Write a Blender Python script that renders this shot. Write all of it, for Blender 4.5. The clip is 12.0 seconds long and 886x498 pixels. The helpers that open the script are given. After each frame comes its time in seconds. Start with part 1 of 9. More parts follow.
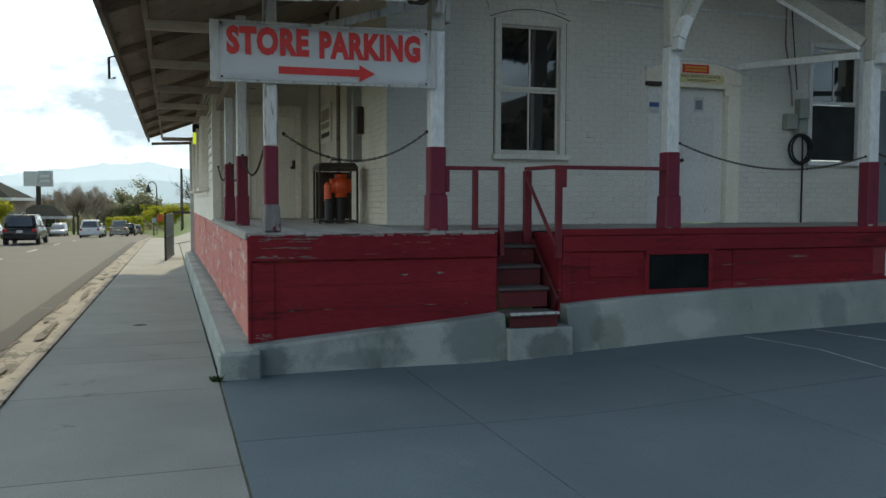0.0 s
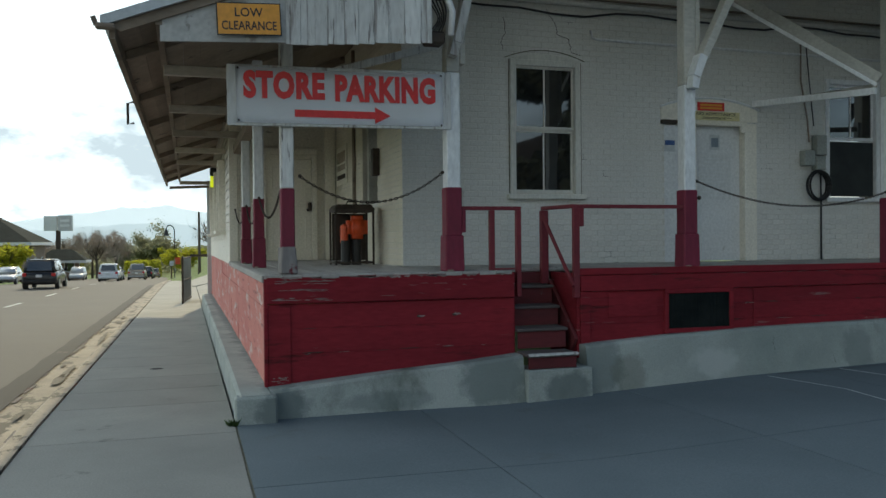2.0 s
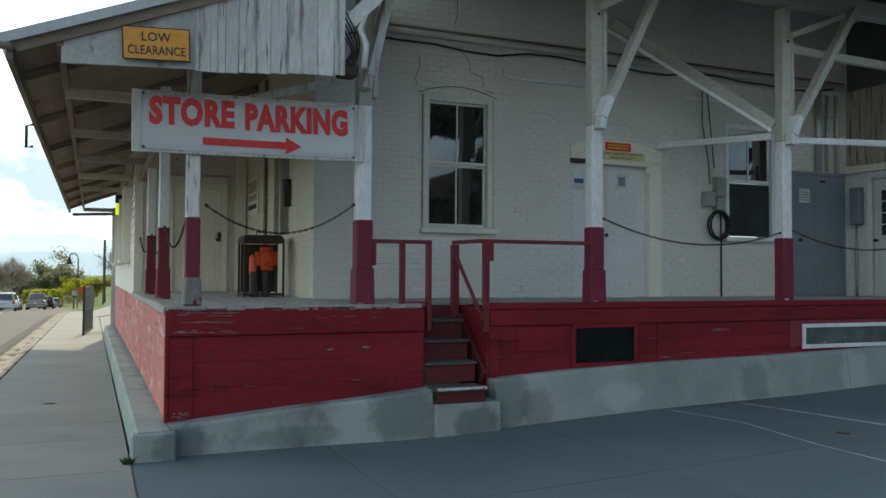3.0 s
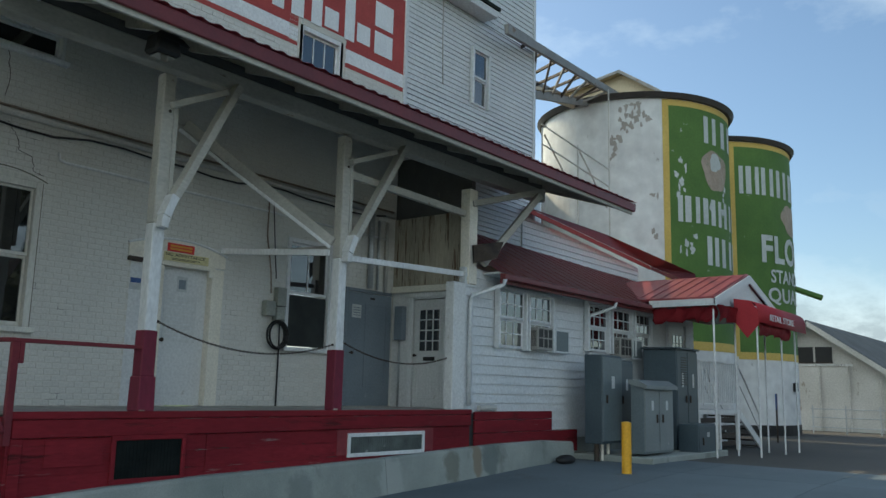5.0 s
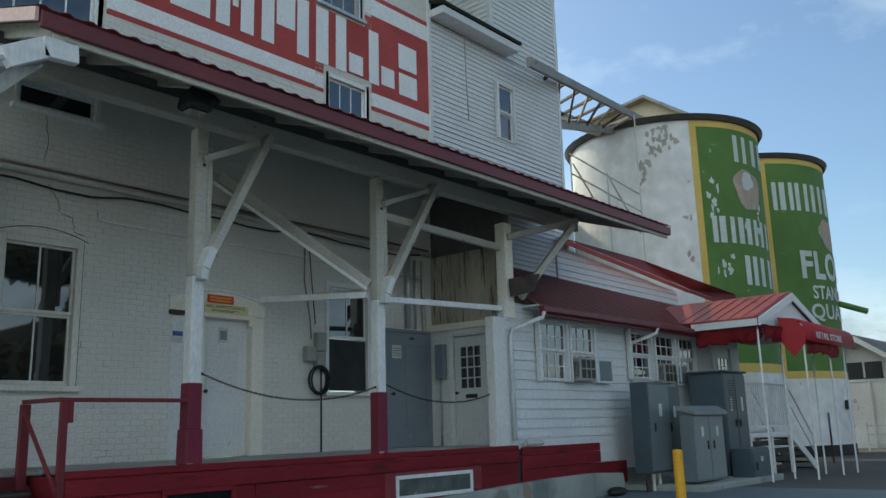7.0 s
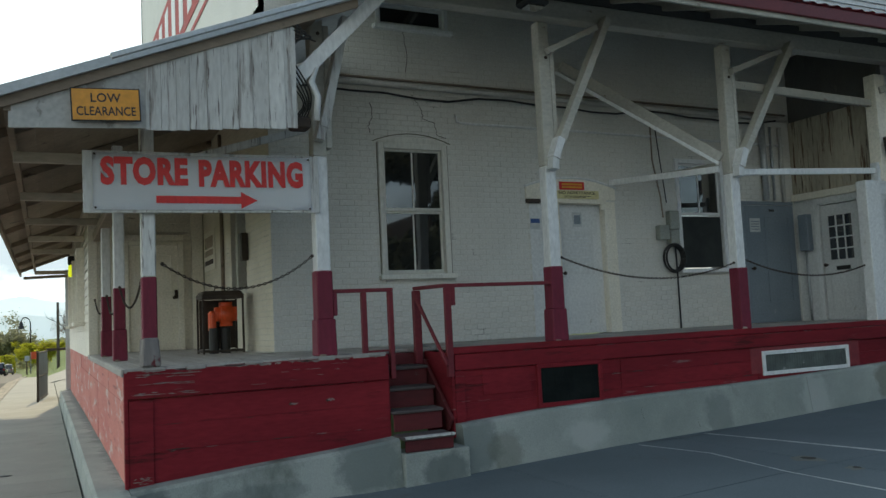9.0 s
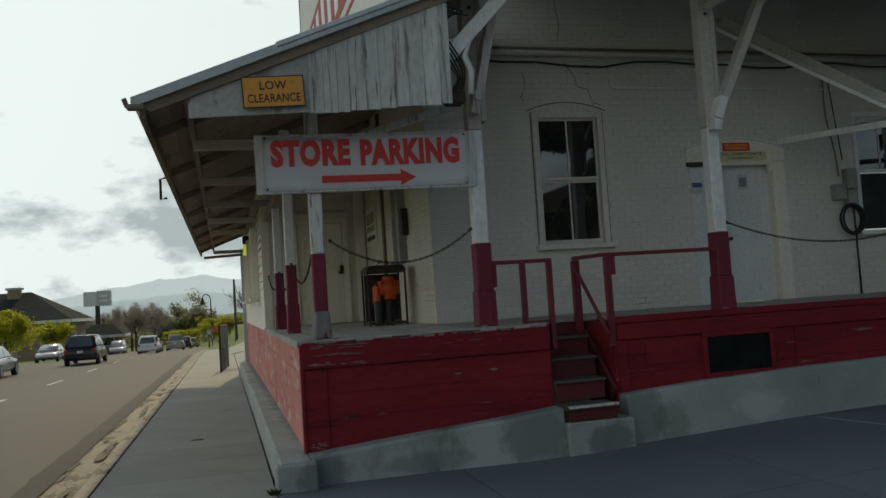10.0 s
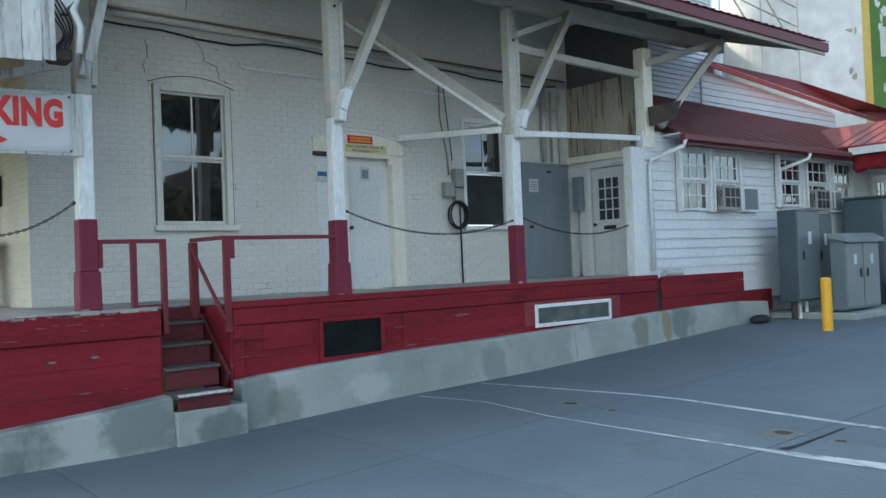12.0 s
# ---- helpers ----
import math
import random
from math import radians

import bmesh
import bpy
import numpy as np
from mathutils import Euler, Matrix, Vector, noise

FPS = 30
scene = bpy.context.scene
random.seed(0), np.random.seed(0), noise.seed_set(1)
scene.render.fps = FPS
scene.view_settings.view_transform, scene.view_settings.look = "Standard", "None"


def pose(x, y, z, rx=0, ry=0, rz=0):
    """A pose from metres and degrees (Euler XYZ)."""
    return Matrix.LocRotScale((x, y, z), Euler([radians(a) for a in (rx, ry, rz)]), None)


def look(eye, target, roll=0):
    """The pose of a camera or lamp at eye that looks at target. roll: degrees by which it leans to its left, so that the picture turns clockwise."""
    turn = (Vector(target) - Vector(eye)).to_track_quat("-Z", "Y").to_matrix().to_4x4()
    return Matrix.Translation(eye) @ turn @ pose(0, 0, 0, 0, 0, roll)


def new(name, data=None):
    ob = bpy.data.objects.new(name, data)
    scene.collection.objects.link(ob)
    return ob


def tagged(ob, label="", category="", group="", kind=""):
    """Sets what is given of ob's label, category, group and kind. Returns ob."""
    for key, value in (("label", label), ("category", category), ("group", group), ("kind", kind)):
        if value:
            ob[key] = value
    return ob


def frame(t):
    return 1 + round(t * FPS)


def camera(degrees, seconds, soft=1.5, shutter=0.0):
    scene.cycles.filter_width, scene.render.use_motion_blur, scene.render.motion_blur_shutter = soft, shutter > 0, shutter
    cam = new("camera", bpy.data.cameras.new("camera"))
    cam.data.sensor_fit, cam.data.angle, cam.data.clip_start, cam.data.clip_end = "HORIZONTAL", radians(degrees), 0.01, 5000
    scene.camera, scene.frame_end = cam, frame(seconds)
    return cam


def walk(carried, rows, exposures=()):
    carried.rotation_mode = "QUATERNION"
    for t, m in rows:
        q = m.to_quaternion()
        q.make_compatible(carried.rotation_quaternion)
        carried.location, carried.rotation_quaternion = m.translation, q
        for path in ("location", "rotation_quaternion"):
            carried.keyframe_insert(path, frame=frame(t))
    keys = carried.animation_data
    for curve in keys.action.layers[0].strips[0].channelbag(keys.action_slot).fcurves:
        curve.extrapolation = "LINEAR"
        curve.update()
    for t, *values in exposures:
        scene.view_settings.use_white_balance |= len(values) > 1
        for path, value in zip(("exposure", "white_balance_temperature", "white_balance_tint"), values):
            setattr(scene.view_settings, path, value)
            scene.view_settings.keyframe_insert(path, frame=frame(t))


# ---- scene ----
cam = camera(55.7, 12.0)
PATH = [
    (0, (-0.801, -8.878, 1.758), (-0.184, -6.979, 1.644), 0.1),
    (0.5, (-0.805, -8.876, 1.758), (-0.227, -6.964, 1.653), -0.0),
    (1, (-0.799, -8.867, 1.758), (-0.225, -6.954, 1.648), -0.1),
    (1.5, (-0.794, -8.862, 1.76), (-0.221, -6.948, 1.673), 0.1),
    (2, (-0.794, -8.828, 1.761), (-0.212, -6.915, 1.743), -0.5),
    (2.5, (-0.773, -8.822, 1.765), (-0.179, -6.912, 1.77), -0.2),
    (3, (-0.726, -8.822, 1.761), (0.044, -6.977, 1.822), 0.3),
    (3.5, (-0.658, -8.869, 1.748), (0.409, -7.18, 1.84), 0.6),
    (3.7, (-0.631, -8.869, 1.747), (0.58, -7.286, 1.908), 1.2),
    (5.3, (-0.538, -8.702, 1.76), (1.022, -7.505, 2.125), 0.6),
    (5.5, (-0.537, -8.695, 1.762), (1.021, -7.511, 2.176), -0.3),
    (6, (-0.544, -8.703, 1.766), (0.973, -7.481, 2.218), -1.4),
    (6.5, (-0.533, -8.652, 1.766), (0.969, -7.415, 2.228), -1.4),
    (6.7, (-0.543, -8.653, 1.767), (0.957, -7.411, 2.221), -1.4),
    (8.3, (-0.678, -8.823, 1.783), (0.435, -7.169, 1.947), -2.7),
    (8.4, (-0.688, -8.828, 1.783), (0.361, -7.134, 1.949), -2.4),
    (8.5, (-0.695, -8.831, 1.783), (0.29, -7.098, 1.95), -2.4),
    (9, (-0.732, -8.83, 1.784), (0.125, -7.031, 1.947), -2.7),
    (9.5, (-0.76, -8.848, 1.784), (-0.083, -6.97, 1.898), -3.3),
    (10, (-0.781, -8.854, 1.784), (-0.27, -6.924, 1.899), -3.7),
    (10.5, (-0.752, -8.837, 1.78), (-0.253, -6.902, 1.857), -3.3),
    (11, (-0.721, -8.815, 1.773), (-0.126, -6.906, 1.82), -3.2),
    (11.5, (-0.641, -8.826, 1.769), (0.262, -7.043, 1.811), -2.0),
    (12, (-0.572, -8.795, 1.756), (0.695, -7.249, 1.793), -2.3),
]
walk(cam, [(t, look(eye, target, roll)) for t, eye, target, roll in PATH],
     [(0.0, -0.34, 5950, 0), (2.5, -0.26, 6050, 0), (3.5, 0.10, 5800, 0), (5.5, -0.10, 5950, 0), (6.5, -0.13, 5850, 0), (8.5, 0.52, 5950, 0), (9.0, -0.14, 6200, 0), (9.5, -0.78, 6450, 0), (10.0, -1.02, 6500, 0), (10.5, -0.84, 6350, 0), (11.0, -0.44, 6150, 0), (12.0, 0.90, 5700, 1)])
# strengths of the sky, the sun, the clouds away from and towards the sun, and the mountains' haze glow
SKY, SUN = 0.15, 4.3
CLOUD_FAR, CLOUD_SUN = 7.5, 13.0
MOUNT = 1.0
# ---------------------------------------------------------------- world and sun
SUN_AZ, SUN_EL = radians(8.5), radians(38.0)
SUN_DIR = Vector((math.sin(SUN_AZ) * math.cos(SUN_EL), math.cos(SUN_AZ) * math.cos(SUN_EL), math.sin(SUN_EL)))


BANK = Vector((-0.50, 0.79, 0.35)).normalized()   # the bright veil of cloud stands beside the sun, over the street


def build_world():
    w = bpy.data.worlds.new("sky")
    scene.world = w
    w.use_nodes = True
    nt = w.node_tree
    nt.nodes.clear()
    N, L = nt.nodes.new, nt.links.new
    out = N("ShaderNodeOutputWorld")
    bg = N("ShaderNodeBackground")
    sky = N("ShaderNodeTexSky")
    sky.sky_type, sky.sun_disc = "NISHITA", False
    sky.sun_elevation, sky.sun_rotation = SUN_EL, SUN_AZ
    sky.air_density, sky.dust_density, sky.ozone_density = 1.0, 1.2, 0.7
    tc = N("ShaderNodeTexCoord")
    mp = N("ShaderNodeMapping")
    mp.inputs["Scale"].default_value = (1.0, 1.0, 2.1)
    mp.inputs["Location"].default_value = (3.1, 0.4, 0.0)
    L(tc.outputs["Generated"], mp.inputs["Vector"])
    n1 = N("ShaderNodeTexNoise")
    n1.inputs["Scale"].default_value, n1.inputs["Detail"].default_value, n1.inputs["Roughness"].default_value = 2.6, 9.0, 0.58
    L(mp.outputs[0], n1.inputs["Vector"])
    # thin veil of cloud that thickens round the sun and towards the horizon
    dot = N("ShaderNodeVectorMath")
    dot.operation = "DOT_PRODUCT"
    L(tc.outputs["Generated"], dot.inputs[0])
    dot.inputs[1].default_value = BANK
    halo = N("ShaderNodeMapRange")
    halo.inputs["From Min"].default_value, halo.inputs["From Max"].default_value = 0.28, 1.0
    halo.inputs["To Min"].default_value, halo.inputs["To Max"].default_value = 0.0, 1.0
    L(dot.outputs["Value"], halo.inputs["Value"])
    sep = N("ShaderNodeSeparateXYZ")
    L(tc.outputs["Generated"], sep.inputs[0])
    low = N("ShaderNodeMapRange")
    low.inputs["From Min"].default_value, low.inputs["From Max"].default_value = 0.30, 0.0
    low.inputs["To Min"].default_value, low.inputs["To Max"].default_value = 0.0, 0.30
    L(sep.outputs["Z"], low.inputs["Value"])
    a = N("ShaderNodeMath")
    a.operation = "MULTIPLY_ADD"
    L(halo.outputs[0], a.inputs[0])
    a.inputs[1].default_value = 0.55
    L(n1.outputs["Fac"], a.inputs[2])
    b = N("ShaderNodeMath")
    b.operation = "ADD"
    L(a.outputs[0], b.inputs[0])
    L(low.outputs[0], b.inputs[1])
    # unseen cloud added opposite the sun, to light the shaded dock front
    back = N("ShaderNodeMapRange")
    back.inputs["From Min"].default_value, back.inputs["From Max"].default_value = -0.15, -0.75
    back.inputs["To Min"].default_value, back.inputs["To Max"].default_value = 0.0, 0.22
    behind = N("ShaderNodeVectorMath")
    behind.operation = "DOT_PRODUCT"
    L(tc.outputs["Generated"], behind.inputs[0])
    behind.inputs[1].default_value = (0.78, 0.62, 0.0)
    L(behind.outputs["Value"], back.inputs["Value"])
    sink = N("ShaderNodeMapRange")
    sink.inputs["From Min"].default_value, sink.inputs["From Max"].default_value = 0.10, 0.34
    L(sep.outputs["Z"], sink.inputs["Value"])
    both = N("ShaderNodeMath")
    both.operation = "MULTIPLY"
    L(back.outputs[0], both.inputs[0])
    L(sink.outputs[0], both.inputs[1])
    b2 = N("ShaderNodeMath")
    b2.operation = "ADD"
    L(b.outputs[0], b2.inputs[0])
    L(both.outputs[0], b2.inputs[1])
    # unseen low cloud added across the street in the west, to light the porch
    west = N("ShaderNodeVectorMath")
    west.operation = "DOT_PRODUCT"
    L(tc.outputs["Generated"], west.inputs[0])
    west.inputs[1].default_value = (-0.86, -0.51, 0.0)
    wr = N("ShaderNodeMapRange")
    wr.inputs["From Min"].default_value, wr.inputs["From Max"].default_value = 0.30, 0.85
    wr.inputs["To Min"].default_value, wr.inputs["To Max"].default_value = 0.0, 0.70
    L(west.outputs["Value"], wr.inputs["Value"])
    wz = N("ShaderNodeMapRange")
    wz.inputs["From Min"].default_value, wz.inputs["From Max"].default_value = 0.55, 0.30
    L(sep.outputs["Z"], wz.inputs["Value"])
    wm = N("ShaderNodeMath")
    wm.operation = "MULTIPLY_ADD"
    L(wr.outputs[0], wm.inputs[0])
    L(wz.outputs[0], wm.inputs[1])
    L(b2.outputs[0], wm.inputs[2])
    cover = N("ShaderNodeValToRGB")
    cover.color_ramp.elements[0].position, cover.color_ramp.elements[1].position = 0.56, 0.92
    L(wm.outputs[0], cover.inputs[0])
    # cloud brightness: white veil, with thicker grey-bottomed heaps
    n2 = N("ShaderNodeTexNoise")
    n2.inputs["Scale"].default_value, n2.inputs["Detail"].default_value, n2.inputs["Roughness"].default_value = 5.2, 12.0, 0.60
    L(mp.outputs[0], n2.inputs["Vector"])
    heap = N("ShaderNodeValToRGB")
    heap.color_ramp.elements[0].position, heap.color_ramp.elements[1].position = 0.555, 0.65
    heap.color_ramp.elements[0].color, heap.color_ramp.elements[1].color = (0.94, 0.98, 1.0, 1), (0.48, 0.52, 0.55, 1)
    hz = N("ShaderNodeMapRange")
    hz.inputs["From Min"].default_value, hz.inputs["From Max"].default_value = 0.10, 0.26
    hz.inputs["To Min"].default_value, hz.inputs["To Max"].default_value = 0.09, -0.08
    L(sep.outputs["Z"], hz.inputs["Value"])
    hs = N("ShaderNodeMath")
    hs.operation = "ADD"
    L(n2.outputs["Fac"], hs.inputs[0])
    L(hz.outputs[0], hs.inputs[1])
    L(hs.outputs[0], heap.inputs[0])
    gain = N("ShaderNodeMapRange")
    gain.inputs["From Min"].default_value, gain.inputs["From Max"].default_value = -0.2, 1.0
    gain.inputs["To Min"].default_value, gain.inputs["To Max"].default_value = CLOUD_FAR, CLOUD_SUN
    L(dot.outputs["Value"], gain.inputs["Value"])
    cl = N("ShaderNodeVectorMath")
    cl.operation = "SCALE"
    L(heap.outputs[0], cl.inputs[0])
    L(gain.outputs[0], cl.inputs["Scale"])
    mix = N("ShaderNodeMix")
    mix.data_type = "RGBA"
    L(cover.outputs[0], mix.inputs[0])
    L(sky.outputs[0], mix.inputs[6])
    L(cl.outputs[0], mix.inputs[7])
    L(mix.outputs[2], bg.inputs["Color"])
    bg.inputs["Strength"].default_value = SKY
    L(bg.outputs[0], out.inputs["Surface"])


build_world()
sun = new("sun", bpy.data.lights.new("sun", "SUN"))
sun.data.energy, sun.data.angle, sun.data.color = SUN, radians(1.0), (1.0, 0.78, 0.50)
sun.matrix_world = look(SUN_DIR * 60, (0, 0, 0))


# ---------------------------------------------------------------- materials
def tree_of(name):
    m = bpy.data.materials.new(name)
    m.use_nodes = True
    nt = m.node_tree
    return m, nt, nt.nodes["Principled BSDF"], nt.nodes.new, nt.links.new


def surf(name, c1, c2, rough=0.7, scale=1.5, fine=30.0, bump=0.2, metal=0.0, wear=None, stretch=(1, 1, 1), rnd=0.0, wear2=None, spec=0.5, depth=0.01, soft=0.035):
    """Two-scale colour, grain relief, and worn patches of other colours. wear: (colour, amount 0..1, scale, stretch)."""
    m, nt, bs, N, L = tree_of(name)
    tc = N("ShaderNodeTexCoord")
    mp = N("ShaderNodeMapping")
    mp.inputs["Scale"].default_value = stretch
    L(tc.outputs["Object"], mp.inputs["Vector"])
    big = N("ShaderNodeTexNoise")
    big.inputs["Scale"].default_value, big.inputs["Detail"].default_value, big.inputs["Roughness"].default_value = scale, 6.0, 0.6
    L(mp.outputs[0], big.inputs["Vector"])
    ramp = N("ShaderNodeValToRGB")
    ramp.color_ramp.elements[0].position, ramp.color_ramp.elements[1].position = 0.32, 0.68
    ramp.color_ramp.elements[0].color, ramp.color_ramp.elements[1].color = (*c1, 1), (*c2, 1)
    L(big.outputs["Fac"], ramp.inputs[0])
    grain = N("ShaderNodeTexNoise")
    grain.inputs["Scale"].default_value, grain.inputs["Detail"].default_value = fine, 5.0
    L(mp.outputs[0], grain.inputs["Vector"])
    val = N("ShaderNodeMapRange")
    val.inputs["From Min"].default_value, val.inputs["From Max"].default_value = 0.25, 0.75
    val.inputs["To Min"].default_value, val.inputs["To Max"].default_value = 0.84, 1.12
    L(grain.outputs["Fac"], val.inputs["Value"])
    last = val.outputs[0]
    if rnd:
        oi = N("ShaderNodeObjectInfo")
        rr = N("ShaderNodeMapRange")
        rr.inputs["To Min"].default_value, rr.inputs["To Max"].default_value = 1 - rnd, 1 + rnd * 0.6
        L(oi.outputs["Random"], rr.inputs["Value"])
        mu = N("ShaderNodeMath")
        mu.operation = "MULTIPLY"
        L(last, mu.inputs[0])
        L(rr.outputs[0], mu.inputs[1])
        last = mu.outputs[0]
    sc = N("ShaderNodeVectorMath")
    sc.operation = "SCALE"
    L(ramp.outputs[0], sc.inputs[0])
    L(last, sc.inputs["Scale"])
    col = sc.outputs[0]
    height = grain.outputs["Fac"]
    for w in (wear, wear2):
        if not w:
            continue
        wc, amount, ws, wst = w
        mw = N("ShaderNodeMapping")
        mw.inputs["Scale"].default_value = wst
        L(tc.outputs["Object"], mw.inputs["Vector"])
        wn = N("ShaderNodeTexNoise")
        wn.inputs["Scale"].default_value, wn.inputs["Detail"].default_value, wn.inputs["Roughness"].default_value = ws, 9.0, 0.68
        L(mw.outputs[0], wn.inputs["Vector"])
        wr = N("ShaderNodeValToRGB")
        p = 0.72 - 0.34 * amount
        wr.color_ramp.elements[0].position, wr.color_ramp.elements[1].position = p, p + soft
        L(wn.outputs["Fac"], wr.inputs[0])
        mx = N("ShaderNodeMix")
        mx.data_type = "RGBA"
        L(wr.outputs[0], mx.inputs[0])
        L(col, mx.inputs[6])
        mx.inputs[7].default_value = (*wc, 1)
        col = mx.outputs[2]
        sub = N("ShaderNodeMath")
        sub.operation = "SUBTRACT"
        L(height, sub.inputs[0])
        L(wr.outputs[0], sub.inputs[1])
        height = sub.outputs[0]
    L(col, bs.inputs["Base Color"])
    rv = N("ShaderNodeMapRange")
    rv.inputs["To Min"].default_value, rv.inputs["To Max"].default_value = max(0.02, rough - 0.12), min(1, rough + 0.12)
    L(big.outputs["Fac"], rv.inputs["Value"])
    L(rv.outputs[0], bs.inputs["Roughness"])
    bs.inputs["Metallic"].default_value = metal
    bs.inputs["Specular IOR Level"].default_value = spec
    if bump:
        bp = N("ShaderNodeBump")
        bp.inputs["Strength"].default_value, bp.inputs["Distance"].default_value = bump, depth
        L(height, bp.inputs["Height"])
        L(bp.outputs[0], bs.inputs["Normal"])
    return m


def glass_mat(name, tint=(0.012, 0.014, 0.016), rough=0.03, spec=0.9):
    """Window glass in front of a dark room: a dark body with a clear, sharp surface reflection."""
    m, nt, bs, N, L = tree_of(name)
    bs.inputs["Base Color"].default_value = (*tint, 1)
    bs.inputs["Roughness"].default_value = rough
    bs.inputs["IOR"].default_value = 1.52
    bs.inputs["Specular IOR Level"].default_value = spec
    # the second face of the pane reflects too
    bs.inputs["Coat Weight"].default_value, bs.inputs["Coat Roughness"].default_value, bs.inputs["Coat IOR"].default_value = 1.0, 0.02, 1.65
    tc = N("ShaderNodeTexCoord")
    nz = N("ShaderNodeTexNoise")
    nz.inputs["Scale"].default_value = 1.3
    L(tc.outputs["Object"], nz.inputs["Vector"])
    bp = N("ShaderNodeBump")
    bp.inputs["Strength"].default_value, bp.inputs["Distance"].default_value = 0.04, 0.01
    L(nz.outputs["Fac"], bp.inputs["Height"])
    L(bp.outputs[0], bs.inputs["Normal"])
    return m


def clear_glass(name):
    m, nt, bs, N, L = tree_of(name)
    bs.inputs["Base Color"].default_value = (0.9, 0.93, 0.93, 1)
    bs.inputs["Roughness"].default_value = 0.02
    bs.inputs["Transmission Weight"].default_value = 1.0
    bs.inputs["IOR"].default_value = 1.45
    return m


def glow(name, c, strength):
    m, nt, bs, N, L = tree_of(name)
    bs.inputs["Base Color"].default_value = (*c, 1)
    bs.inputs["Emission Color"].default_value = (*c, 1)
    bs.inputs["Emission Strength"].default_value = strength
    return m


def leafy(name, c1, c2):
    """Thin leaves: part of the light goes through them."""
    m, nt, bs, N, L = tree_of(name)
    tc = N("ShaderNodeTexCoord")
    nz = N("ShaderNodeTexNoise")
    nz.inputs["Scale"].default_value = 1.6
    L(tc.outputs["Object"], nz.inputs["Vector"])
    ramp = N("ShaderNodeValToRGB")
    ramp.color_ramp.elements[0].position, ramp.color_ramp.elements[1].position = 0.3, 0.7
    ramp.color_ramp.elements[0].color, ramp.color_ramp.elements[1].color = (*c1, 1), (*c2, 1)
    L(nz.outputs["Fac"], ramp.inputs[0])
    L(ramp.outputs[0], bs.inputs["Base Color"])
    bs.inputs["Roughness"].default_value = 0.6
    tr = N("ShaderNodeBsdfTranslucent")
    L(ramp.outputs[0], tr.inputs["Color"])
    mx = N("ShaderNodeMixShader")
    mx.inputs[0].default_value = 0.65
    L(bs.outputs[0], mx.inputs[1])
    L(tr.outputs[0], mx.inputs[2])
    L(mx.outputs[0], nt.nodes["Material Output"].inputs["Surface"])
    return m


M_CONC = surf("concrete_lot", (0.102, 0.131, 0.146), (0.140, 0.171, 0.188), 0.85, 0.7, 60, 0.25, rnd=0.06, wear=((0.105, 0.120, 0.123), 0.34, 1.1, (1, 1, 1)), wear2=((0.205, 0.215, 0.21), 0.24, 0.8, (1, 0.5, 1)), depth=0.003, soft=0.10)
M_WALK = surf("concrete_walk", (0.225, 0.22, 0.20), (0.29, 0.28, 0.25), 0.88, 0.9, 60, 0.25, rnd=0.06, wear=((0.19, 0.185, 0.17), 0.32, 1.4, (1, 1, 1)), depth=0.004)
M_LEDGE = surf("concrete_ledge", (0.235, 0.265, 0.245), (0.385, 0.41, 0.38), 0.9, 0.8, 80, 0.2, wear=((0.12, 0.135, 0.115), 0.46, 1.1, (1, 1, 0.6)), wear2=((0.30, 0.21, 0.13), 0.10, 1.6, (1.6, 1, 0.25)), depth=0.004, soft=0.16)


def stained(m, spots):
    """Adds ragged, soft-edged stains to a finished material. spots: (x, z, half width, half height, colour, strength)."""
    nt = m.node_tree
    N, L = nt.nodes.new, nt.links.new
    bs = nt.nodes["Principled BSDF"]
    col = bs.inputs["Base Color"].links[0].from_socket
    tc = N("ShaderNodeTexCoord")
    nz = N("ShaderNodeTexNoise")
    nz.inputs["Scale"].default_value, nz.inputs["Detail"].default_value, nz.inputs["Roughness"].default_value = 5.0, 8.0, 0.65
    L(tc.outputs["Object"], nz.inputs["Vector"])
    for x, z, w, h, c, k in spots:
        mp = N("ShaderNodeMapping")
        mp.inputs["Location"].default_value = (-x / w, 0, -z / h)
        mp.inputs["Scale"].default_value = (1 / w, 0, 1 / h)
        L(tc.outputs["Object"], mp.inputs["Vector"])
        ln = N("ShaderNodeVectorMath")
        ln.operation = "LENGTH"
        L(mp.outputs[0], ln.inputs[0])
        ad = N("ShaderNodeMath")
        ad.operation = "MULTIPLY_ADD"
        L(nz.outputs["Fac"], ad.inputs[0])
        ad.inputs[1].default_value = 1.5
        L(ln.outputs["Value"], ad.inputs[2])
        mr = N("ShaderNodeMapRange")
        mr.inputs["From Min"].default_value, mr.inputs["From Max"].default_value = 1.95, 1.55
        mr.inputs["To Min"].default_value, mr.inputs["To Max"].default_value = 0.0, k
        L(ad.outputs[0], mr.inputs["Value"])
        mx = N("ShaderNodeMix")
        mx.data_type = "RGBA"
        L(mr.outputs[0], mx.inputs[0])
        L(col, mx.inputs[6])
        mx.inputs[7].default_value = (*c, 1)
        col = mx.outputs[2]
    L(col, bs.inputs["Base Color"])
    return m


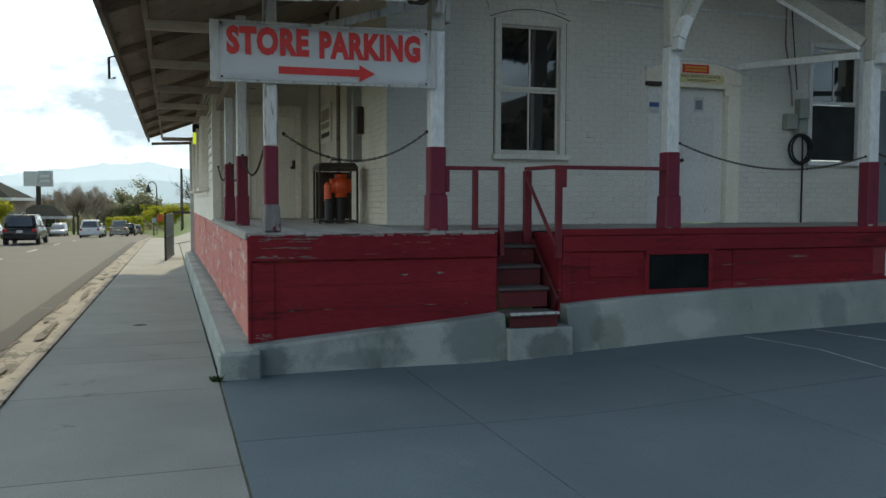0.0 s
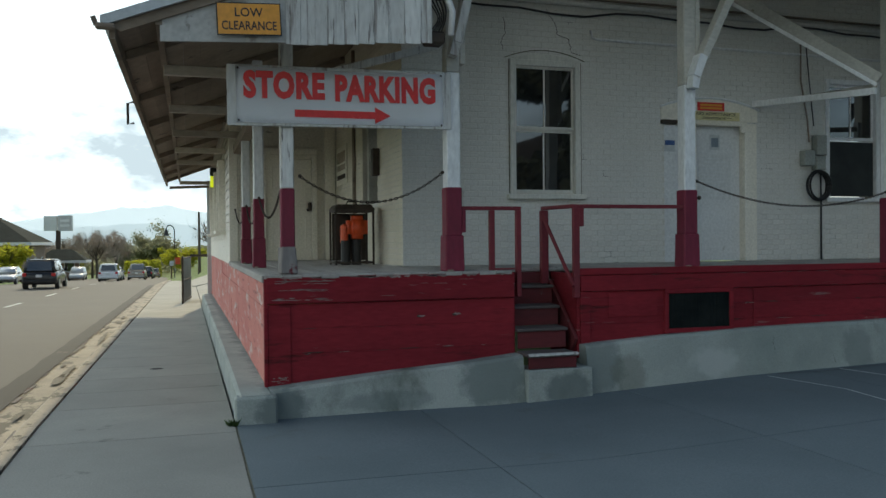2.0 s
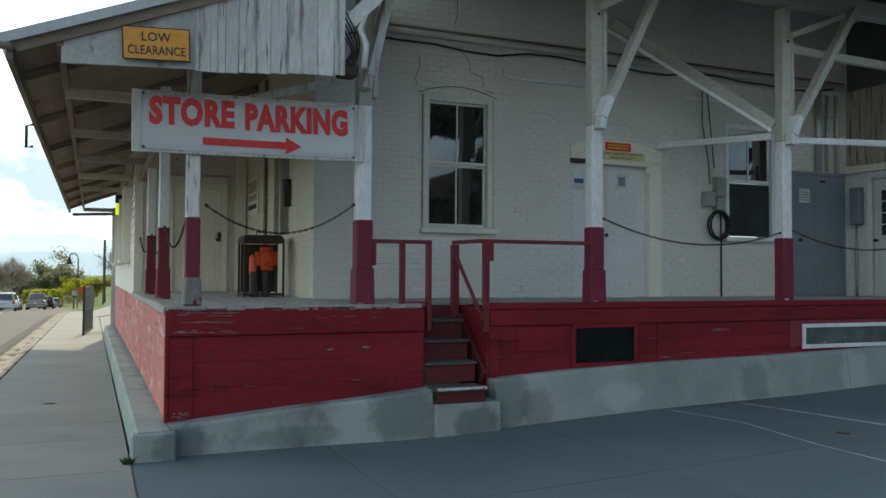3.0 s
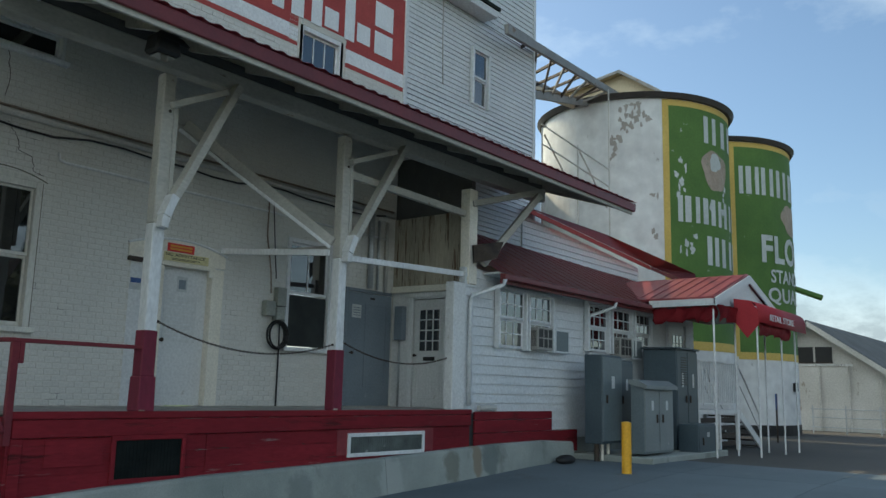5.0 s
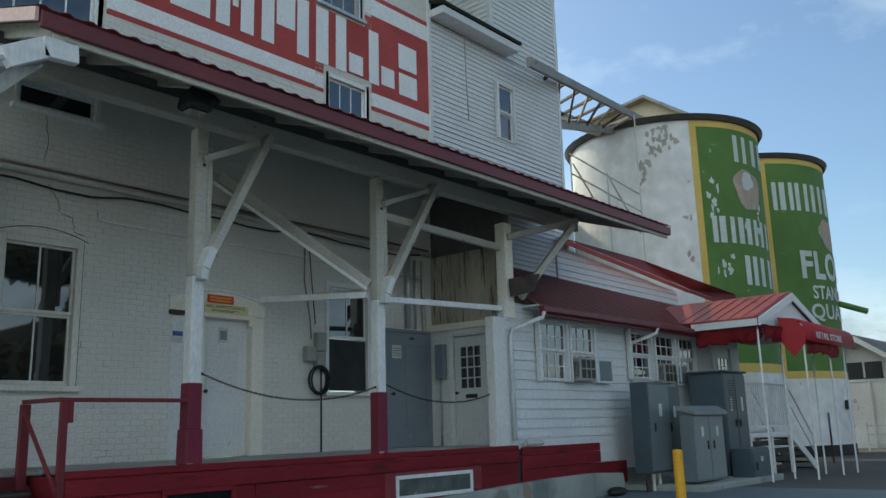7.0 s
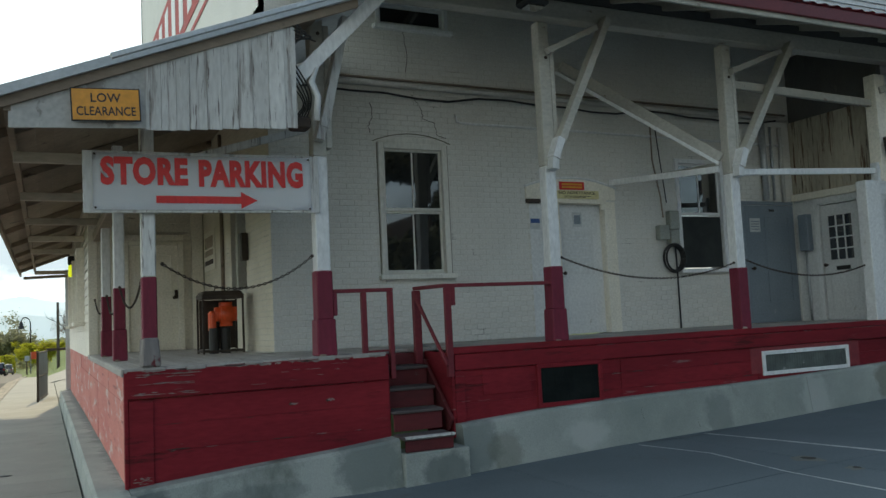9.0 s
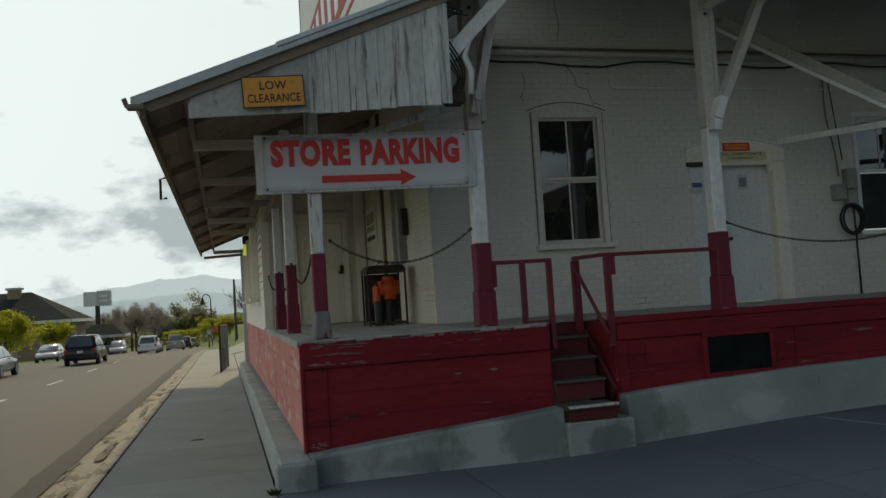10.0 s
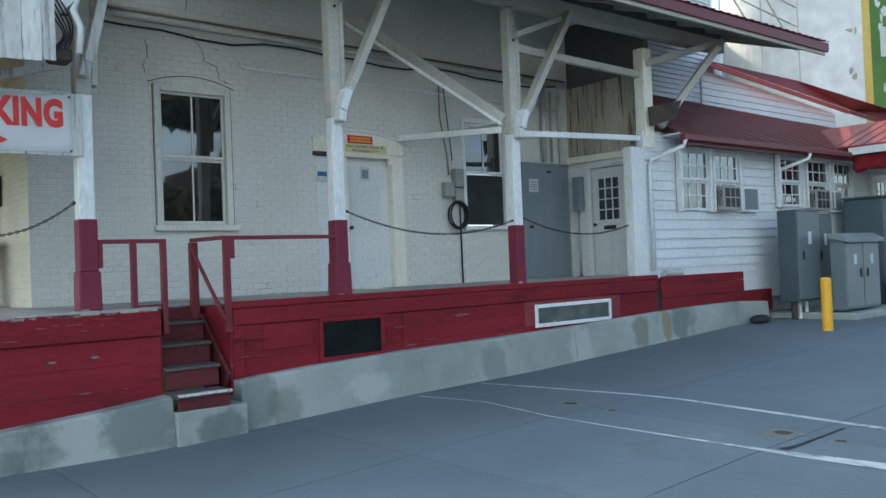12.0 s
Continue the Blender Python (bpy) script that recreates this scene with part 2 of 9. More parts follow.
DAMP, RUST, PALE, MOSS = (0.135, 0.160, 0.155), (0.22, 0.17, 0.11), (0.44, 0.46, 0.44), (0.12, 0.12, 0.085)
stained(M_LEDGE, [(2.40, 0.26, 0.42, 0.30, DAMP, 0.7), (0.10, 0.12, 0.26, 0.18, DAMP, 0.8), (3.70, 0.32, 0.26, 0.34, DAMP, 0.65), (4.05, 0.22, 0.22, 0.22, MOSS, 0.4), (5.2, 0.30, 0.30, 0.16, PALE, 0.6),
                  (7.3, 0.35, 0.22, 0.30, DAMP, 0.5), (9.1, 0.42, 0.26, 0.34, PALE, 0.5), (10.6, 0.55, 0.20, 0.30, MOSS, 0.6), (11.3, 0.62, 0.12, 0.40, RUST, 0.75), (11.7, 0.60, 0.22, 0.34, DAMP, 0.8), (1.2, 0.10, 0.50, 0.10, DAMP, 0.5), (3.1, 0.10, 0.40, 0.14, DAMP, 0.7)])
M_ASPH = surf("asphalt", (0.064, 0.058, 0.050), (0.092, 0.084, 0.073), 0.85, 0.35, 80, 0.3, wear=((0.075, 0.072, 0.07), 0.25, 0.6, (1, 0.15, 1)), depth=0.005)
M_SEAM = surf("dark_asphalt_seam", (0.022, 0.020, 0.017), (0.042, 0.038, 0.032), 0.9, 1.2, 60, 0.3, wear=((0.09, 0.08, 0.065), 0.26, 2.0, (1, 0.4, 1)))
M_PANDIRT = surf("dirt_on_gutter_pan", (0.10, 0.088, 0.068), (0.17, 0.15, 0.118), 0.95, 2.5, 40, 0.3, wear=((0.20, 0.175, 0.14), 0.35, 6.0, (1, 0.6, 1)))
M_GUTTER = surf("gutter_pan", (0.20, 0.175, 0.14), (0.33, 0.29, 0.23), 0.9, 1.3, 40, 0.3, wear=((0.10, 0.09, 0.07), 0.55, 2.2, (1, 0.5, 1)))
M_GRASS = surf("grass", (0.07, 0.12, 0.025), (0.13, 0.18, 0.04), 0.95, 0.8, 25, 0.6, depth=0.05)
M_BRICK = surf("white_painted_brick", (0.63, 0.62, 0.575), (0.72, 0.71, 0.665), 0.7, 0.9, 40, 0.22, rnd=0.045, wear=((0.44, 0.43, 0.39), 0.12, 7.0, (1, 1, 1)), wear2=((0.54, 0.55, 0.54), 0.34, 0.55, (1, 1, 1.6)), depth=0.005, soft=0.14)
M_MORTAR = surf("painted_mortar", (0.57, 0.55, 0.49), (0.66, 0.64, 0.57), 0.9, 2.0, 60, 0.4, wear=((0.15, 0.14, 0.13), 0.26, 1.1, (1, 1, 1.4)))
M_CREAM = surf("cream_painted_brick", (0.64, 0.59, 0.47), (0.76, 0.71, 0.59), 0.78, 1.2, 55, 0.35, wear=((0.42, 0.38, 0.30), 0.12, 8.0, (1, 1, 1)))
M_WPAINT = surf("white_painted_wood", (0.66, 0.67, 0.67), (0.80, 0.81, 0.81), 0.6, 1.6, 30, 0.25, stretch=(1, 1, 0.4), wear=((0.33, 0.31, 0.28), 0.16, 5.0, (1, 1, 0.35)))
M_WPEEL = surf("peeling_white_wood", (0.54, 0.54, 0.52), (0.68, 0.68, 0.66), 0.75, 1.6, 28, 0.5, stretch=(1, 1, 0.25), wear=((0.33, 0.31, 0.29), 0.52, 5.5, (2.4, 1, 0.16)), wear2=((0.13, 0.11, 0.10), 0.40, 13.0, (2.4, 1, 0.20)), rnd=0.14, soft=0.07)
M_OLDSASH = surf("aged_white_sash_paint", (0.58, 0.57, 0.52), (0.70, 0.69, 0.63), 0.6, 1.6, 30, 0.3, stretch=(1, 1, 0.4), wear=((0.34, 0.32, 0.27), 0.20, 5.0, (1, 1, 0.4)))
M_TRIM = surf("cream_trim", (0.74, 0.70, 0.59), (0.83, 0.79, 0.69), 0.6, 1.5, 30, 0.2, wear=((0.36, 0.33, 0.27), 0.12, 5.0, (1, 1, 0.5)))
M_SIDING = surf("white_siding", (0.61, 0.63, 0.64), (0.70, 0.72, 0.73), 0.5, 0.6, 20, 0.1, wear=((0.48, 0.47, 0.44), 0.10, 2.0, (1, 1, 2)))
M_OLDSIDE = surf("old_clapboard", (0.68, 0.645, 0.555), (0.79, 0.75, 0.66), 0.7, 1.2, 26, 0.35, wear=((0.30, 0.27, 0.22), 0.18, 4.0, (0.6, 0.6, 3)))
M_RED = surf("red_painted_planks", (0.15, 0.014, 0.021), (0.26, 0.024, 0.034), 0.75, 0.9, 22, 0.4, stretch=(0.35, 0.35, 1.6), wear=((0.065, 0.014, 0.014), 0.46, 1.7, (0.35, 0.35, 2.6)), wear2=((0.27, 0.20, 0.19), 0.25, 5.0, (0.25, 0.25, 2.4)), soft=0.08, rnd=0.10, spec=0.15)
M_REDFADE = surf("faded_red_planks", (0.46, 0.13, 0.11), (0.56, 0.22, 0.18), 0.75, 0.8, 22, 0.4, stretch=(0.5, 0.5, 1.2), wear=((0.55, 0.44, 0.40), 0.50, 3.0, (1, 0.4, 1.6)), wear2=((0.20, 0.06, 0.055), 0.36, 5.0, (1, 0.3, 2.0)), soft=0.07)
M_MAROON = surf("maroon_paint", (0.13, 0.010, 0.028), (0.19, 0.016, 0.042), 0.7, 1.5, 26, 0.3, stretch=(1, 1, 0.4), wear=((0.22, 0.16, 0.17), 0.12, 6.0, (1, 1, 0.5)))
M_DECK = surf("grey_deck_boards", (0.30, 0.285, 0.265), (0.42, 0.40, 0.37), 0.85, 1.2, 25, 0.5, stretch=(1, 0.25, 1), wear=((0.20, 0.185, 0.17), 0.3, 4.0, (1.5, 0.2, 1)), rnd=0.12)
M_ROT = surf("rotten_grey_wood", (0.13, 0.115, 0.11), (0.26, 0.24, 0.23), 0.9, 2.5, 25, 0.7, stretch=(1, 1, 0.25), wear=((0.14, 0.02, 0.03), 0.35, 3.5, (1, 1, 0.6)))
M_TREAD = surf("dark_worn_treads", (0.075, 0.062, 0.06), (0.125, 0.105, 0.10), 0.85, 2.0, 25, 0.5, stretch=(0.4, 1, 1), wear=((0.12, 0.02, 0.026), 0.35, 3.0, (0.4, 1, 1)), wear2=((0.24, 0.23, 0.20), 0.16, 5.0, (0.3, 1, 1)))
M_STAIN = surf("dark_mossy_stain", (0.030, 0.028, 0.022), (0.055, 0.050, 0.038), 0.9, 6.0, 40, 0.3)
M_CHIP = surf("bare_grey_chips", (0.17, 0.13, 0.12), (0.30, 0.25, 0.23), 0.9, 3.0, 30, 0.4)
M_DARKLEAF = surf("dark_evergreen", (0.020, 0.026, 0.016), (0.035, 0.042, 0.024), 0.8, 2.0, 9, 0.0)
M_DARKBRICK = surf("dark_brown_brick", (0.05, 0.035, 0.028), (0.08, 0.055, 0.042), 0.9, 0.7, 14, 0.3)
M_TIE = surf("weathered_tie_wood", (0.40, 0.36, 0.30), (0.52, 0.47, 0.40), 0.8, 1.4, 25, 0.4, stretch=(0.4, 0.4, 1), wear=((0.22, 0.19, 0.15), 0.25, 3.0, (0.5, 0.5, 1)), rnd=0.1)
M_RAW = surf("aged_rafter_wood", (0.185, 0.148, 0.112), (0.315, 0.255, 0.195), 0.85, 1.4, 25, 0.4, stretch=(0.4, 0.4, 1), wear=((0.10, 0.08, 0.065), 0.3, 3.0, (0.5, 0.5, 1)), rnd=0.12)
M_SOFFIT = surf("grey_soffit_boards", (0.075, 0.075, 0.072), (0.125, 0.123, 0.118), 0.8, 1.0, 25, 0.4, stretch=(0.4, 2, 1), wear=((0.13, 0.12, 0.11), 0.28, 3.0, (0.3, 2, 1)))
M_BEAM = surf("weathered_cream_beams", (0.36, 0.35, 0.31), (0.50, 0.485, 0.43), 0.7, 1.4, 28, 0.35, stretch=(0.5, 1, 1), wear=((0.23, 0.19, 0.145), 0.26, 4.0, (0.5, 1, 1)), wear2=((0.12, 0.10, 0.08), 0.14, 9.0, (0.4, 1, 0.4)), rnd=0.08)
M_REDMETAL = surf("red_metal_roof", (0.22, 0.046, 0.054), (0.30, 0.072, 0.08), 0.38, 0.8, 40, 0.08, metal=0.15, wear=((0.20, 0.05, 0.05), 0.15, 2.0, (1, 1, 1)))
M_DARKRED = surf("dark_red_flashing", (0.115, 0.020, 0.022), (0.17, 0.030, 0.032), 0.45, 1.0, 30, 0.1)
M_GALV = surf("galvanised_metal", (0.42, 0.44, 0.45), (0.56, 0.58, 0.59), 0.45, 1.5, 30, 0.1, metal=0.6)
M_RUSTGREY = surf("rust_stained_steel", (0.22, 0.215, 0.20), (0.34, 0.33, 0.31), 0.6, 1.5, 30, 0.15, metal=0.2, wear=((0.20, 0.12, 0.07), 0.3, 2.5, (1, 1, 1)))
M_PIPEGREY = surf("painted_conduit", (0.45, 0.44, 0.41), (0.58, 0.57, 0.53), 0.55, 2.0, 30, 0.1)
M_BOXGREY = surf("olive_grey_box_paint", (0.25, 0.265, 0.235), (0.33, 0.345, 0.31), 0.5, 2.0, 30, 0.1, wear=((0.42, 0.42, 0.39), 0.15, 5.0, (1, 1, 1)))
M_GREYBLUE = surf("grey_blue_steel_door", (0.17, 0.205, 0.245), (0.22, 0.26, 0.30), 0.5, 1.0, 30, 0.1, wear=((0.28, 0.31, 0.34), 0.12, 3.0, (1, 1, 0.5)))
M_CAB = surf("grey_cabinet_steel", (0.046, 0.068, 0.084), (0.070, 0.096, 0.112), 0.45, 1.0, 30, 0.08, wear=((0.27, 0.29, 0.30), 0.10, 3.0, (1, 1, 0.4)))
M_CABL = surf("light_cabinet_steel", (0.115, 0.145, 0.16), (0.155, 0.19, 0.20), 0.45, 1.0, 30, 0.08)
M_CABPALE = surf("pale_grey_cabinet_steel", (0.17, 0.195, 0.20), (0.23, 0.255, 0.26), 0.5, 1.0, 30, 0.08, wear=((0.36, 0.36, 0.34), 0.2, 3.0, (1, 1, 0.4)))
M_DOORW = surf("white_door_paint", (0.62, 0.63, 0.63), (0.72, 0.73, 0.72), 0.45, 0.9, 25, 0.12, wear=((0.46, 0.45, 0.42), 0.12, 3.0, (1, 1, 0.5)))
M_BANNER = surf("white_vinyl_banner", (0.93, 0.94, 0.95), (0.94, 0.95, 0.96), 0.4, 1.2, 0.4, 0.0)
M_SIGNRED = surf("red_lettering", (0.56, 0.020, 0.020), (0.64, 0.030, 0.026), 0.5, 2.0, 20, 0.05)
M_YELLOWSIGN = surf("amber_sign", (0.62, 0.27, 0.020), (0.72, 0.33, 0.030), 0.4, 2.0, 20, 0.05, wear=((0.50, 0.24, 0.04), 0.2, 3.0, (1, 1, 1)))
M_BLACK = surf("black_paint", (0.012, 0.012, 0.012), (0.022, 0.022, 0.022), 0.5, 2.0, 30, 0.05)
M_RUBBER = surf("black_rubber", (0.012, 0.012, 0.013), (0.025, 0.025, 0.025), 0.6, 3.0, 40, 0.1)
M_IRON = surf("rusty_dark_iron", (0.035, 0.028, 0.024), (0.085, 0.065, 0.050), 0.7, 4.0, 40, 0.3, metal=0.4)
M_SCREEN = surf("dark_vent_screen", (0.006, 0.009, 0.009), (0.018, 0.022, 0.021), 0.8, 3.0, 120, 0.4, spec=0.1)
M_SCREEN2 = surf("grey_vent_screen", (0.06, 0.072, 0.068), (0.14, 0.16, 0.15), 0.8, 3.0, 120, 0.4, wear=((0.33, 0.34, 0.33), 0.2, 4.0, (1, 1, 1)))
M_YELLOW = surf("yellow_bollard_paint", (0.70, 0.36, 0.015), (0.80, 0.44, 0.030), 0.45, 2.0, 30, 0.1, wear=((0.45, 0.24, 0.03), 0.15, 5.0, (1, 1, 1)))
M_ORANGE = surf("orange_plastic", (0.62, 0.075, 0.018), (0.72, 0.11, 0.026), 0.4, 2.0, 30, 0.05)
M_SIGNWHITE = surf("white_mural_paint", (0.76, 0.77, 0.78), (0.84, 0.85, 0.85), 0.7, 1.5, 30, 0.15)
M_MURALRED = surf("red_mural_paint", (0.33, 0.045, 0.042), (0.43, 0.075, 0.065), 0.75, 1.3, 40, 0.25, wear=((0.48, 0.18, 0.16), 0.15, 5.0, (1, 1, 1)))
M_SILO = surf("white_silo_concrete", (0.66, 0.66, 0.65), (0.78, 0.79, 0.78), 0.8, 0.5, 2.5, 0.06, wear=((0.38, 0.38, 0.35), 0.20, 0.9, (1, 1, 0.5)), wear2=((0.33, 0.32, 0.29), 0.16, 1.2, (1, 1, 0.7)))
M_GREEN = surf("green_mural_paint", (0.075, 0.155, 0.030), (0.115, 0.215, 0.045), 0.75, 0.6, 20, 0.2, wear=((0.42, 0.45, 0.40), 0.20, 2.4, (1, 1, 1)), wear2=((0.05, 0.11, 0.03), 0.2, 1.0, (1, 1, 1)))
M_MURALY = surf("yellow_mural_border", (0.56, 0.40, 0.09), (0.66, 0.49, 0.14), 0.75, 1.0, 20, 0.15, wear=((0.38, 0.35, 0.25), 0.15, 2.5, (1, 1, 1)))
M_FADEWHITE = surf("faded_white_lettering", (0.48, 0.52, 0.50), (0.64, 0.67, 0.65), 0.75, 1.0, 20, 0.15, wear=((0.14, 0.22, 0.08), 0.18, 2.2, (1, 1, 1)))
M_PEELED = surf("peeled_bare_concrete", (0.33, 0.30, 0.27), (0.45, 0.42, 0.38), 0.9, 2.0, 20, 0.2)
M_EMBLEM = surf("faded_tan_emblem", (0.34, 0.27, 0.20), (0.46, 0.38, 0.31), 0.8, 2.0, 14, 0.15, wear=((0.22, 0.25, 0.16), 0.4, 3.0, (1, 1, 1)))
M_AWN = surf("red_canvas_awning", (0.27, 0.012, 0.022), (0.36, 0.020, 0.030), 0.7, 1.5, 40, 0.15)
M_WIN = glass_mat("window_glass")
M_CARGLASS = glass_mat("car_glass", (0.012, 0.014, 0.016), 0.02)
M_CURTAIN = surf("pale_blind", (0.50, 0.52, 0.52), (0.60, 0.62, 0.62), 0.7, 2.0, 20, 0.05)
M_ACCASE = surf("dull_beige_case", (0.26, 0.255, 0.23), (0.34, 0.33, 0.30), 0.5, 2.0, 30, 0.08, wear=((0.18, 0.17, 0.15), 0.3, 4.0, (1, 1, 1)))
M_LAMPY = glow("yellow_lens", (0.75, 0.80, 0.02), 0.8)
M_TAN = surf("tan_panel", (0.50, 0.42, 0.28), (0.62, 0.53, 0.37), 0.7, 0.8, 20, 0.1)
M_OLDWHITE = surf("stained_white_stucco", (0.48, 0.46, 0.42), (0.64, 0.62, 0.58), 0.85, 0.4, 15, 0.2, wear=((0.30, 0.26, 0.21), 0.30, 0.8, (1, 1, 0.4)))
M_GREYROOF = surf("grey_metal_roof", (0.30, 0.32, 0.33), (0.40, 0.42, 0.43), 0.5, 0.5, 20, 0.1, metal=0.3)
M_SHINGLE = surf("dark_shingles", (0.020, 0.024, 0.022), (0.034, 0.040, 0.037), 0.95, 1.0, 12, 0.4, spec=0.05)
M_TANBRICK = surf("tan_brick", (0.28, 0.20, 0.15), (0.37, 0.28, 0.21), 0.9, 0.7, 14, 0.3)
M_BARK = surf("bark", (0.085, 0.068, 0.055), (0.14, 0.115, 0.09), 0.9, 2.0, 20, 0.6, stretch=(1, 1, 0.3))
M_LEAF = leafy("spring_leaves", (0.34, 0.36, 0.025), (0.50, 0.47, 0.045))
# far olive leaves and twigs: colours made paler to stand for distance haze
M_LEAF2 = leafy("hazed_olive_leaves", (0.26, 0.26, 0.15), (0.36, 0.35, 0.22))
M_TWIG = surf("hazed_bare_twigs", (0.36, 0.29, 0.22), (0.46, 0.38, 0.29), 0.9, 2.0, 9, 0.0)
M_DARKEAVE = surf("dark_metal_rim", (0.045, 0.042, 0.040), (0.085, 0.075, 0.068), 0.7, 1.0, 20, 0.2)
M_TYRE = M_RUBBER
M_RIM = surf("alloy_wheel", (0.35, 0.36, 0.37), (0.45, 0.46, 0.47), 0.35, 2.0, 20, 0.0, metal=0.8)
M_TAIL = surf("red_tail_lens", (0.35, 0.01, 0.012), (0.45, 0.015, 0.016), 0.2, 2.0, 20, 0.0)
M_PLATE = surf("pale_plate", (0.5, 0.5, 0.5), (0.6, 0.6, 0.6), 0.5, 2.0, 20, 0.0)
M_LINE = surf("worn_road_paint", (0.42, 0.44, 0.43), (0.60, 0.62, 0.60), 0.8, 3.0, 40, 0.1, wear=((0.17, 0.19, 0.19), 0.60, 5.0, (1, 1, 1)), wear2=((0.22, 0.24, 0.24), 0.45, 16.0, (1, 1, 1)), soft=0.12)
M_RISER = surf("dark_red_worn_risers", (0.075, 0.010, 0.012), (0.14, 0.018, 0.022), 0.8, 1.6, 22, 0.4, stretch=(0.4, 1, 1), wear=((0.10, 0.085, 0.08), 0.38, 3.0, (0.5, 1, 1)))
M_WSCREEN = surf("window_insect_screen", (0.030, 0.034, 0.034), (0.05, 0.055, 0.053), 0.8, 3.0, 120, 0.1, spec=0.2)
M_RAIL = surf("dark_red_rail_paint", (0.12, 0.012, 0.020), (0.19, 0.020, 0.030), 0.7, 1.5, 26, 0.3, wear=((0.07, 0.03, 0.03), 0.2, 5.0, (1, 1, 0.6)))
M_JOINT = surf("joint_dirt_and_shade", (0.09, 0.085, 0.06), (0.17, 0.16, 0.11), 0.95, 6.0, 40, 0.4, wear=((0.07, 0.10, 0.03), 0.4, 4.0, (1, 0.4, 1)))
M_SCUFF = surf("scuffed_red_planks", (0.17, 0.018, 0.025), (0.27, 0.045, 0.05), 0.7, 1.2, 22, 0.3, wear=((0.36, 0.22, 0.20), 0.34, 1.4, (0.7, 1, 1.2)), wear2=((0.40, 0.32, 0.29), 0.16, 3.0, (0.5, 1, 1)), soft=0.16)
M_DARKROOF = surf("weathered_dark_roof", (0.07, 0.078, 0.082), (0.12, 0.13, 0.135), 0.85, 0.8, 12, 0.2, wear=((0.16, 0.15, 0.14), 0.2, 1.5, (1, 1, 1)), spec=0.2)
M_PATCH = surf("tan_mortar_patch", (0.135, 0.145, 0.130), (0.185, 0.190, 0.165), 0.9, 5.0, 50, 0.3)
M_PLANTGREEN = surf("weed_green", (0.05, 0.09, 0.02), (0.09, 0.14, 0.03), 0.8, 4.0, 30, 0.0)
M_BLUESIGN = surf("blue_sign", (0.04, 0.09, 0.25), (0.06, 0.12, 0.32), 0.5, 3.0, 20, 0.0)


def car_paint(name, c, metal=0.3):
    return surf(name, tuple(v * 0.92 for v in c), tuple(min(1, v * 1.06) for v in c), 0.22, 1.0, 60, 0.0, metal=metal)


# ---------------------------------------------------------------- mesh helpers
ORIGIN = {}


def thing(name, loc=(0, 0, 0), label="", category="", group="", kind="", rz=0.0, world=False):
    """An empty at a thing's base. world: its parts are given in world metres."""
    e = new(name)
    e.empty_display_size = 0.2
    e.matrix_basis = pose(*loc, 0, 0, rz)
    ORIGIN[e.name] = Vector(loc) if world else Vector((0, 0, 0))
    return tagged(e, label, category, group, kind)


def part(name, bm, material, parent=None, label="", smooth=False, **tags):
    """Links a bmesh as one mesh object, under a thing or a part when one is given."""
    o = ORIGIN.get(parent.name, Vector((0, 0, 0))) if parent else Vector((0, 0, 0))
    if o.length:
        bmesh.ops.translate(bm, verts=bm.verts, vec=-o)
    bmesh.ops.recalc_face_normals(bm, faces=bm.faces)
    me = bpy.data.meshes.new(name)
    bm.to_mesh(me)
    bm.free()
    if smooth:
        for p in me.polygons:
            p.use_smooth = True
    me.materials.append(material)
    ob = new(name, me)
    if parent:
        ob.parent = parent
    ORIGIN[ob.name] = o
    return tagged(ob, label, **tags)


def raw(name, verts, faces, material, parent=None, label="", smooth=False, **tags):
    me = bpy.data.meshes.new(name)
    o = ORIGIN.get(parent.name, Vector((0, 0, 0))) if parent else Vector((0, 0, 0))
    me.from_pydata([(v[0] - o.x, v[1] - o.y, v[2] - o.z) for v in verts], [], faces)
    if smooth:
        for p in me.polygons:
            p.use_smooth = True
    me.materials.append(material)
    ob = new(name, me)
    if parent:
        ob.parent = parent
    ORIGIN[ob.name] = o
    return tagged(ob, label, **tags)


def share(name, me, loc, parent):
    """One more object on a mesh that exists, as a piece of its parent."""
    ob = new(name, me)
    ob.parent = parent
    ob.location = Vector(loc) - ORIGIN.get(parent.name, Vector((0, 0, 0)))
    return ob


def box(bm, x0, x1, y0, y1, z0, z1, bevel=0.0, taper=0.0):
    """An axis box added to bm. bevel: edge width. taper: inset of the top."""
    r = bmesh.ops.create_cube(bm, size=1.0)
    vs = r["verts"]
    for v in vs:
        k = taper if v.co.z > 0 else 0.0
        v.co = Vector(((x0 + k if v.co.x < 0 else x1 - k), (y0 + k if v.co.y < 0 else y1 - k), (z0 if v.co.z < 0 else z1)))
    if bevel:
        es = list({e for v in vs for e in v.link_edges})
        bmesh.ops.bevel(bm, geom=es, offset=bevel, segments=1, affect="EDGES", clamp_overlap=True)
    return bm


def B(*a, **k):
    return box(bmesh.new(), *a, **k)


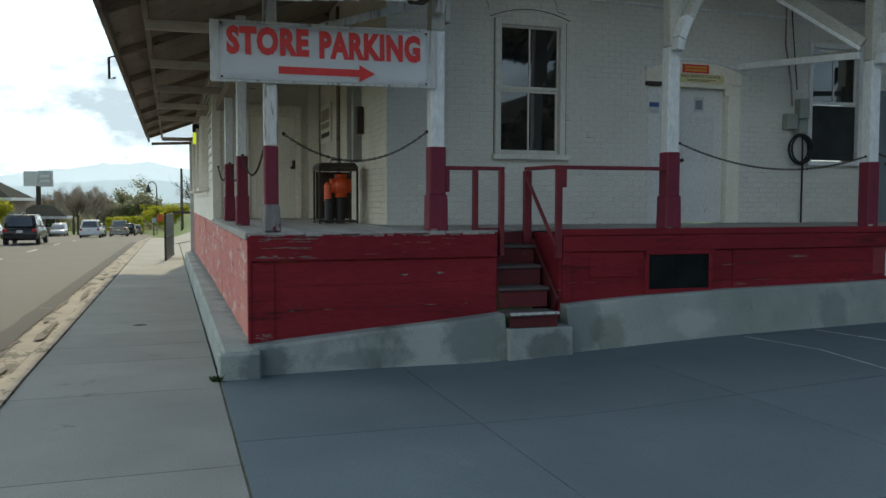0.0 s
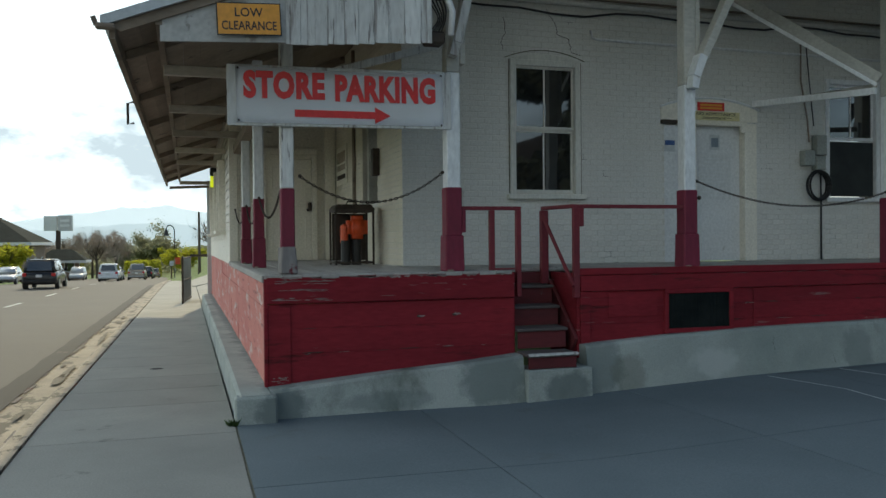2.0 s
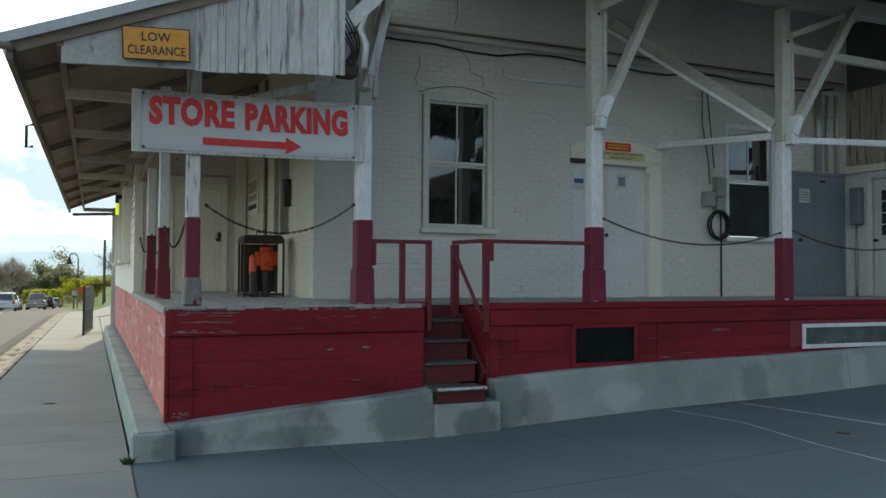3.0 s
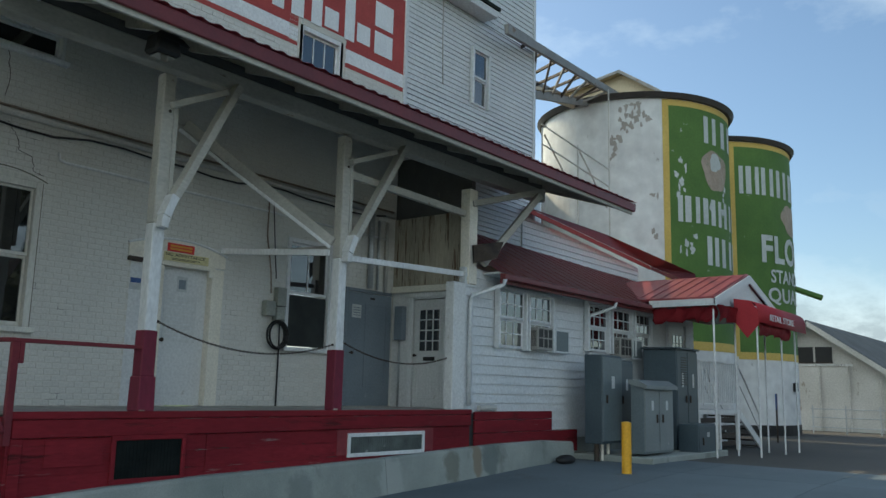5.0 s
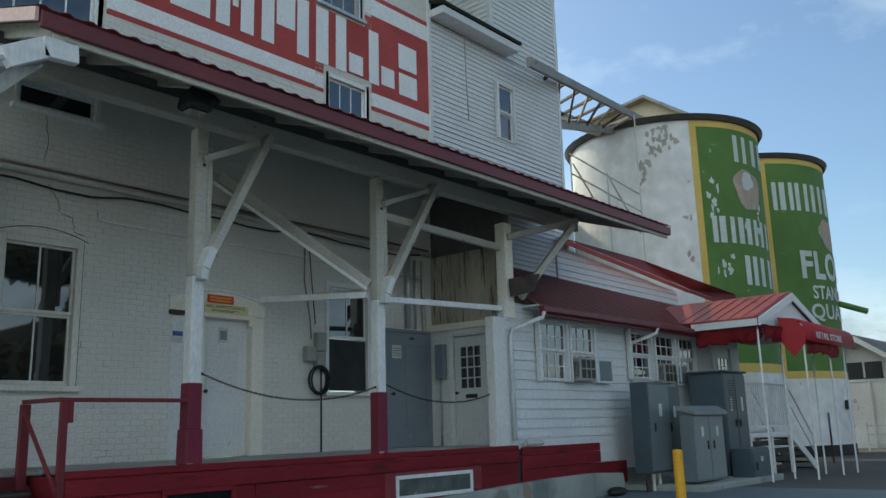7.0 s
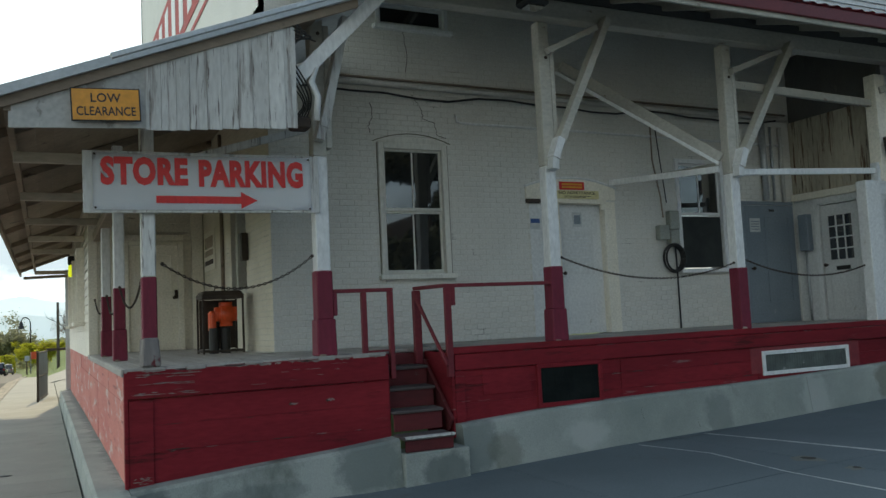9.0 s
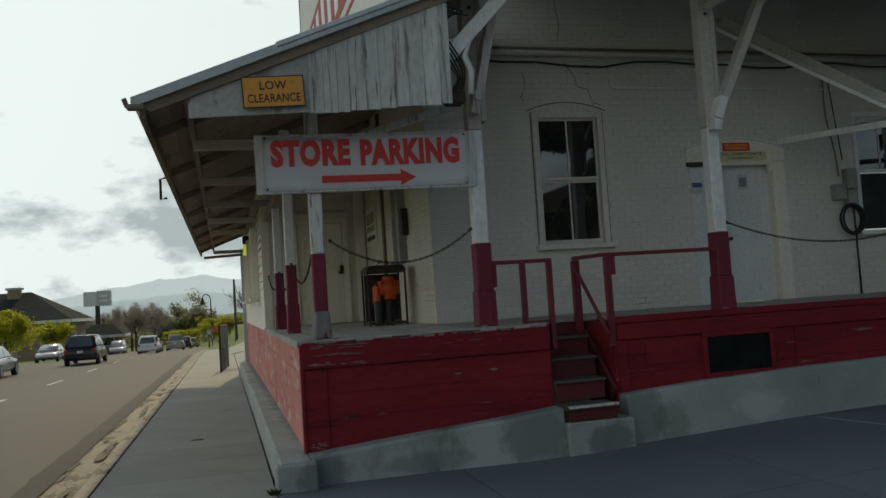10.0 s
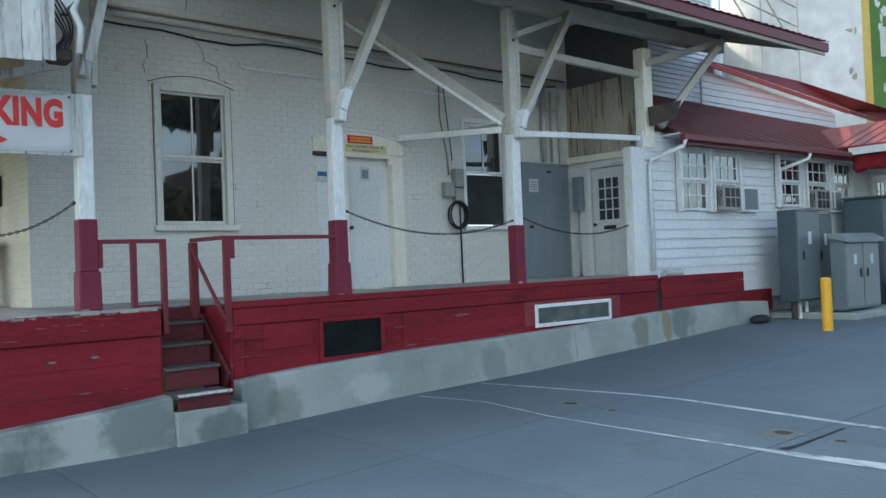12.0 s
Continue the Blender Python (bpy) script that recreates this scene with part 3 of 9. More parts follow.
def bar(bm, p, q, w, h, up=(0, 0, 1), bevel=0.006):
    """A straight timber from p to q, w wide and h high across."""
    p, q = Vector(p), Vector(q)
    d = q - p
    zz = d.normalized()
    u = Vector(up)
    if abs(zz.dot(u)) > 0.98:
        u = Vector((0, 1, 0))
    xx = u.cross(zz).normalized()
    yy = zz.cross(xx)
    m = Matrix((xx, yy, zz)).transposed().to_4x4()
    m.translation = (p + q) / 2
    tmp = bmesh.new()
    box(tmp, -w / 2, w / 2, -h / 2, h / 2, -d.length / 2, d.length / 2, bevel)
    bmesh.ops.transform(tmp, matrix=m, verts=tmp.verts)
    me = bpy.data.meshes.new("tmp")
    tmp.to_mesh(me)
    tmp.free()
    bm.from_mesh(me)
    bpy.data.meshes.remove(me)
    return bm


def rod(bm, p, q, r, seg=10, r2=None):
    p, q = Vector(p), Vector(q)
    d = q - p
    m = d.to_track_quat("Z", "Y").to_matrix().to_4x4()
    m.translation = (p + q) / 2
    bmesh.ops.create_cone(bm, cap_ends=True, segments=seg, radius1=r, radius2=r if r2 is None else r2, depth=d.length, matrix=m)
    return bm


def pipe(bm, pts, r, seg=8):
    """A tube along pts."""
    pts = [Vector(p) for p in pts]
    rings = []
    for i, p in enumerate(pts):
        d = (pts[min(i + 1, len(pts) - 1)] - pts[max(i - 1, 0)]).normalized()
        u = Vector((0, 0, 1)) if abs(d.z) < 0.9 else Vector((0, 1, 0))
        a = d.cross(u).normalized()
        b = d.cross(a).normalized()
        rings.append([bm.verts.new(p + (a * math.cos(t) + b * math.sin(t)) * r) for t in [2 * math.pi * k / seg for k in range(seg)]])
    for a, b in zip(rings, rings[1:]):
        for k in range(seg):
            bm.faces.new((a[k], a[(k + 1) % seg], b[(k + 1) % seg], b[k]))
    bm.faces.new(rings[0])
    bm.faces.new(list(reversed(rings[-1])))
    return bm


def poly(bm, pts, vec):
    """A flat outline pushed along vec."""
    vs = [bm.verts.new(p) for p in pts]
    f = bm.faces.new(vs)
    r = bmesh.ops.extrude_face_region(bm, geom=[f])
    bmesh.ops.translate(bm, verts=[v for v in r["geom"] if isinstance(v, bmesh.types.BMVert)], vec=Vector(vec))
    return bm


def sag(p, q, drop, n=18):
    p, q = Vector(p), Vector(q)
    return [p.lerp(q, i / n) - Vector((0, 0, drop * 4 * (i / n) * (1 - i / n))) for i in range(n + 1)]


def lettering(name, text, m, width, height, thick, material, parent, label="", bold=0.0, bend=None):
    """Words in the built-in font, fitted into width x height in the x-z plane of m; bend maps each point afterwards."""
    cu = bpy.data.curves.new(name, "FONT")
    cu.body, cu.size, cu.extrude, cu.offset, cu.resolution_u, cu.space_character = text, 1.0, 0.01, bold, 3, 1.0 + 1.7 * bold
    tmp = new(name, cu)
    dg = bpy.context.evaluated_depsgraph_get()
    me = bpy.data.meshes.new_from_object(tmp.evaluated_get(dg))
    bpy.data.objects.remove(tmp)
    co = [v.co.copy() for v in me.vertices]
    x0, x1 = min(c.x for c in co), max(c.x for c in co)
    y0, y1 = min(c.y for c in co), max(c.y for c in co)
    o = ORIGIN.get(parent.name, Vector((0, 0, 0)))
    # spans of x that belong to one letter each
    spans = sorted((min(co[i].x for i in p.vertices), max(co[i].x for i in p.vertices)) for p in me.polygons)
    joined = []
    for a, b in spans:
        if joined and a < joined[-1][1] + 1e-4:
            joined[-1][1] = max(joined[-1][1], b)
        else:
            joined.append([a, b])
    for a, b in joined:
        ids, faces = {}, []
        for p in me.polygons:
            cx = sum(co[i].x for i in p.vertices) / len(p.vertices)
            if a - 1e-5 <= cx <= b + 1e-5:
                faces.append([ids.setdefault(i, len(ids)) for i in p.vertices])
        pts = []
        for i in ids:
            c = co[i]
            q = m @ Vector(((c.x - x0) / (x1 - x0) * width, -thick if c.z > 0 else 0.0, (c.y - y0) / (y1 - y0) * height))
            pts.append((bend(q) if bend else q))
        raw("letter", pts, faces, material, parent, label)
    bpy.data.meshes.remove(me)

# ---------------------------------------------------------------- ground, street and lot
DECK = 1.43
WALL_Y = 2.02


def rise(x):
    return float(np.interp(x, [-3, 2.5, 5.7, 8, 11, 13.5, 16, 24, 60], [0, -0.02, 0.12, 0.17, 0.30, 0.43, 0.45, 0.40, 0.25]))


def G(x, y):
    """Height of the finished ground."""
    street = -0.016 * max(0.0, y) - 0.018 * max(0.0, min(y, 260) - 50) + 0.016 * max(0.0, y - 260)
    k = min(1.0, max(0.0, (x + 0.4) / 2.5))
    return rise(x) * k + street * (1 - k) - 0.002 * max(0.0, y - 3) * k


def bend(y):
    """The street drifts to the side as it runs down the hill."""
    return -0.00019 * max(0.0, y - 55) ** 2


def sheet(name, xs, ys, f, material, curve=False, **tags):
    vs = [(x + (bend(y) if curve else 0), y, f(x, y)) for y in ys for x in xs]
    n = len(xs)
    fs = [(j * n + i, j * n + i + 1, (j + 1) * n + i + 1, (j + 1) * n + i) for j in range(len(ys) - 1) for i in range(n - 1)]
    return raw(name, vs, fs, material, smooth=True, **tags)


def far(a, b, n, p=1.0):
    return [a + (b - a) * (i / n) ** p for i in range(n + 1)]


gx = [-2600, -1200, -600, -300, -150, -80, -50, -36, -24, -17.4, -12, -8, -4, -2, 0, 2, 4, 6, 8, 11, 14, 17, 20, 25, 32, 45, 70, 120, 300, 900, 2600]
gy = [-2600, -900, -300, -120, -60, -40, -28, -20, -15, -11, -8, -5, -3, -1, 0, 2, 5, 8, 12, 16, 20, 26, 34, 45, 60, 80, 110, 150, 220, 350, 700, 1400, 2600]
sheet("ground", gx, gy, lambda x, y: max(G(x, y), -8) - 0.22 + (0.14 if x < -17.3 else 0), M_GRASS,
      label="green and dry ground reaching away past the street", category="ground", kind="structure")
sheet("road", [-17.2, -13, -10, -6.5, -4, -2.86], [-60, -30, -15] + [i * 4.0 for i in range(-3, 25)] + [110, 130, 160, 200, 260],
      lambda x, y: max(G(-3, y), -8) - 0.13 + 0.09 * (1 - ((x + 10) / 7.2) ** 2), M_ASPH, True,
      label="grey sunlit asphalt street with lane dashes", category="road", kind="structure")
sheet("gutter", [-2.88, -2.6, -2.36], [i * 2.0 - 30 for i in range(60)], lambda x, y: G(-3, y) - 0.125 - (0.02 if x > -2.7 else 0.0), M_GUTTER, True,
      label="dirty concrete gutter pan beside the kerb", category="gutter", kind="structure")

lane = thing("lane_marking", (-7, 20, 0), "worn white dashes painted on the asphalt", "road marking", kind="structure", world=True)
for k in range(9):
    y0 = 6 + k * 9.0
    z = [G(-3, yy) - 0.13 + 0.09 * (1 - ((-7.0 + 10) / 7.2) ** 2) + 0.006 for yy in (y0, y0 + 3)]
    raw("dash", [(-7.07 + bend(y0), y0, z[0]), (-6.93 + bend(y0), y0, z[0]), (-6.93 + bend(y0 + 3), y0 + 3, z[1]), (-7.07 + bend(y0 + 3), y0 + 3, z[1])], [(0, 1, 2, 3)], M_LINE, lane)

rg_ = random.Random(31)
gut = thing("gutter_dirt", (-2.9, 8, 0), "dark broken seam of dirt along the gutter", "dirt", kind="structure", world=True)
for k in range(70):
    y0 = -16 + k * 0.8
    y1 = y0 + rg_.uniform(0.45, 0.85)
    w0, w1, x0 = rg_.uniform(0.015, 0.09), rg_.uniform(0.015, 0.09), -2.885 + rg_.uniform(-0.03, 0.03)
    for xa in (x0, x0 + 0.46) if k % 3 else (x0,):
        za, zb = G(-3, y0) - 0.116, G(-3, y1) - 0.116
        raw("dirt", [(xa - w0, y0, za), (xa + w0 * 0.6, y0, za), (xa + w1 * 0.6, y1, zb), (xa - w1, y1, zb)], [(0, 1, 2, 3)], M_TREAD, gut)
# dark asphalt seam between the street and the gutter pan, and oblong stains on the pan
vs, fs = [], []
for k in range(160):
    y = -16 + k * 0.4
    z = G(-3, y) - 0.108
    wob = 0.05 * noise.noise((y * 0.8, 2.0, 0)) + 0.03 * noise.noise((y * 2.7, 7.0, 0))
    vs += [(-3.20 + wob + bend(y), y, z + 0.006), (-2.875 + 0.05 * noise.noise((y * 1.6, 12.0, 0)) + bend(y), y, z)]
    if k:
        fs.append((2 * k - 2, 2 * k - 1, 2 * k + 1, 2 * k))
raw("seam", vs, fs, M_SEAM, gut)
for k in range(34):
    y0 = -8 + k * 0.95 + rg_.uniform(-0.2, 0.2)
    ln, x0, w = rg_.uniform(0.4, 1.5), rg_.choice((-2.80, -2.42, -2.60)) + rg_.uniform(-0.05, 0.05), rg_.uniform(0.02, 0.07)
    bm = bmesh.new()
    ring = []
    for i in range(14):
        t = 2 * math.pi * i / 14
        q = 1 + 0.9 * noise.noise((math.cos(t) * 1.9 + k * 3.1, math.sin(t) * 1.4, k))
        px, py = x0 + w * q * math.cos(t), y0 + ln * 0.5 * q * math.sin(t)
        ring.append(bm.verts.new((px + bend(py), py, G(-3, py) - 0.113)))
    bm.faces.new(ring)
    part("dirt", bm, M_PANDIRT, gut)
kerb = thing("kerb", (-2.28, 8, 0), "worn concrete kerb between sidewalk and gutter", "kerb", kind="structure", world=True)
for k in range(40):
    y0 = -24 + k * 2.4
    bm = bmesh.new()
    vs = [(-2.37, -0.20), (-2.37, 0.0), (-2.34, 0.018), (-2.20, 0.018), (-2.20, -0.20)]
    a = [bm.verts.new((x + bend(y0), y0 + 0.006, G(-3, y0) + z)) for x, z in vs]
    b = [bm.verts.new((x + bend(y0 + 2.4), y0 + 2.394, G(-3, y0 + 2.4) + z)) for x, z in vs]
    for i in range(5):
        bm.faces.new((a[i], a[(i + 1) % 5], b[(i + 1) % 5], b[i]))
    bm.faces.new(a), bm.faces.new(b[::-1])
    part("kerb_stone", bm, M_GUTTER, kerb)


def slab(x0, x1, y0, y1, material, parent, name="slab", gap=0.006, lift=0.0, n=3):
    """One cast slab whose top follows the ground; the joint round it is open."""
    xs = [x0 + gap + (x1 - x0 - 2 * gap) * i / n for i in range(n + 1)]
    bm = bmesh.new()
    top = [[bm.verts.new((x, y, G(x, y) + lift)) for x in xs] for y in (y0 + gap, (y0 + y1) / 2, y1 - gap)]
    bot = [[bm.verts.new((v.co.x, v.co.y, v.co.z - 0.14)) for v in row] for row in top]
    for j in range(2):
        for i in range(n):
            bm.faces.new((top[j][i], top[j][i + 1], top[j + 1][i + 1], top[j + 1][i]))
    for i in range(n):
        bm.faces.new((bot[0][i], bot[0][i + 1], top[0][i + 1], top[0][i]))
        bm.faces.new((top[2][i], top[2][i + 1], bot[2][i + 1], bot[2][i]))
    for j in range(2):
        bm.faces.new((bot[j][0], top[j][0], top[j + 1][0], bot[j + 1][0]))
        bm.faces.new((top[j][n], bot[j][n], bot[j + 1][n], top[j + 1][n]))
    return part(name, bm, material, parent)


walk_ = thing("sidewalk", (-1.3, 4, 0), "broad pale concrete sidewalk of cast slabs", "sidewalk", kind="structure", world=True)
ys = [-15.4, -13.9, -12.4, -10.9, -9.6, -8.0, -5.6, -3.24, -0.78, 0.93, 2.1, 3.25, 4.5, 5.75, 7.0, 8.25, 9.5, 10.75, 12.0, 13.4, 14.8, 16.3, 17.8, 19.4, 21, 23, 25, 27.5, 30, 33, 36, 40]
for a, b in zip(ys, ys[1:]):
    slab(-2.195, -0.375, a, b, M_WALK, walk_)
slab(-2.195, 2.4, 40, 60, M_WALK, walk_)
slab(-0.36, 3.4, 21.2, 40, M_WALK, walk_, lift=-0.003)

lot = thing("parking_lot", (4, -4, 0), "smooth grey concrete forecourt with sawn joints", "pavement", kind="structure", world=True)
lx = [-0.365, 1.53, 3.99, 6.45, 8.9, 11.4, 13.9, 16.4]
ly = [-24, -19, -15, -12.2, -9.8, -7.4, -5.05, -2.68, 0.4]
for a, b in zip(lx, lx[1:]):
    for c, d in zip(ly, ly[1:]):
        slab(a, b, c, d, M_CONC, lot)
sheet("yard", [16.41, 19, 22, 26, 32, 40, 60, 90], [-60, -30, -18, -12, -8, -5, -3, -1, 1, 4, 8, 14], lambda x, y: G(x, y) - 0.004, M_ASPH,
      label="dark worn asphalt yard beyond the forecourt", category="pavement", kind="structure")
sheet("approach", [-40, -20, -10, -2.2, 3, 9, 16.41, 30, 60], [-90, -60, -40, -24.01], lambda x, y: G(x, y) - 0.01, M_ASPH,
      label="asphalt apron across the street corner", category="pavement", kind="structure")


sheet("joint_filler", [-0.382, -0.358], [-16, -12, -8, -6, -4, -2, -0.5], lambda x, y: G(x, y) - 0.010, M_JOINT,
      label="dirty grass-flecked joint between sidewalk and forecourt", category="joint", kind="structure")


def painted(name, pts, material, label):
    """A worn strip of paint that lies on the slabs along pts: (x, y, width)."""
    vs, fs = [], []
    for i, (x, y, w) in enumerate(pts):
        x2, y2, _ = pts[min(i + 1, len(pts) - 1)] if i < len(pts) - 1 else pts[i - 1]
        d = Vector((x2 - x, y2 - y, 0)).normalized() * (1 if i < len(pts) - 1 else -1)
        nn = Vector((-d.y, d.x, 0)) * w / 2
        for s in (-1, 1):
            px, py = x + s * nn.x, y + s * nn.y
            vs.append((px, py, G(px, py) + 0.004))
        if i:
            fs.append((2 * i - 2, 2 * i - 1, 2 * i + 1, 2 * i))
    return raw(name, vs, fs, material, label=label, category="road marking", kind="structure")


painted("stall_line", [(6.90, -0.35, 0.04), (7.09, -1.37, 0.06), (7.30, -2.6, 0.07), (7.33, -3.2, 0.07), (7.25, -3.95, 0.08), (7.10, -5.5, 0.09), (6.8, -7.2, 0.10), (6.6, -9.5, 0.10)], M_LINE, "worn white stall line on the concrete")
painted("stall_line", [(5.80, -0.40, 0.03), (6.0, -1.42, 0.025), (5.82, -2.64, 0.025), (5.80, -3.4, 0.03), (5.80, -4.2, 0.045), (5.81, -4.9, 0.06), (5.83, -5.4, 0.14), (5.88, -6.0, 0.18), (5.86, -8.0, 0.16)], M_LINE, "worn white stall line with chalky spill beside it")
painted("crack", [(6.0, -0.33, 0.035), (6.6, -0.42, 0.03), (7.3, -0.36, 0.03), (7.7, -0.40, 0.02)], M_BLACK, "black tarred joint at the foot of the ledge")
painted("tar_patch", [(5.92, -5.17, 0.09), (6.1, -5.2, 0.05), (6.5, -5.2, 0.035), (6.92, -5.2, 0.03)], M_BLACK, "black tar seam between two painted lines")
for x, y, r in ((6.47, -2.36, 0.07), (6.41, -2.99, 0.04), (6.46, -4.88, 0.075), (6.44, -5.40, 0.04)):
    def disc(grow, uneven, seed, lift, dx):
        """A flat plate with an uneven rim that lies on the concrete."""
        bm = bmesh.new()
        pts = []
        for k in range(26):
            t = 2 * math.pi * k / 26
            q = grow * r * (1 + uneven * noise.noise((x * 7 + seed + 1.3 * math.cos(t), y * 5 + 1.3 * math.sin(t), seed)))
            px, py = x + dx + q * 0.95 * math.cos(t), y + q * 1.15 * math.sin(t)
            pts.append(bm.verts.new((px, py, G(px, py) + lift)))
        bm.faces.new(pts)
        return bm

    part("drain_patch", disc(1.0, 0.45, 2.0, 0.0065, 0.0), M_STAIN, label="small dark rusted drain plate in the concrete", category="drain")
    part("mortar_patch", disc(2.2, 0.5, 5.0, 0.003, -0.03), M_PATCH, label="dull mortar patch round a small drain", category="drain")

# ---------------------------------------------------------------- concrete ledge
def ledge_run(name, rows, **tags):
    """rows: (x, y_back, y_front_top, y_front_foot, z_top)."""
    bm = bmesh.new()
    prev = None
    for x, yb, yt, yf, zt in rows:
        g = -0.35
        cur = [bm.verts.new(c) for c in ((x, yb, g), (x, yb, zt), (x, yt + 0.03, zt), (x, yt, zt - 0.03), (x, yf, g))]
        if prev:
            for i in range(5):
                bm.faces.new((prev[i], prev[(i + 1) % 5], cur[(i + 1) % 5], cur[i]))
        else:
            bm.faces.new(cur)
        prev = cur
    bm.faces.new(prev[::-1])
    return part(name, bm, M_LEDGE, **tags)


ledge = ledge_run("ledge", [(-0.02, 0.03, -0.30, -0.44, 0.275), (0.10, 0.03, -0.30, -0.40, 0.285), (1.2, 0.03, -0.24, -0.34, 0.375), (2.0, 0.03, -0.24, -0.34, 0.43), (2.73, 0.03, -0.26, -0.36, 0.50)],
                  label="weathered concrete footing ledge under the red dock", category="ledge", kind="structure")
ledge_run("ledge", [(3.52, 0.03, -0.20, -0.34, 0.565), (4.6, 0.03, -0.18, -0.32, 0.63), (5.9, 0.03, -0.18, -0.32, 0.675), (7.5, 0.03, -0.18, -0.30, 0.70), (9.0, 0.03, -0.16, -0.30, 0.735)],
          label="weathered concrete footing ledge beside the steps", category="ledge", kind="structure")
ledge_run("ledge", [(9.012, 0.03, -0.16, -0.30, 0.735), (10.5, 0.03, -0.16, -0.30, 0.79), (12.0, 0.03, -0.16, -0.30, 0.84), (13.6, 0.03, -0.16, -0.30, 0.85), (14.6, 0.03, -0.16, -0.26, 0.80)],
          label="stained concrete footing ledge with rusty runs", category="ledge", kind="structure")
bm = bmesh.new()
rows = [(-0.47, 0.27), (-0.44, 0.275), (0.6, 0.27), (6.0, 0.235), (12, 0.17), (21, 0.05)]
prev = None
for i, (y, z) in enumerate(rows):
    cur = [bm.verts.new(c) for c in ((-0.03, y, -0.6), (-0.03, y, z), (-0.31, y, z), (-0.345, y, z - 0.03), (-0.37, y, -0.6))]
    if prev:
        for k in range(5):
            bm.faces.new((prev[k], prev[(k + 1) % 5], cur[(k + 1) % 5], cur[k]))
    else:
        bm.faces.new(cur)
    prev = cur
bm.faces.new(prev[::-1])
part("side_ledge", bm, M_LEDGE, label="long pale concrete ledge along the sidewalk", category="ledge", kind="structure")

part("corner_block", B(-0.378, 0.034, -0.505, -0.31, -0.35, 0.262, 0.022), M_LEDGE, label="damp-stained concrete corner block of the ledge", category="ledge", kind="structure")


def front_right(x, z):
    zt = float(np.interp(x, [3.52, 4.6, 5.9, 7.5, 9.0], [0.565, 0.63, 0.675, 0.70, 0.735])) - 0.03
    yt = float(np.interp(x, [3.52, 4.6, 9.0], [-0.20, -0.18, -0.16]))
    yf = float(np.interp(x, [3.52, 4.6, 5.9, 7.5, 9.0], [-0.34, -0.32, -0.32, -0.30, -0.30]))
    return yf + (yt - yf) * (z + 0.35) / (zt + 0.35)


part("crack", pipe(bmesh.new(), [(6.93 + 0.02 * math.sin(3 * k), front_right(6.93, 0.66 - 0.09 * k) - 0.001, 0.66 - 0.09 * k) for k in range(6)], 0.004, 4), M_STAIN, ledge, "hairline crack")
part("crack", pipe(bmesh.new(), [(6.05 + 0.015 * math.sin(2 * k), front_right(6.05, 0.60 - 0.05 * k) - 0.001, 0.60 - 0.05 * k) for k in range(5)], 0.004, 4), M_STAIN, ledge, "hairline crack")

# steps into the dock
steps = thing("dock_steps", (3.13, 0, 0), "narrow worn red wooden steps set into the dock", "steps", kind="structure", world=True)
part("base", box(bmesh.new(), 2.735, 3.515, -0.37, 0.03, -0.30, 0.345, 0.012), M_LEDGE, steps, "concrete foot of the steps")
tread = [(-0.37, -0.03, 0.520, 3.345), (-0.06, 0.22, 0.775, 3.36), (0.20, 0.47, 1.010, 3.385), (0.45, 0.72, 1.235, 3.42)]
for i, (a, b, z, xr) in enumerate(tread):
    bm = B(2.74, xr, a, b, z - 0.042, z, 0.008)
    for v in bm.verts:
        # worn hollow in the middle of each tread
        if v.co.z > z - 0.01 and v.co.y < a + 0.03:
            v.co.z -= 0.008
    part("tread", bm, M_TREAD, steps)
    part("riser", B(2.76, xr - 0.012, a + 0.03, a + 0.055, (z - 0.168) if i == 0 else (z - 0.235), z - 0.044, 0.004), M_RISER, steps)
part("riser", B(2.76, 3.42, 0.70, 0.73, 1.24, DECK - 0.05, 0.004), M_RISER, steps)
bm = bmesh.new()
nr = random.Random(14)
n = 18
up = [bm.verts.new((2.745 + 0.60 * i / n, -0.3735, 0.518)) for i in range(n + 1)]
dn = [bm.verts.new((2.745 + 0.60 * i / n, -0.3735, 0.520 - nr.uniform(0.020, 0.027))) for i in range(n + 1)]
bk = [bm.verts.new((2.745 + 0.60 * i / n, -0.372 + nr.uniform(0.035, 0.05), 0.5215)) for i in range(n + 1)]
for i in range(n):
    bm.faces.new((dn[i], dn[i + 1], up[i + 1], up[i]))
    bm.faces.new((up[i], up[i + 1], bk[i + 1], bk[i]))
part("nosing", bm, M_WPEEL, steps, "chipped white nosing paint")
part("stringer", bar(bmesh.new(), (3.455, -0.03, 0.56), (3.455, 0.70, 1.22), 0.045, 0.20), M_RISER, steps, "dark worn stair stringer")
part("side_panel", B(3.50, 3.535, -0.02, 0.74, 0.40, DECK - 0.05, 0.004), M_RED, steps)
part("side_panel", B(2.705, 2.735, 0.0, 0.74, 0.40, DECK - 0.05, 0.004), M_RED, steps)

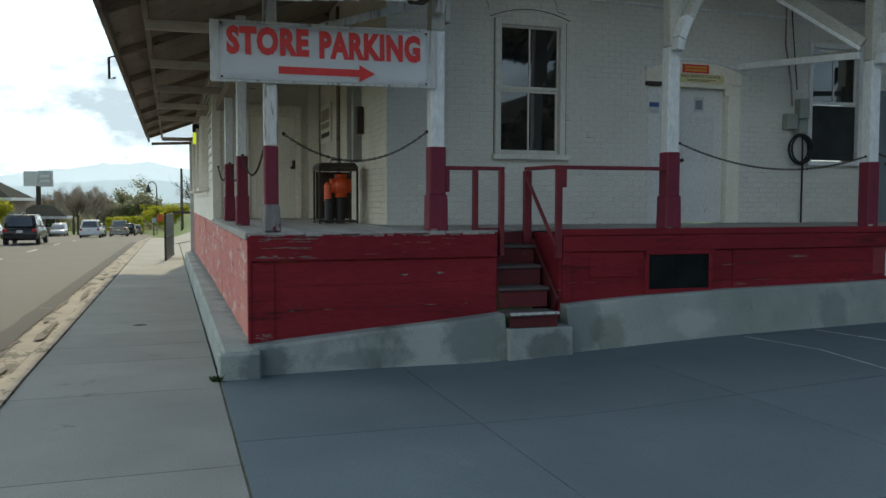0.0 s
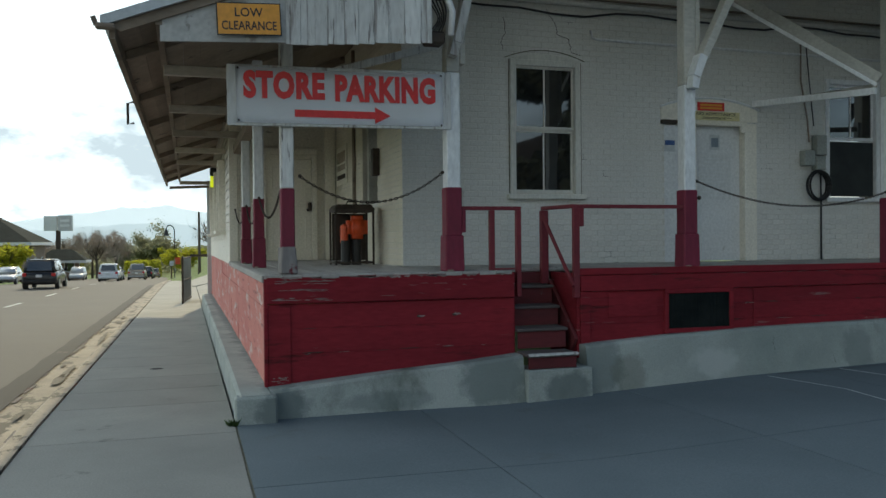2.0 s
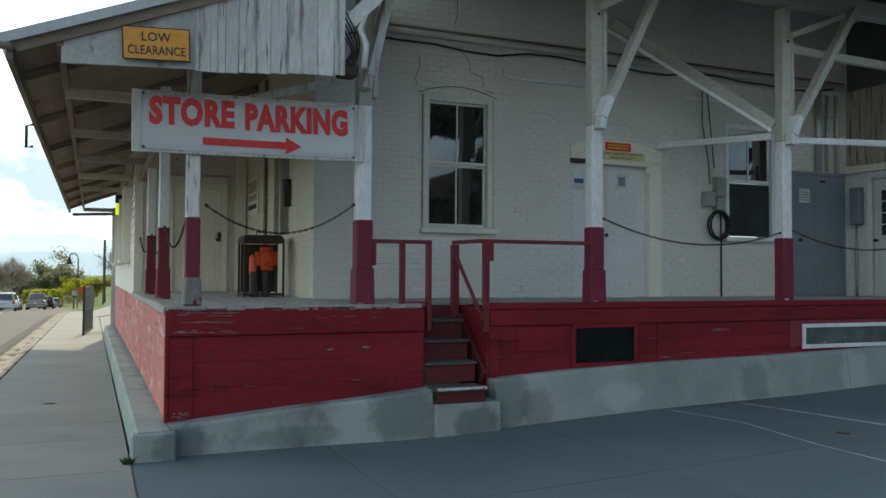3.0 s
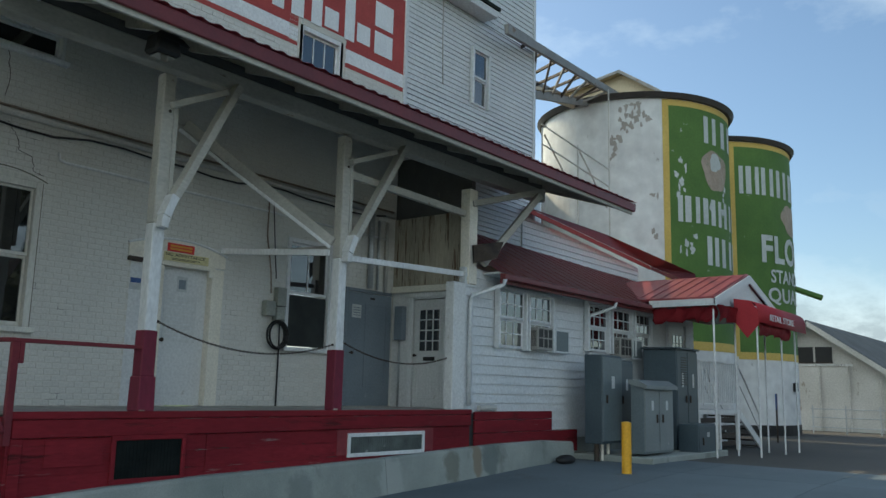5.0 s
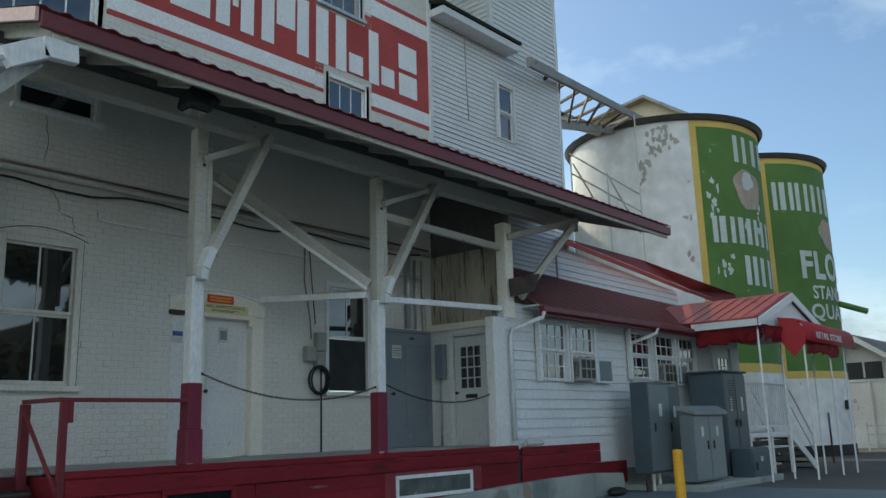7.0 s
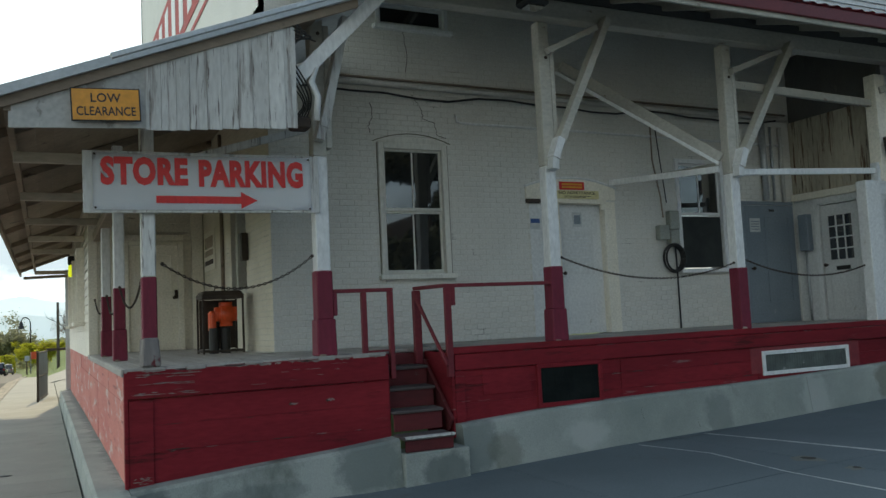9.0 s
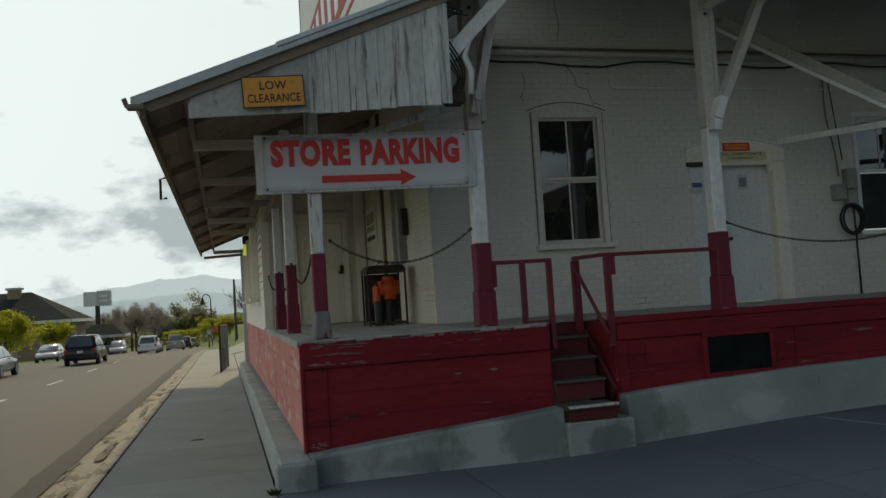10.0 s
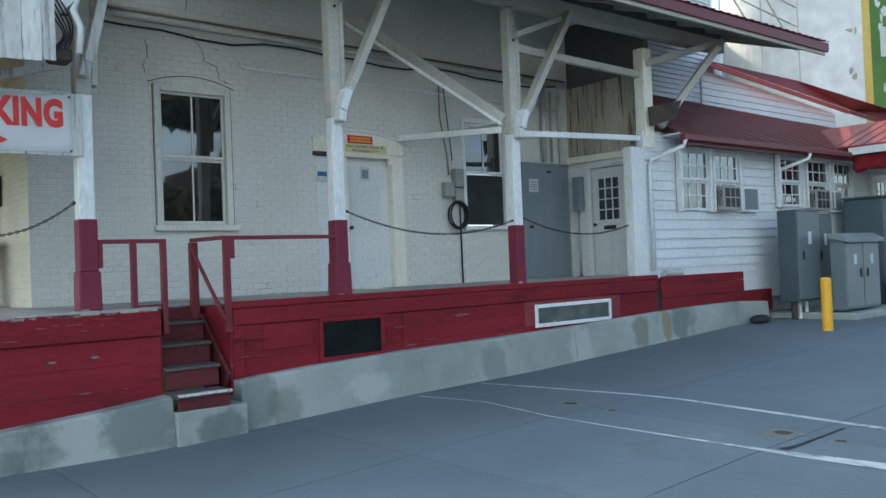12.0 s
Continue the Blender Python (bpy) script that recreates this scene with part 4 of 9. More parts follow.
# ---------------------------------------------------------------- the dock
dock = thing("loading_dock", (5.7, 0, 0), "long red plank loading dock with a grey board deck", "dock", kind="structure", world=True)
rr = random.Random(5)
front = [(0.0, 2.72), (3.535, 11.30)]
for x0, x1 in front:
    wide = x0 < 1
    if wide:
        part("beam", B(x0 - 0.03, x1, -0.045, 0.0, 1.125, DECK - 0.022, 0.010), M_RED, dock)
    else:
        part("beam", B(x0, x1, -0.045, 0.0, 1.165, 1.352, 0.008), M_RED, dock)
        part("cap_board", B(x0 - 0.02, x1, -0.058, 0.0, 1.355, DECK + 0.006, 0.010), M_RED, dock)
    cuts = [x0, x1] if wide else [x0, 5.9, 8.25, x1]
    zs = [1.12, 0.86, 0.60, 0.20] if wide else [1.16, 0.98, 0.78, 0.45]
    for a, b in zip(cuts, cuts[1:]):
        for zt, zb in zip(zs, zs[1:]):
            part("plank", B(a + 0.003, b - 0.003, -0.012 + rr.uniform(-0.003, 0.003), 0.03, zb + 0.0008, zt - 0.0008, 0.002), M_RED, dock)
part("corner_board", B(-0.012, 0.222, -0.032, -0.006, 0.22, 1.112, 0.006), M_RED, dock)
part("corner_strip", B(-0.05, -0.012, -0.04, 0.06, 0.24, 1.39, 0.006), M_RED, dock)
part("end_board", B(3.535, 3.66, -0.034, -0.006, 0.45, 1.162, 0.005), M_RED, dock)
# chipped paint along the top edge
chips = random.Random(21)
for k in range(70):
    x = chips.uniform(0.0, 2.6) if k < 44 else chips.uniform(3.6, 11.0)
    w = chips.uniform(0.03, 0.20)
    z = (1.404 if k < 36 else chips.uniform(1.18, 1.37)) if k < 44 else 1.350
    hgt = chips.uniform(0.006, 0.034) if z > 1.38 else chips.uniform(0.003, 0.007)
    n = 7
    up = [(x + w * i / n, -0.0465, z - chips.uniform(0, 0.3) * hgt) for i in range(n + 1)]
    dn = [(x + w * i / n, -0.0465, z - hgt * (chips.uniform(0.5, 1.0) if 0 < i < n else 0.35)) for i in range(n + 1)]
    raw("bare_chip", up + dn, [(i, n + 1 + i, n + 2 + i, i + 1) for i in range(n)], M_CHIP, dock)
def chip(x, y, z, w, h, material):
    """A ragged flake of bare wood or dark stain lying flat on the boards."""
    n = 9
    up, dn = [], []
    for i in range(n + 1):
        s = math.sin(math.pi * (i + 0.25) / (n + 0.5))
        c = z + chips.uniform(-0.25, 0.25) * h
        up.append((x + w * i / n, y, c + 0.5 * h * s * chips.uniform(0.3, 1.0)))
        dn.append((x + w * i / n, y, c - 0.5 * h * s * chips.uniform(0.3, 1.0) - 0.001))
    raw("bare_chip", up + dn, [(i, n + 1 + i, n + 2 + i, i + 1) for i in range(n)], material, dock)


for x, z, w in ((1.60, 0.955, 0.08), (2.00, 0.965, 0.09)):
    chip(x, -0.0185, z, w, 0.03, M_CHIP)
    chip(x - 0.02, -0.0181, z - 0.006, w * 0.7, 0.04, M_STAIN)
# flaking paint near the corner and along the joints
for k in range(34):
    x = 0.02 + 0.55 * chips.random() ** 1.6
    chip(x, -0.0468, chips.choice((1.36, 1.335, 1.27, 1.26, 1.18, 1.165)) + chips.uniform(-0.008, 0.008), chips.uniform(0.04, 0.22), chips.uniform(0.005, 0.016), M_CHIP)
for k in range(11):
    chip(0.3 + 2.2 * chips.random() ** 1.8, -0.0190, chips.choice((0.862, 0.602)) + chips.uniform(-0.012, 0.012), chips.uniform(0.05, 0.26), chips.uniform(0.004, 0.014), M_STAIN if k % 3 else M_CHIP)
for k in range(14):
    chip(chips.uniform(0.0, 0.17), -0.0335, chips.uniform(0.30, 0.37), chips.uniform(0.02, 0.06), chips.uniform(0.005, 0.014), M_CHIP)
for k in range(16):
    x = chips.uniform(3.7, 9.6)
    chip(x, -0.0190, chips.choice((0.982, 0.782)) + chips.uniform(-0.012, 0.012), chips.uniform(0.06, 0.32), chips.uniform(0.005, 0.018), M_STAIN if k % 3 else M_CHIP)
# side towards the street
for a, b in ((0.06, 2.5), (2.5, 5.0), (5.0, 7.2), (7.2, 11.5), (11.5, 16.0), (16.0, 20.9)):
    za = zb = 1.385
    for k in range(5):
        t0, t1 = k * 0.31, k * 0.31 + 0.305
        bm = bmesh.new()
        q = rr.uniform(-0.006, 0.006)
        vs = [(a + 0.003, za - t0), (b - 0.003, zb - t0), (b - 0.003, zb - t1), (a + 0.003, za - t1)]
        poly(bm, [(-0.03 + q, y, z) for y, z in vs], (0.05, 0, 0))
        part("plank", bm, M_REDFADE, dock, "sun-faded pink plank")
# deck boards
nb = 58
for i in range(nb):
    x0 = -0.045 + i * 0.1955
    x1 = x0 + 0.191
    y1 = 7.17 if x1 < 1.93 else WALL_Y - 0.002
    y0 = -0.040 if x1 < 2.72 else (0.012 if x0 > 3.53 else 0.73)
    part("deck_board", B(x0, x1, y0 + rr.uniform(-0.008, 0.008), y1, DECK - 0.045, DECK + rr.uniform(-0.003, 0.002), 0.005), M_DECK, dock)
part("nosing", B(-0.075, -0.046, -0.03, 7.15, 1.35, DECK - 0.004, 0.008), M_DECK, dock)
# skirt that goes on past the deck
# black piece stands in for the shade inside the gap
part("skirt", B(11.30, 11.42, 0.0, 0.03, 0.6, 1.36, 0.004), M_BLACK, dock, "black filler painting the dark gap where the skirt steps back")
for zt, zb, xe in ((1.40, 1.255, 14.0), (1.25, 1.03, 14.0), (1.025, 0.60, 15.0)):
    part("plank", B(11.425, xe, -0.03, 0.01, zb, zt - 0.003, 0.006), M_RED, dock)


def vent(x0, x1, z0, z1, rim, screen, label):
    t = thing("floor_vent", (x0, -0.02, z0), label, "vent", world=True)
    w = 0.055
    for a in ((x0, x1, z1 - w, z1), (x0, x1, z0, z0 + w), (x0, x0 + w, z0 + w, z1 - w), (x1 - w, x1, z0 + w, z1 - w)):
        part("rim", B(a[0], a[1], -0.042, -0.008, a[2], a[3], 0.005), rim, t)
    part("screen", B(x0 + w, x1 - w, -0.022, -0.012, z0 + w, z1 - w), screen, t)
    n = int((x1 - x0) / 0.05)
    bm = bmesh.new()
    for i in range(1, n):
        x = x0 + w + (x1 - x0 - 2 * w) * i / n
        box(bm, x - 0.002, x + 0.002, -0.027, -0.022, z0 + w, z1 - w)
    part("mesh", bm, screen, t)


vent(4.64, 5.60, 0.64, 1.17, M_RED, M_SCREEN, "dark screened vent in a red frame in the dock front")
vent(8.33, 10.06, 0.765, 1.105, M_WPAINT, M_SCREEN2, "long grey screened vent in a peeling white frame")
part("patch_board", B(3.9, 4.55, -0.022, -0.012, 0.86, 1.14, 0.003), M_RED, dock)
part("patch_board", B(8.12, 10.3, -0.0185, -0.0155, 0.80, 1.160, 0.002), M_SCUFF, dock, "scuffed pinkish boards round the vent")


# ---------------------------------------------------------------- walls
def wall_cells(x0, x1, z0, z1, holes, y0, y1):
    xs = sorted({x0, x1, *[h[0] for h in holes], *[h[1] for h in holes]})
    zs = sorted({z0, z1, *[h[2] for h in holes], *[h[3] for h in holes]})
    bm = bmesh.new()
    for a, b in zip(xs, xs[1:]):
        for c, d in zip(zs, zs[1:]):
            mx, mz = (a + b) / 2, (c + d) / 2
            if not any(h[0] < mx < h[1] and h[2] < mz < h[3] for h in holes):
                box(bm, a, b, y0, y1, c, d)
    bmesh.ops.remove_doubles(bm, verts=bm.verts, dist=1e-5)
    bm.verts.index_update()
    seen = {}
    for f in list(bm.faces):
        seen.setdefault(tuple(sorted(v.index for v in f.verts)), []).append(f)
    bmesh.ops.delete(bm, geom=[f for g in seen.values() if len(g) > 1 for f in g], context="FACES_ONLY")
    return bm


BW, BH, CW, CH = 0.2075, 0.0715, 0.213, 0.0775


def brick_field(u0, u1, z0, z1, holes, place, singles=None, seed=1):
    """Bricks in running bond over u0..u1, z0..z1, clear of the holes. place(u, depth, z) gives the world point.
    singles: (u0, u1, z0, z1) of a stretch whose bricks are returned instead, as (u, z), to be made one by one."""
    r = random.Random(seed)
    vs, fs, one = [], [], []
    row = 0
    z = z0
    while z + BH <= z1 + 0.01:
        u = u0 - (CW / 2 if row % 2 else 0)
        while u < u1:
            a, b = max(u, u0), min(u + BW, u1)
            for h in holes:
                if z + BH > h[2] and z < h[3]:
                    if a < h[1] and b > h[0]:
                        if a < h[0]:
                            b = min(b, h[0])
                        elif b > h[1]:
                            a = max(a, h[1])
                        else:
                            a = b
            if b - a > 0.03:
                full = b - a > BW - 1e-3
                if singles and full and singles[0] < a and b < singles[1] and singles[2] <= z < singles[3] and len(one) < 300:
                    one.append((a, z))
                else:
                    d = r.uniform(0.0028, 0.0066)
                    k = len(vs)
                    e = 0.0035
                    zz = min(z + BH, z1)
                    vs += [place(a, 0, z), place(b, 0, z), place(b, 0, zz), place(a, 0, zz),
                           place(a + e, d, z + e), place(b - e, d, z + e), place(b - e, d, zz - e), place(a + e, d, zz - e)]
                    fs += [(k + 4, k + 5, k + 6, k + 7), (k, k + 1, k + 5, k + 4), (k + 1, k + 2, k + 6, k + 5), (k + 2, k + 3, k + 7, k + 6), (k + 3, k, k + 4, k + 7)]
            u += CW
        z += CH
        row += 1
    return vs, fs, one


HOLES = [(3.57, 4.49, 2.43, 4.21), (5.92, 7.33, 1.40, 3.52), (8.83, 9.78, 2.38, 4.22), (3.55, 4.66, 5.99, 6.36)]
wall_front = part("wall_front", wall_cells(1.95, 11.55, 0.6, 7.0, HOLES, WALL_Y + 0.01, WALL_Y + 0.36), M_MORTAR,
                  label="white painted old brick wall behind the dock", category="wall", kind="structure")
vs, fs, one = brick_field(1.95, 11.54, DECK + 0.01, 6.9, HOLES, lambda u, d, z: (u, WALL_Y + 0.01 - d, z), (2.2, 9.9, DECK, DECK + 0.66), 3)
raw("brickwork", vs, fs, M_BRICK, wall_front, "white painted bricks", kind="stuff")
BRICK_SPOTS = one

# return of the wall, back to the door of the side porch
RETURN_X = 1.94
hole_r = [(3.55, 4.65, 2.35, 4.1)]
bm = wall_cells(2.04, 7.3, 0.6, 6.2, hole_r, 0, 0.33)
bmesh.ops.transform(bm, matrix=Matrix(((0, 1, 0, RETURN_X + 0.01), (1, 0, 0, 0), (0, 0, 1, 0), (0, 0, 0, 1))), verts=bm.verts)
wall_return = part("wall_return", bm, M_MORTAR, label="cream-white painted brick return wall of the porch", category="wall", kind="structure")
vs, fs, _ = brick_field(2.03, 7.2, DECK + 0.01, 5.6, hole_r, lambda u, d, z: (RETURN_X + 0.01 - d, u, z), None, 4)
raw("brickwork", vs, fs, M_CREAM, wall_return, "cream painted bricks", kind="stuff")


def clap(bm, p0, p1, z0, z1, out, pitch=0.115, lap=0.016, top=None):
    """Lapped boards between the plan points p0 and p1, from z0 up to z1 (or to top(s), s from 0 to 1), leaning out along out."""
    p0, p1, o = Vector((*p0, 0)), Vector((*p1, 0)), Vector((*out, 0))
    ztop = top or (lambda s: z1)
    n = int(math.ceil((max(ztop(0), ztop(1)) - z0) / pitch))
    for i in range(n):
        za = z0 + i * pitch
        s0, s1 = 0.0, 1.0
        if top:
            # stretch of the board that lies below the sloping top
            ss = [k / 40 for k in range(41) if ztop(k / 40) > za + 0.02]
            if not ss:
                continue
            s0, s1 = ss[0], ss[-1]
        a, b = p0.lerp(p1, s0), p0.lerp(p1, s1)
        t0, t1 = min(za + pitch, ztop(s0)), min(za + pitch, ztop(s1))
        q = [a + o * lap, b + o * lap, b, a]
        vsb = [bm.verts.new((q[0].x, q[0].y, za)), bm.verts.new((q[1].x, q[1].y, za)), bm.verts.new((q[2].x, q[2].y, t1)), bm.verts.new((q[3].x, q[3].y, t0)),
               bm.verts.new((a.x, a.y, za)), bm.verts.new((b.x, b.y, za))]
        bm.faces.new(vsb[:4])
        bm.faces.new((vsb[4], vsb[5], vsb[1], vsb[0]))
    return bm


def siding(name, p0, p1, z0, z1, out, material, label, pitch=0.115, thick=0.12, core=None, **k):
    """A wall of lapped boards with a solid core behind it."""
    o = Vector((*out, 0))
    a, b = Vector((*p0, 0)), Vector((*p1, 0))
    top = k.get("top")
    za, zb = (top(0), top(1)) if top else (z1, z1)
    bm = bmesh.new()
    poly(bm, [(a.x, a.y, z0), (b.x, b.y, z0), (b.x, b.y, zb), (a.x, a.y, za)], -o * thick)
    w = part(name, bm, core or material, label=label, category="wall", kind="structure")
    zs = z0
    while zs < max(za, zb) - 0.02:
        lid = min(zs + pitch, max(za, zb))
        bm = bmesh.new()
        clap(bm, p0, p1, zs, lid, out, pitch, k.get("lap", 0.018), top=(lambda s: min(lid, top(s))) if top else None)
        part("board", bm, material, w)
        zs += pitch
    return w


# porch back wall with its door, and the long wall along the street
siding("wall_porch", (-0.02, 7.2), (1.95, 7.2), DECK - 0.4, 5.4, (0, -1), M_OLDSIDE, "old cream clapboard wall at the back of the porch", 0.16)
siding("wall_street", (-0.03, 21.0), (-0.03, 7.2), 1.372, 4.6, (-1, 0), M_OLDSIDE, "old cream clapboard wall along the street", 0.16)
part("corner_board", B(-0.055, 0.10, 7.165, 7.30, 1.36, 4.4, 0.006), M_TRIM, label="cream corner board of the street wall", category="trim", kind="structure")
part("corner_board", B(1.72, 1.92, 7.13, 7.20, DECK, 5.2, 0.006), M_TRIM, label="cream corner board beside the brick return", category="trim", kind="structure")
part("corner_board", B(-0.16, -0.02, 20.88, 21.04, 0.0, 3.9, 0.006), M_GALV, label="grey metal-clad end post of the street wall", category="trim", kind="structure")
part("wall_end", B(-0.03, 11.5, 20.9, 21.05, -0.4, 5.0), M_OLDSIDE, label="plain end wall of the long street wing", category="wall", kind="structure")

# ---------------------------------------------------------------- windows and doors
def window(name, loc, w, h, rz=0.0, cols=2, rows=1, split=True, frame_mat=None, case=0.11, arch=0.0, sill=True, label="", depth=0.14, blind=0.0, s=0.042):
    """A double-hung or fixed window. Local x along the wall, y into it, z up from the lower edge of the opening."""
    fm = frame_mat or M_WPAINT
    t = thing(name, loc, label, "window", kind="structure", rz=rz)
    fr = part("window_frame", B(-case, 0, -0.03, depth, -0.02, h + case, 0.006), fm, t)
    part("window_frame", B(w, w + case, -0.03, depth, -0.02, h + case, 0.006), fm, t)
    part("window_frame", B(0, w, -0.03, depth, h, h + case, 0.006), fm, t)
    if arch:
        bm = bmesh.new()
        n = 12
        pts = [(-case + (w + 2 * case) * i / n, 0, h + case + 0.004 + arch * (1 - (2 * i / n - 1) ** 2)) for i in range(n + 1)]
        poly(bm, [(-case, -0.02, h + case + 0.004)] + [(x, -0.02, z) for x, _, z in pts[1:-1]] + [(w + case, -0.02, h + case + 0.004)], (0, 0.06, 0))
        part("arch", bm, fm, t)
    if sill:
        part("window_sill", B(-case - 0.05, w + case + 0.05, -0.10, depth, -0.09, -0.022, 0.008), fm, t)
    halves = [(0, h / 2, 0.06), (h / 2, h, 0.03)] if split else [(0, h, 0.04)]
    for i, (a, b, y) in enumerate(halves):
        for q in ((0, w, a, a + s + 0.015), (0, w, b - s, b), (0, s, a + s + 0.015, b - s), (w - s, w, a + s + 0.015, b - s)):
            part("sash", B(q[0] + 0.002, q[1] - 0.002, y, y + 0.032, q[2] + 0.002, q[3] - 0.001, 0.004), fm, t)
        x0, x1, z0, z1 = s, w - s, a + s + 0.015, b - s
        for c in range(1, cols):
            x = x0 + (x1 - x0) * c / cols
            part("glazing_bar", B(x - 0.011, x + 0.011, y + 0.004, y + 0.028, z0, z1), fm, t)
        for r in range(1, rows):
            z = z0 + (z1 - z0) * r / rows
            part("glazing_bar", B(x0, x1, y + 0.006, y + 0.026, z - 0.011, z + 0.011), fm, t)
        for c in range(cols):
            for r in range(rows):
                xa, xb = x0 + (x1 - x0) * c / cols, x0 + (x1 - x0) * (c + 1) / cols
                za, zb = z0 + (z1 - z0) * r / rows, z0 + (z1 - z0) * (r + 1) / rows
                bm = bmesh.new()
                poly(bm, [(xa, y + 0.016, za), (xb, y + 0.016, za), (xb, y + 0.016 + 0.0016 * ((c * 3 + r + i) % 3 - 1), zb), (xa, y + 0.016, zb)], (0, 0.004, 0))
                part("pane", bm, M_WIN, t)
    if blind:
        part("blind", B(0.02, w - 0.02, depth - 0.01, depth, h * (1 - blind), h, 0), M_CURTAIN, t, "pale roller blind")
    return t


def panel_door(name, loc, w, h, rz=0.0, material=None, panels=(), glass=None, label="", knob_side=1, category="door"):
    """A door leaf with recessed panels or a glazed light: local x along the wall, y into it."""
    mt = material or M_DOORW
    t = thing(name, loc, label, category, kind="structure", rz=rz)
    bm = B(0, w, 0.0, 0.045, 0.006, h, 0.004)
    leaf = part("leaf", bm, mt, t)
    for x0, x1, z0, z1 in panels:
        bm = bmesh.new()
        for q in ((x0, x1, z1 - 0.018, z1), (x0, x1, z0, z0 + 0.018), (x0, x0 + 0.018, z0 + 0.018, z1 - 0.018), (x1 - 0.018, x1, z0 + 0.018, z1 - 0.018)):
            box(bm, q[0], q[1], -0.009, 0.002, q[2], q[3], 0.003)
        part("panel_moulding", bm, mt, leaf)
    if glass:
        x0, x1, z0, z1, c, r = glass
        part("glass", B(x0, x1, -0.004, 0.0, z0, z1), M_WIN, leaf)
        for i in range(c + 1):
            x = x0 + (x1 - x0) * i / c
            part("glazing_bar", B(x - 0.012, x + 0.012, -0.016, -0.004, z0 - 0.012, z1 + 0.012), mt, leaf)
        for i in range(r + 1):
            z = z0 + (z1 - z0) * i / r
            part("glazing_bar", B(x0, x1, -0.014, -0.004, z - 0.011, z + 0.011), mt, leaf)
    kx = w - 0.07 if knob_side > 0 else 0.07
    bm = bmesh.new()
    rod(bm, (kx, 0, 0.95), (kx, -0.05, 0.95), 0.014, 10)
    bmesh.ops.create_uvsphere(bm, u_segments=12, v_segments=8, radius=0.03, matrix=pose(kx, -0.062, 0.95))
    part("door_handle", bm, M_IRON, leaf, "small dark knob", smooth=True)
    return t


window("window_1", (3.575, WALL_Y + 0.005, 2.43), 0.90, 1.77, cols=2, arch=0.075, label="tall white two-over-two sash window with reflecting panes", case=0.085, s=0.034, frame_mat=M_OLDSASH)
head = thing("window_arch", (4.02, WALL_Y, 4.3), "cracked arched joint and painted shadow gaps at the tall sash window", "crack", kind="structure", world=True)
bm = bmesh.new()
pipe(bm, [(3.42 + 1.21 * i / 16, WALL_Y + 0.002, 4.30 + 0.125 * (1 - (i / 8 - 1) ** 2)) for i in range(17)], 0.007, 6)
part("joint", bm, M_JOINT, head)
# upright strips paint the shadow gap along both sides of the casing
for x in (3.478, 4.572):
    part("joint", B(x - 0.005, x + 0.005, WALL_Y - 0.004, WALL_Y + 0.02, 2.42, 4.28), M_JOINT, head)
window("window_2", (8.86, WALL_Y + 0.005, 2.42), 0.90, 1.76, cols=2, arch=0.0, label="white sash window with a dark screened lower sash", case=0.075)
part("screen", B(8.875, 9.745, WALL_Y + 0.030, WALL_Y + 0.045, 2.425, 3.28, 0.004), M_WSCREEN, label="dark insect screen over the lower sash", category="window screen")
window("window_3", (3.60, WALL_Y + 0.02, 6.01), 1.02, 0.31, cols=1, split=False, sill=True, label="small dark window high under the canopy", case=0.06)
window("window_4", (RETURN_X + 0.04, 4.80, 2.40), 0.50, 1.66, rz=-90, cols=1, label="narrow grey-framed sash window in the porch return wall", case=0.11, frame_mat=M_BEAM)

# door with its arched head and paper notices
door1 = panel_door("door_1", (6.46, WALL_Y + 0.10, DECK), 0.825, 2.03, label="plain white flush door with paper notices", knob_side=-1)
bx = thing("door_frame", (6.87, WALL_Y, DECK), "cream door frame with a shallow arched head", "door frame", kind="structure", world=True)
part("side_panel", B(5.925, 6.383, WALL_Y + 0.03, WALL_Y + 0.06, DECK, 3.46, 0.004), M_DOORW, bx, "smooth white board beside the door")
part("jamb", B(6.385, 6.455, WALL_Y - 0.012, WALL_Y + 0.2, DECK, 3.46, 0.005), M_TRIM, bx)
part("jamb", B(7.285, 7.50, WALL_Y - 0.03, WALL_Y + 0.2, DECK, 3.50, 0.006), M_TRIM, bx)
part("head", B(6.13, 7.33, WALL_Y - 0.035, WALL_Y + 0.2, 3.462, 3.52, 0.006), M_TRIM, bx, "cream rail under the arched head")
part("closer_rail", B(5.86, 6.12, WALL_Y - 0.05, WALL_Y + 0.2, 3.462, 3.52, 0.006), M_IRON, bx, "short dark end of the head rail")
bm = bmesh.new()
pts = [(5.86 + 1.66 * i / 14, 3.715 + 0.14 * (1 - (2 * i / 14 - 1) ** 2)) for i in range(15)]
poly(bm, [(5.86, WALL_Y - 0.018, 3.525)] + [(x, WALL_Y - 0.018, z) for x, z in pts] + [(7.52, WALL_Y - 0.018, 3.525)], (0, 0.05, 0))
part("arched_panel", bm, M_TRIM, bx)
bm = bmesh.new()
pipe(bm, [(5.84 + 1.70 * i / 20, WALL_Y - 0.022, 3.715 + 0.150 * (1 - (2 * i / 20 - 1) ** 2)) for i in range(21)], 0.020, 6)
part("arch_moulding", bm, M_WPAINT, bx)
part("shim", B(7.20, 7.30, WALL_Y - 0.055, WALL_Y - 0.02, 3.36, 3.46, 0.01), M_TRIM, bx, "old closer bracket")
sg = thing("door_sign", (6.62, WALL_Y - 0.03, 3.58), "faded red and yellow notice above the white door", "sign", world=True)
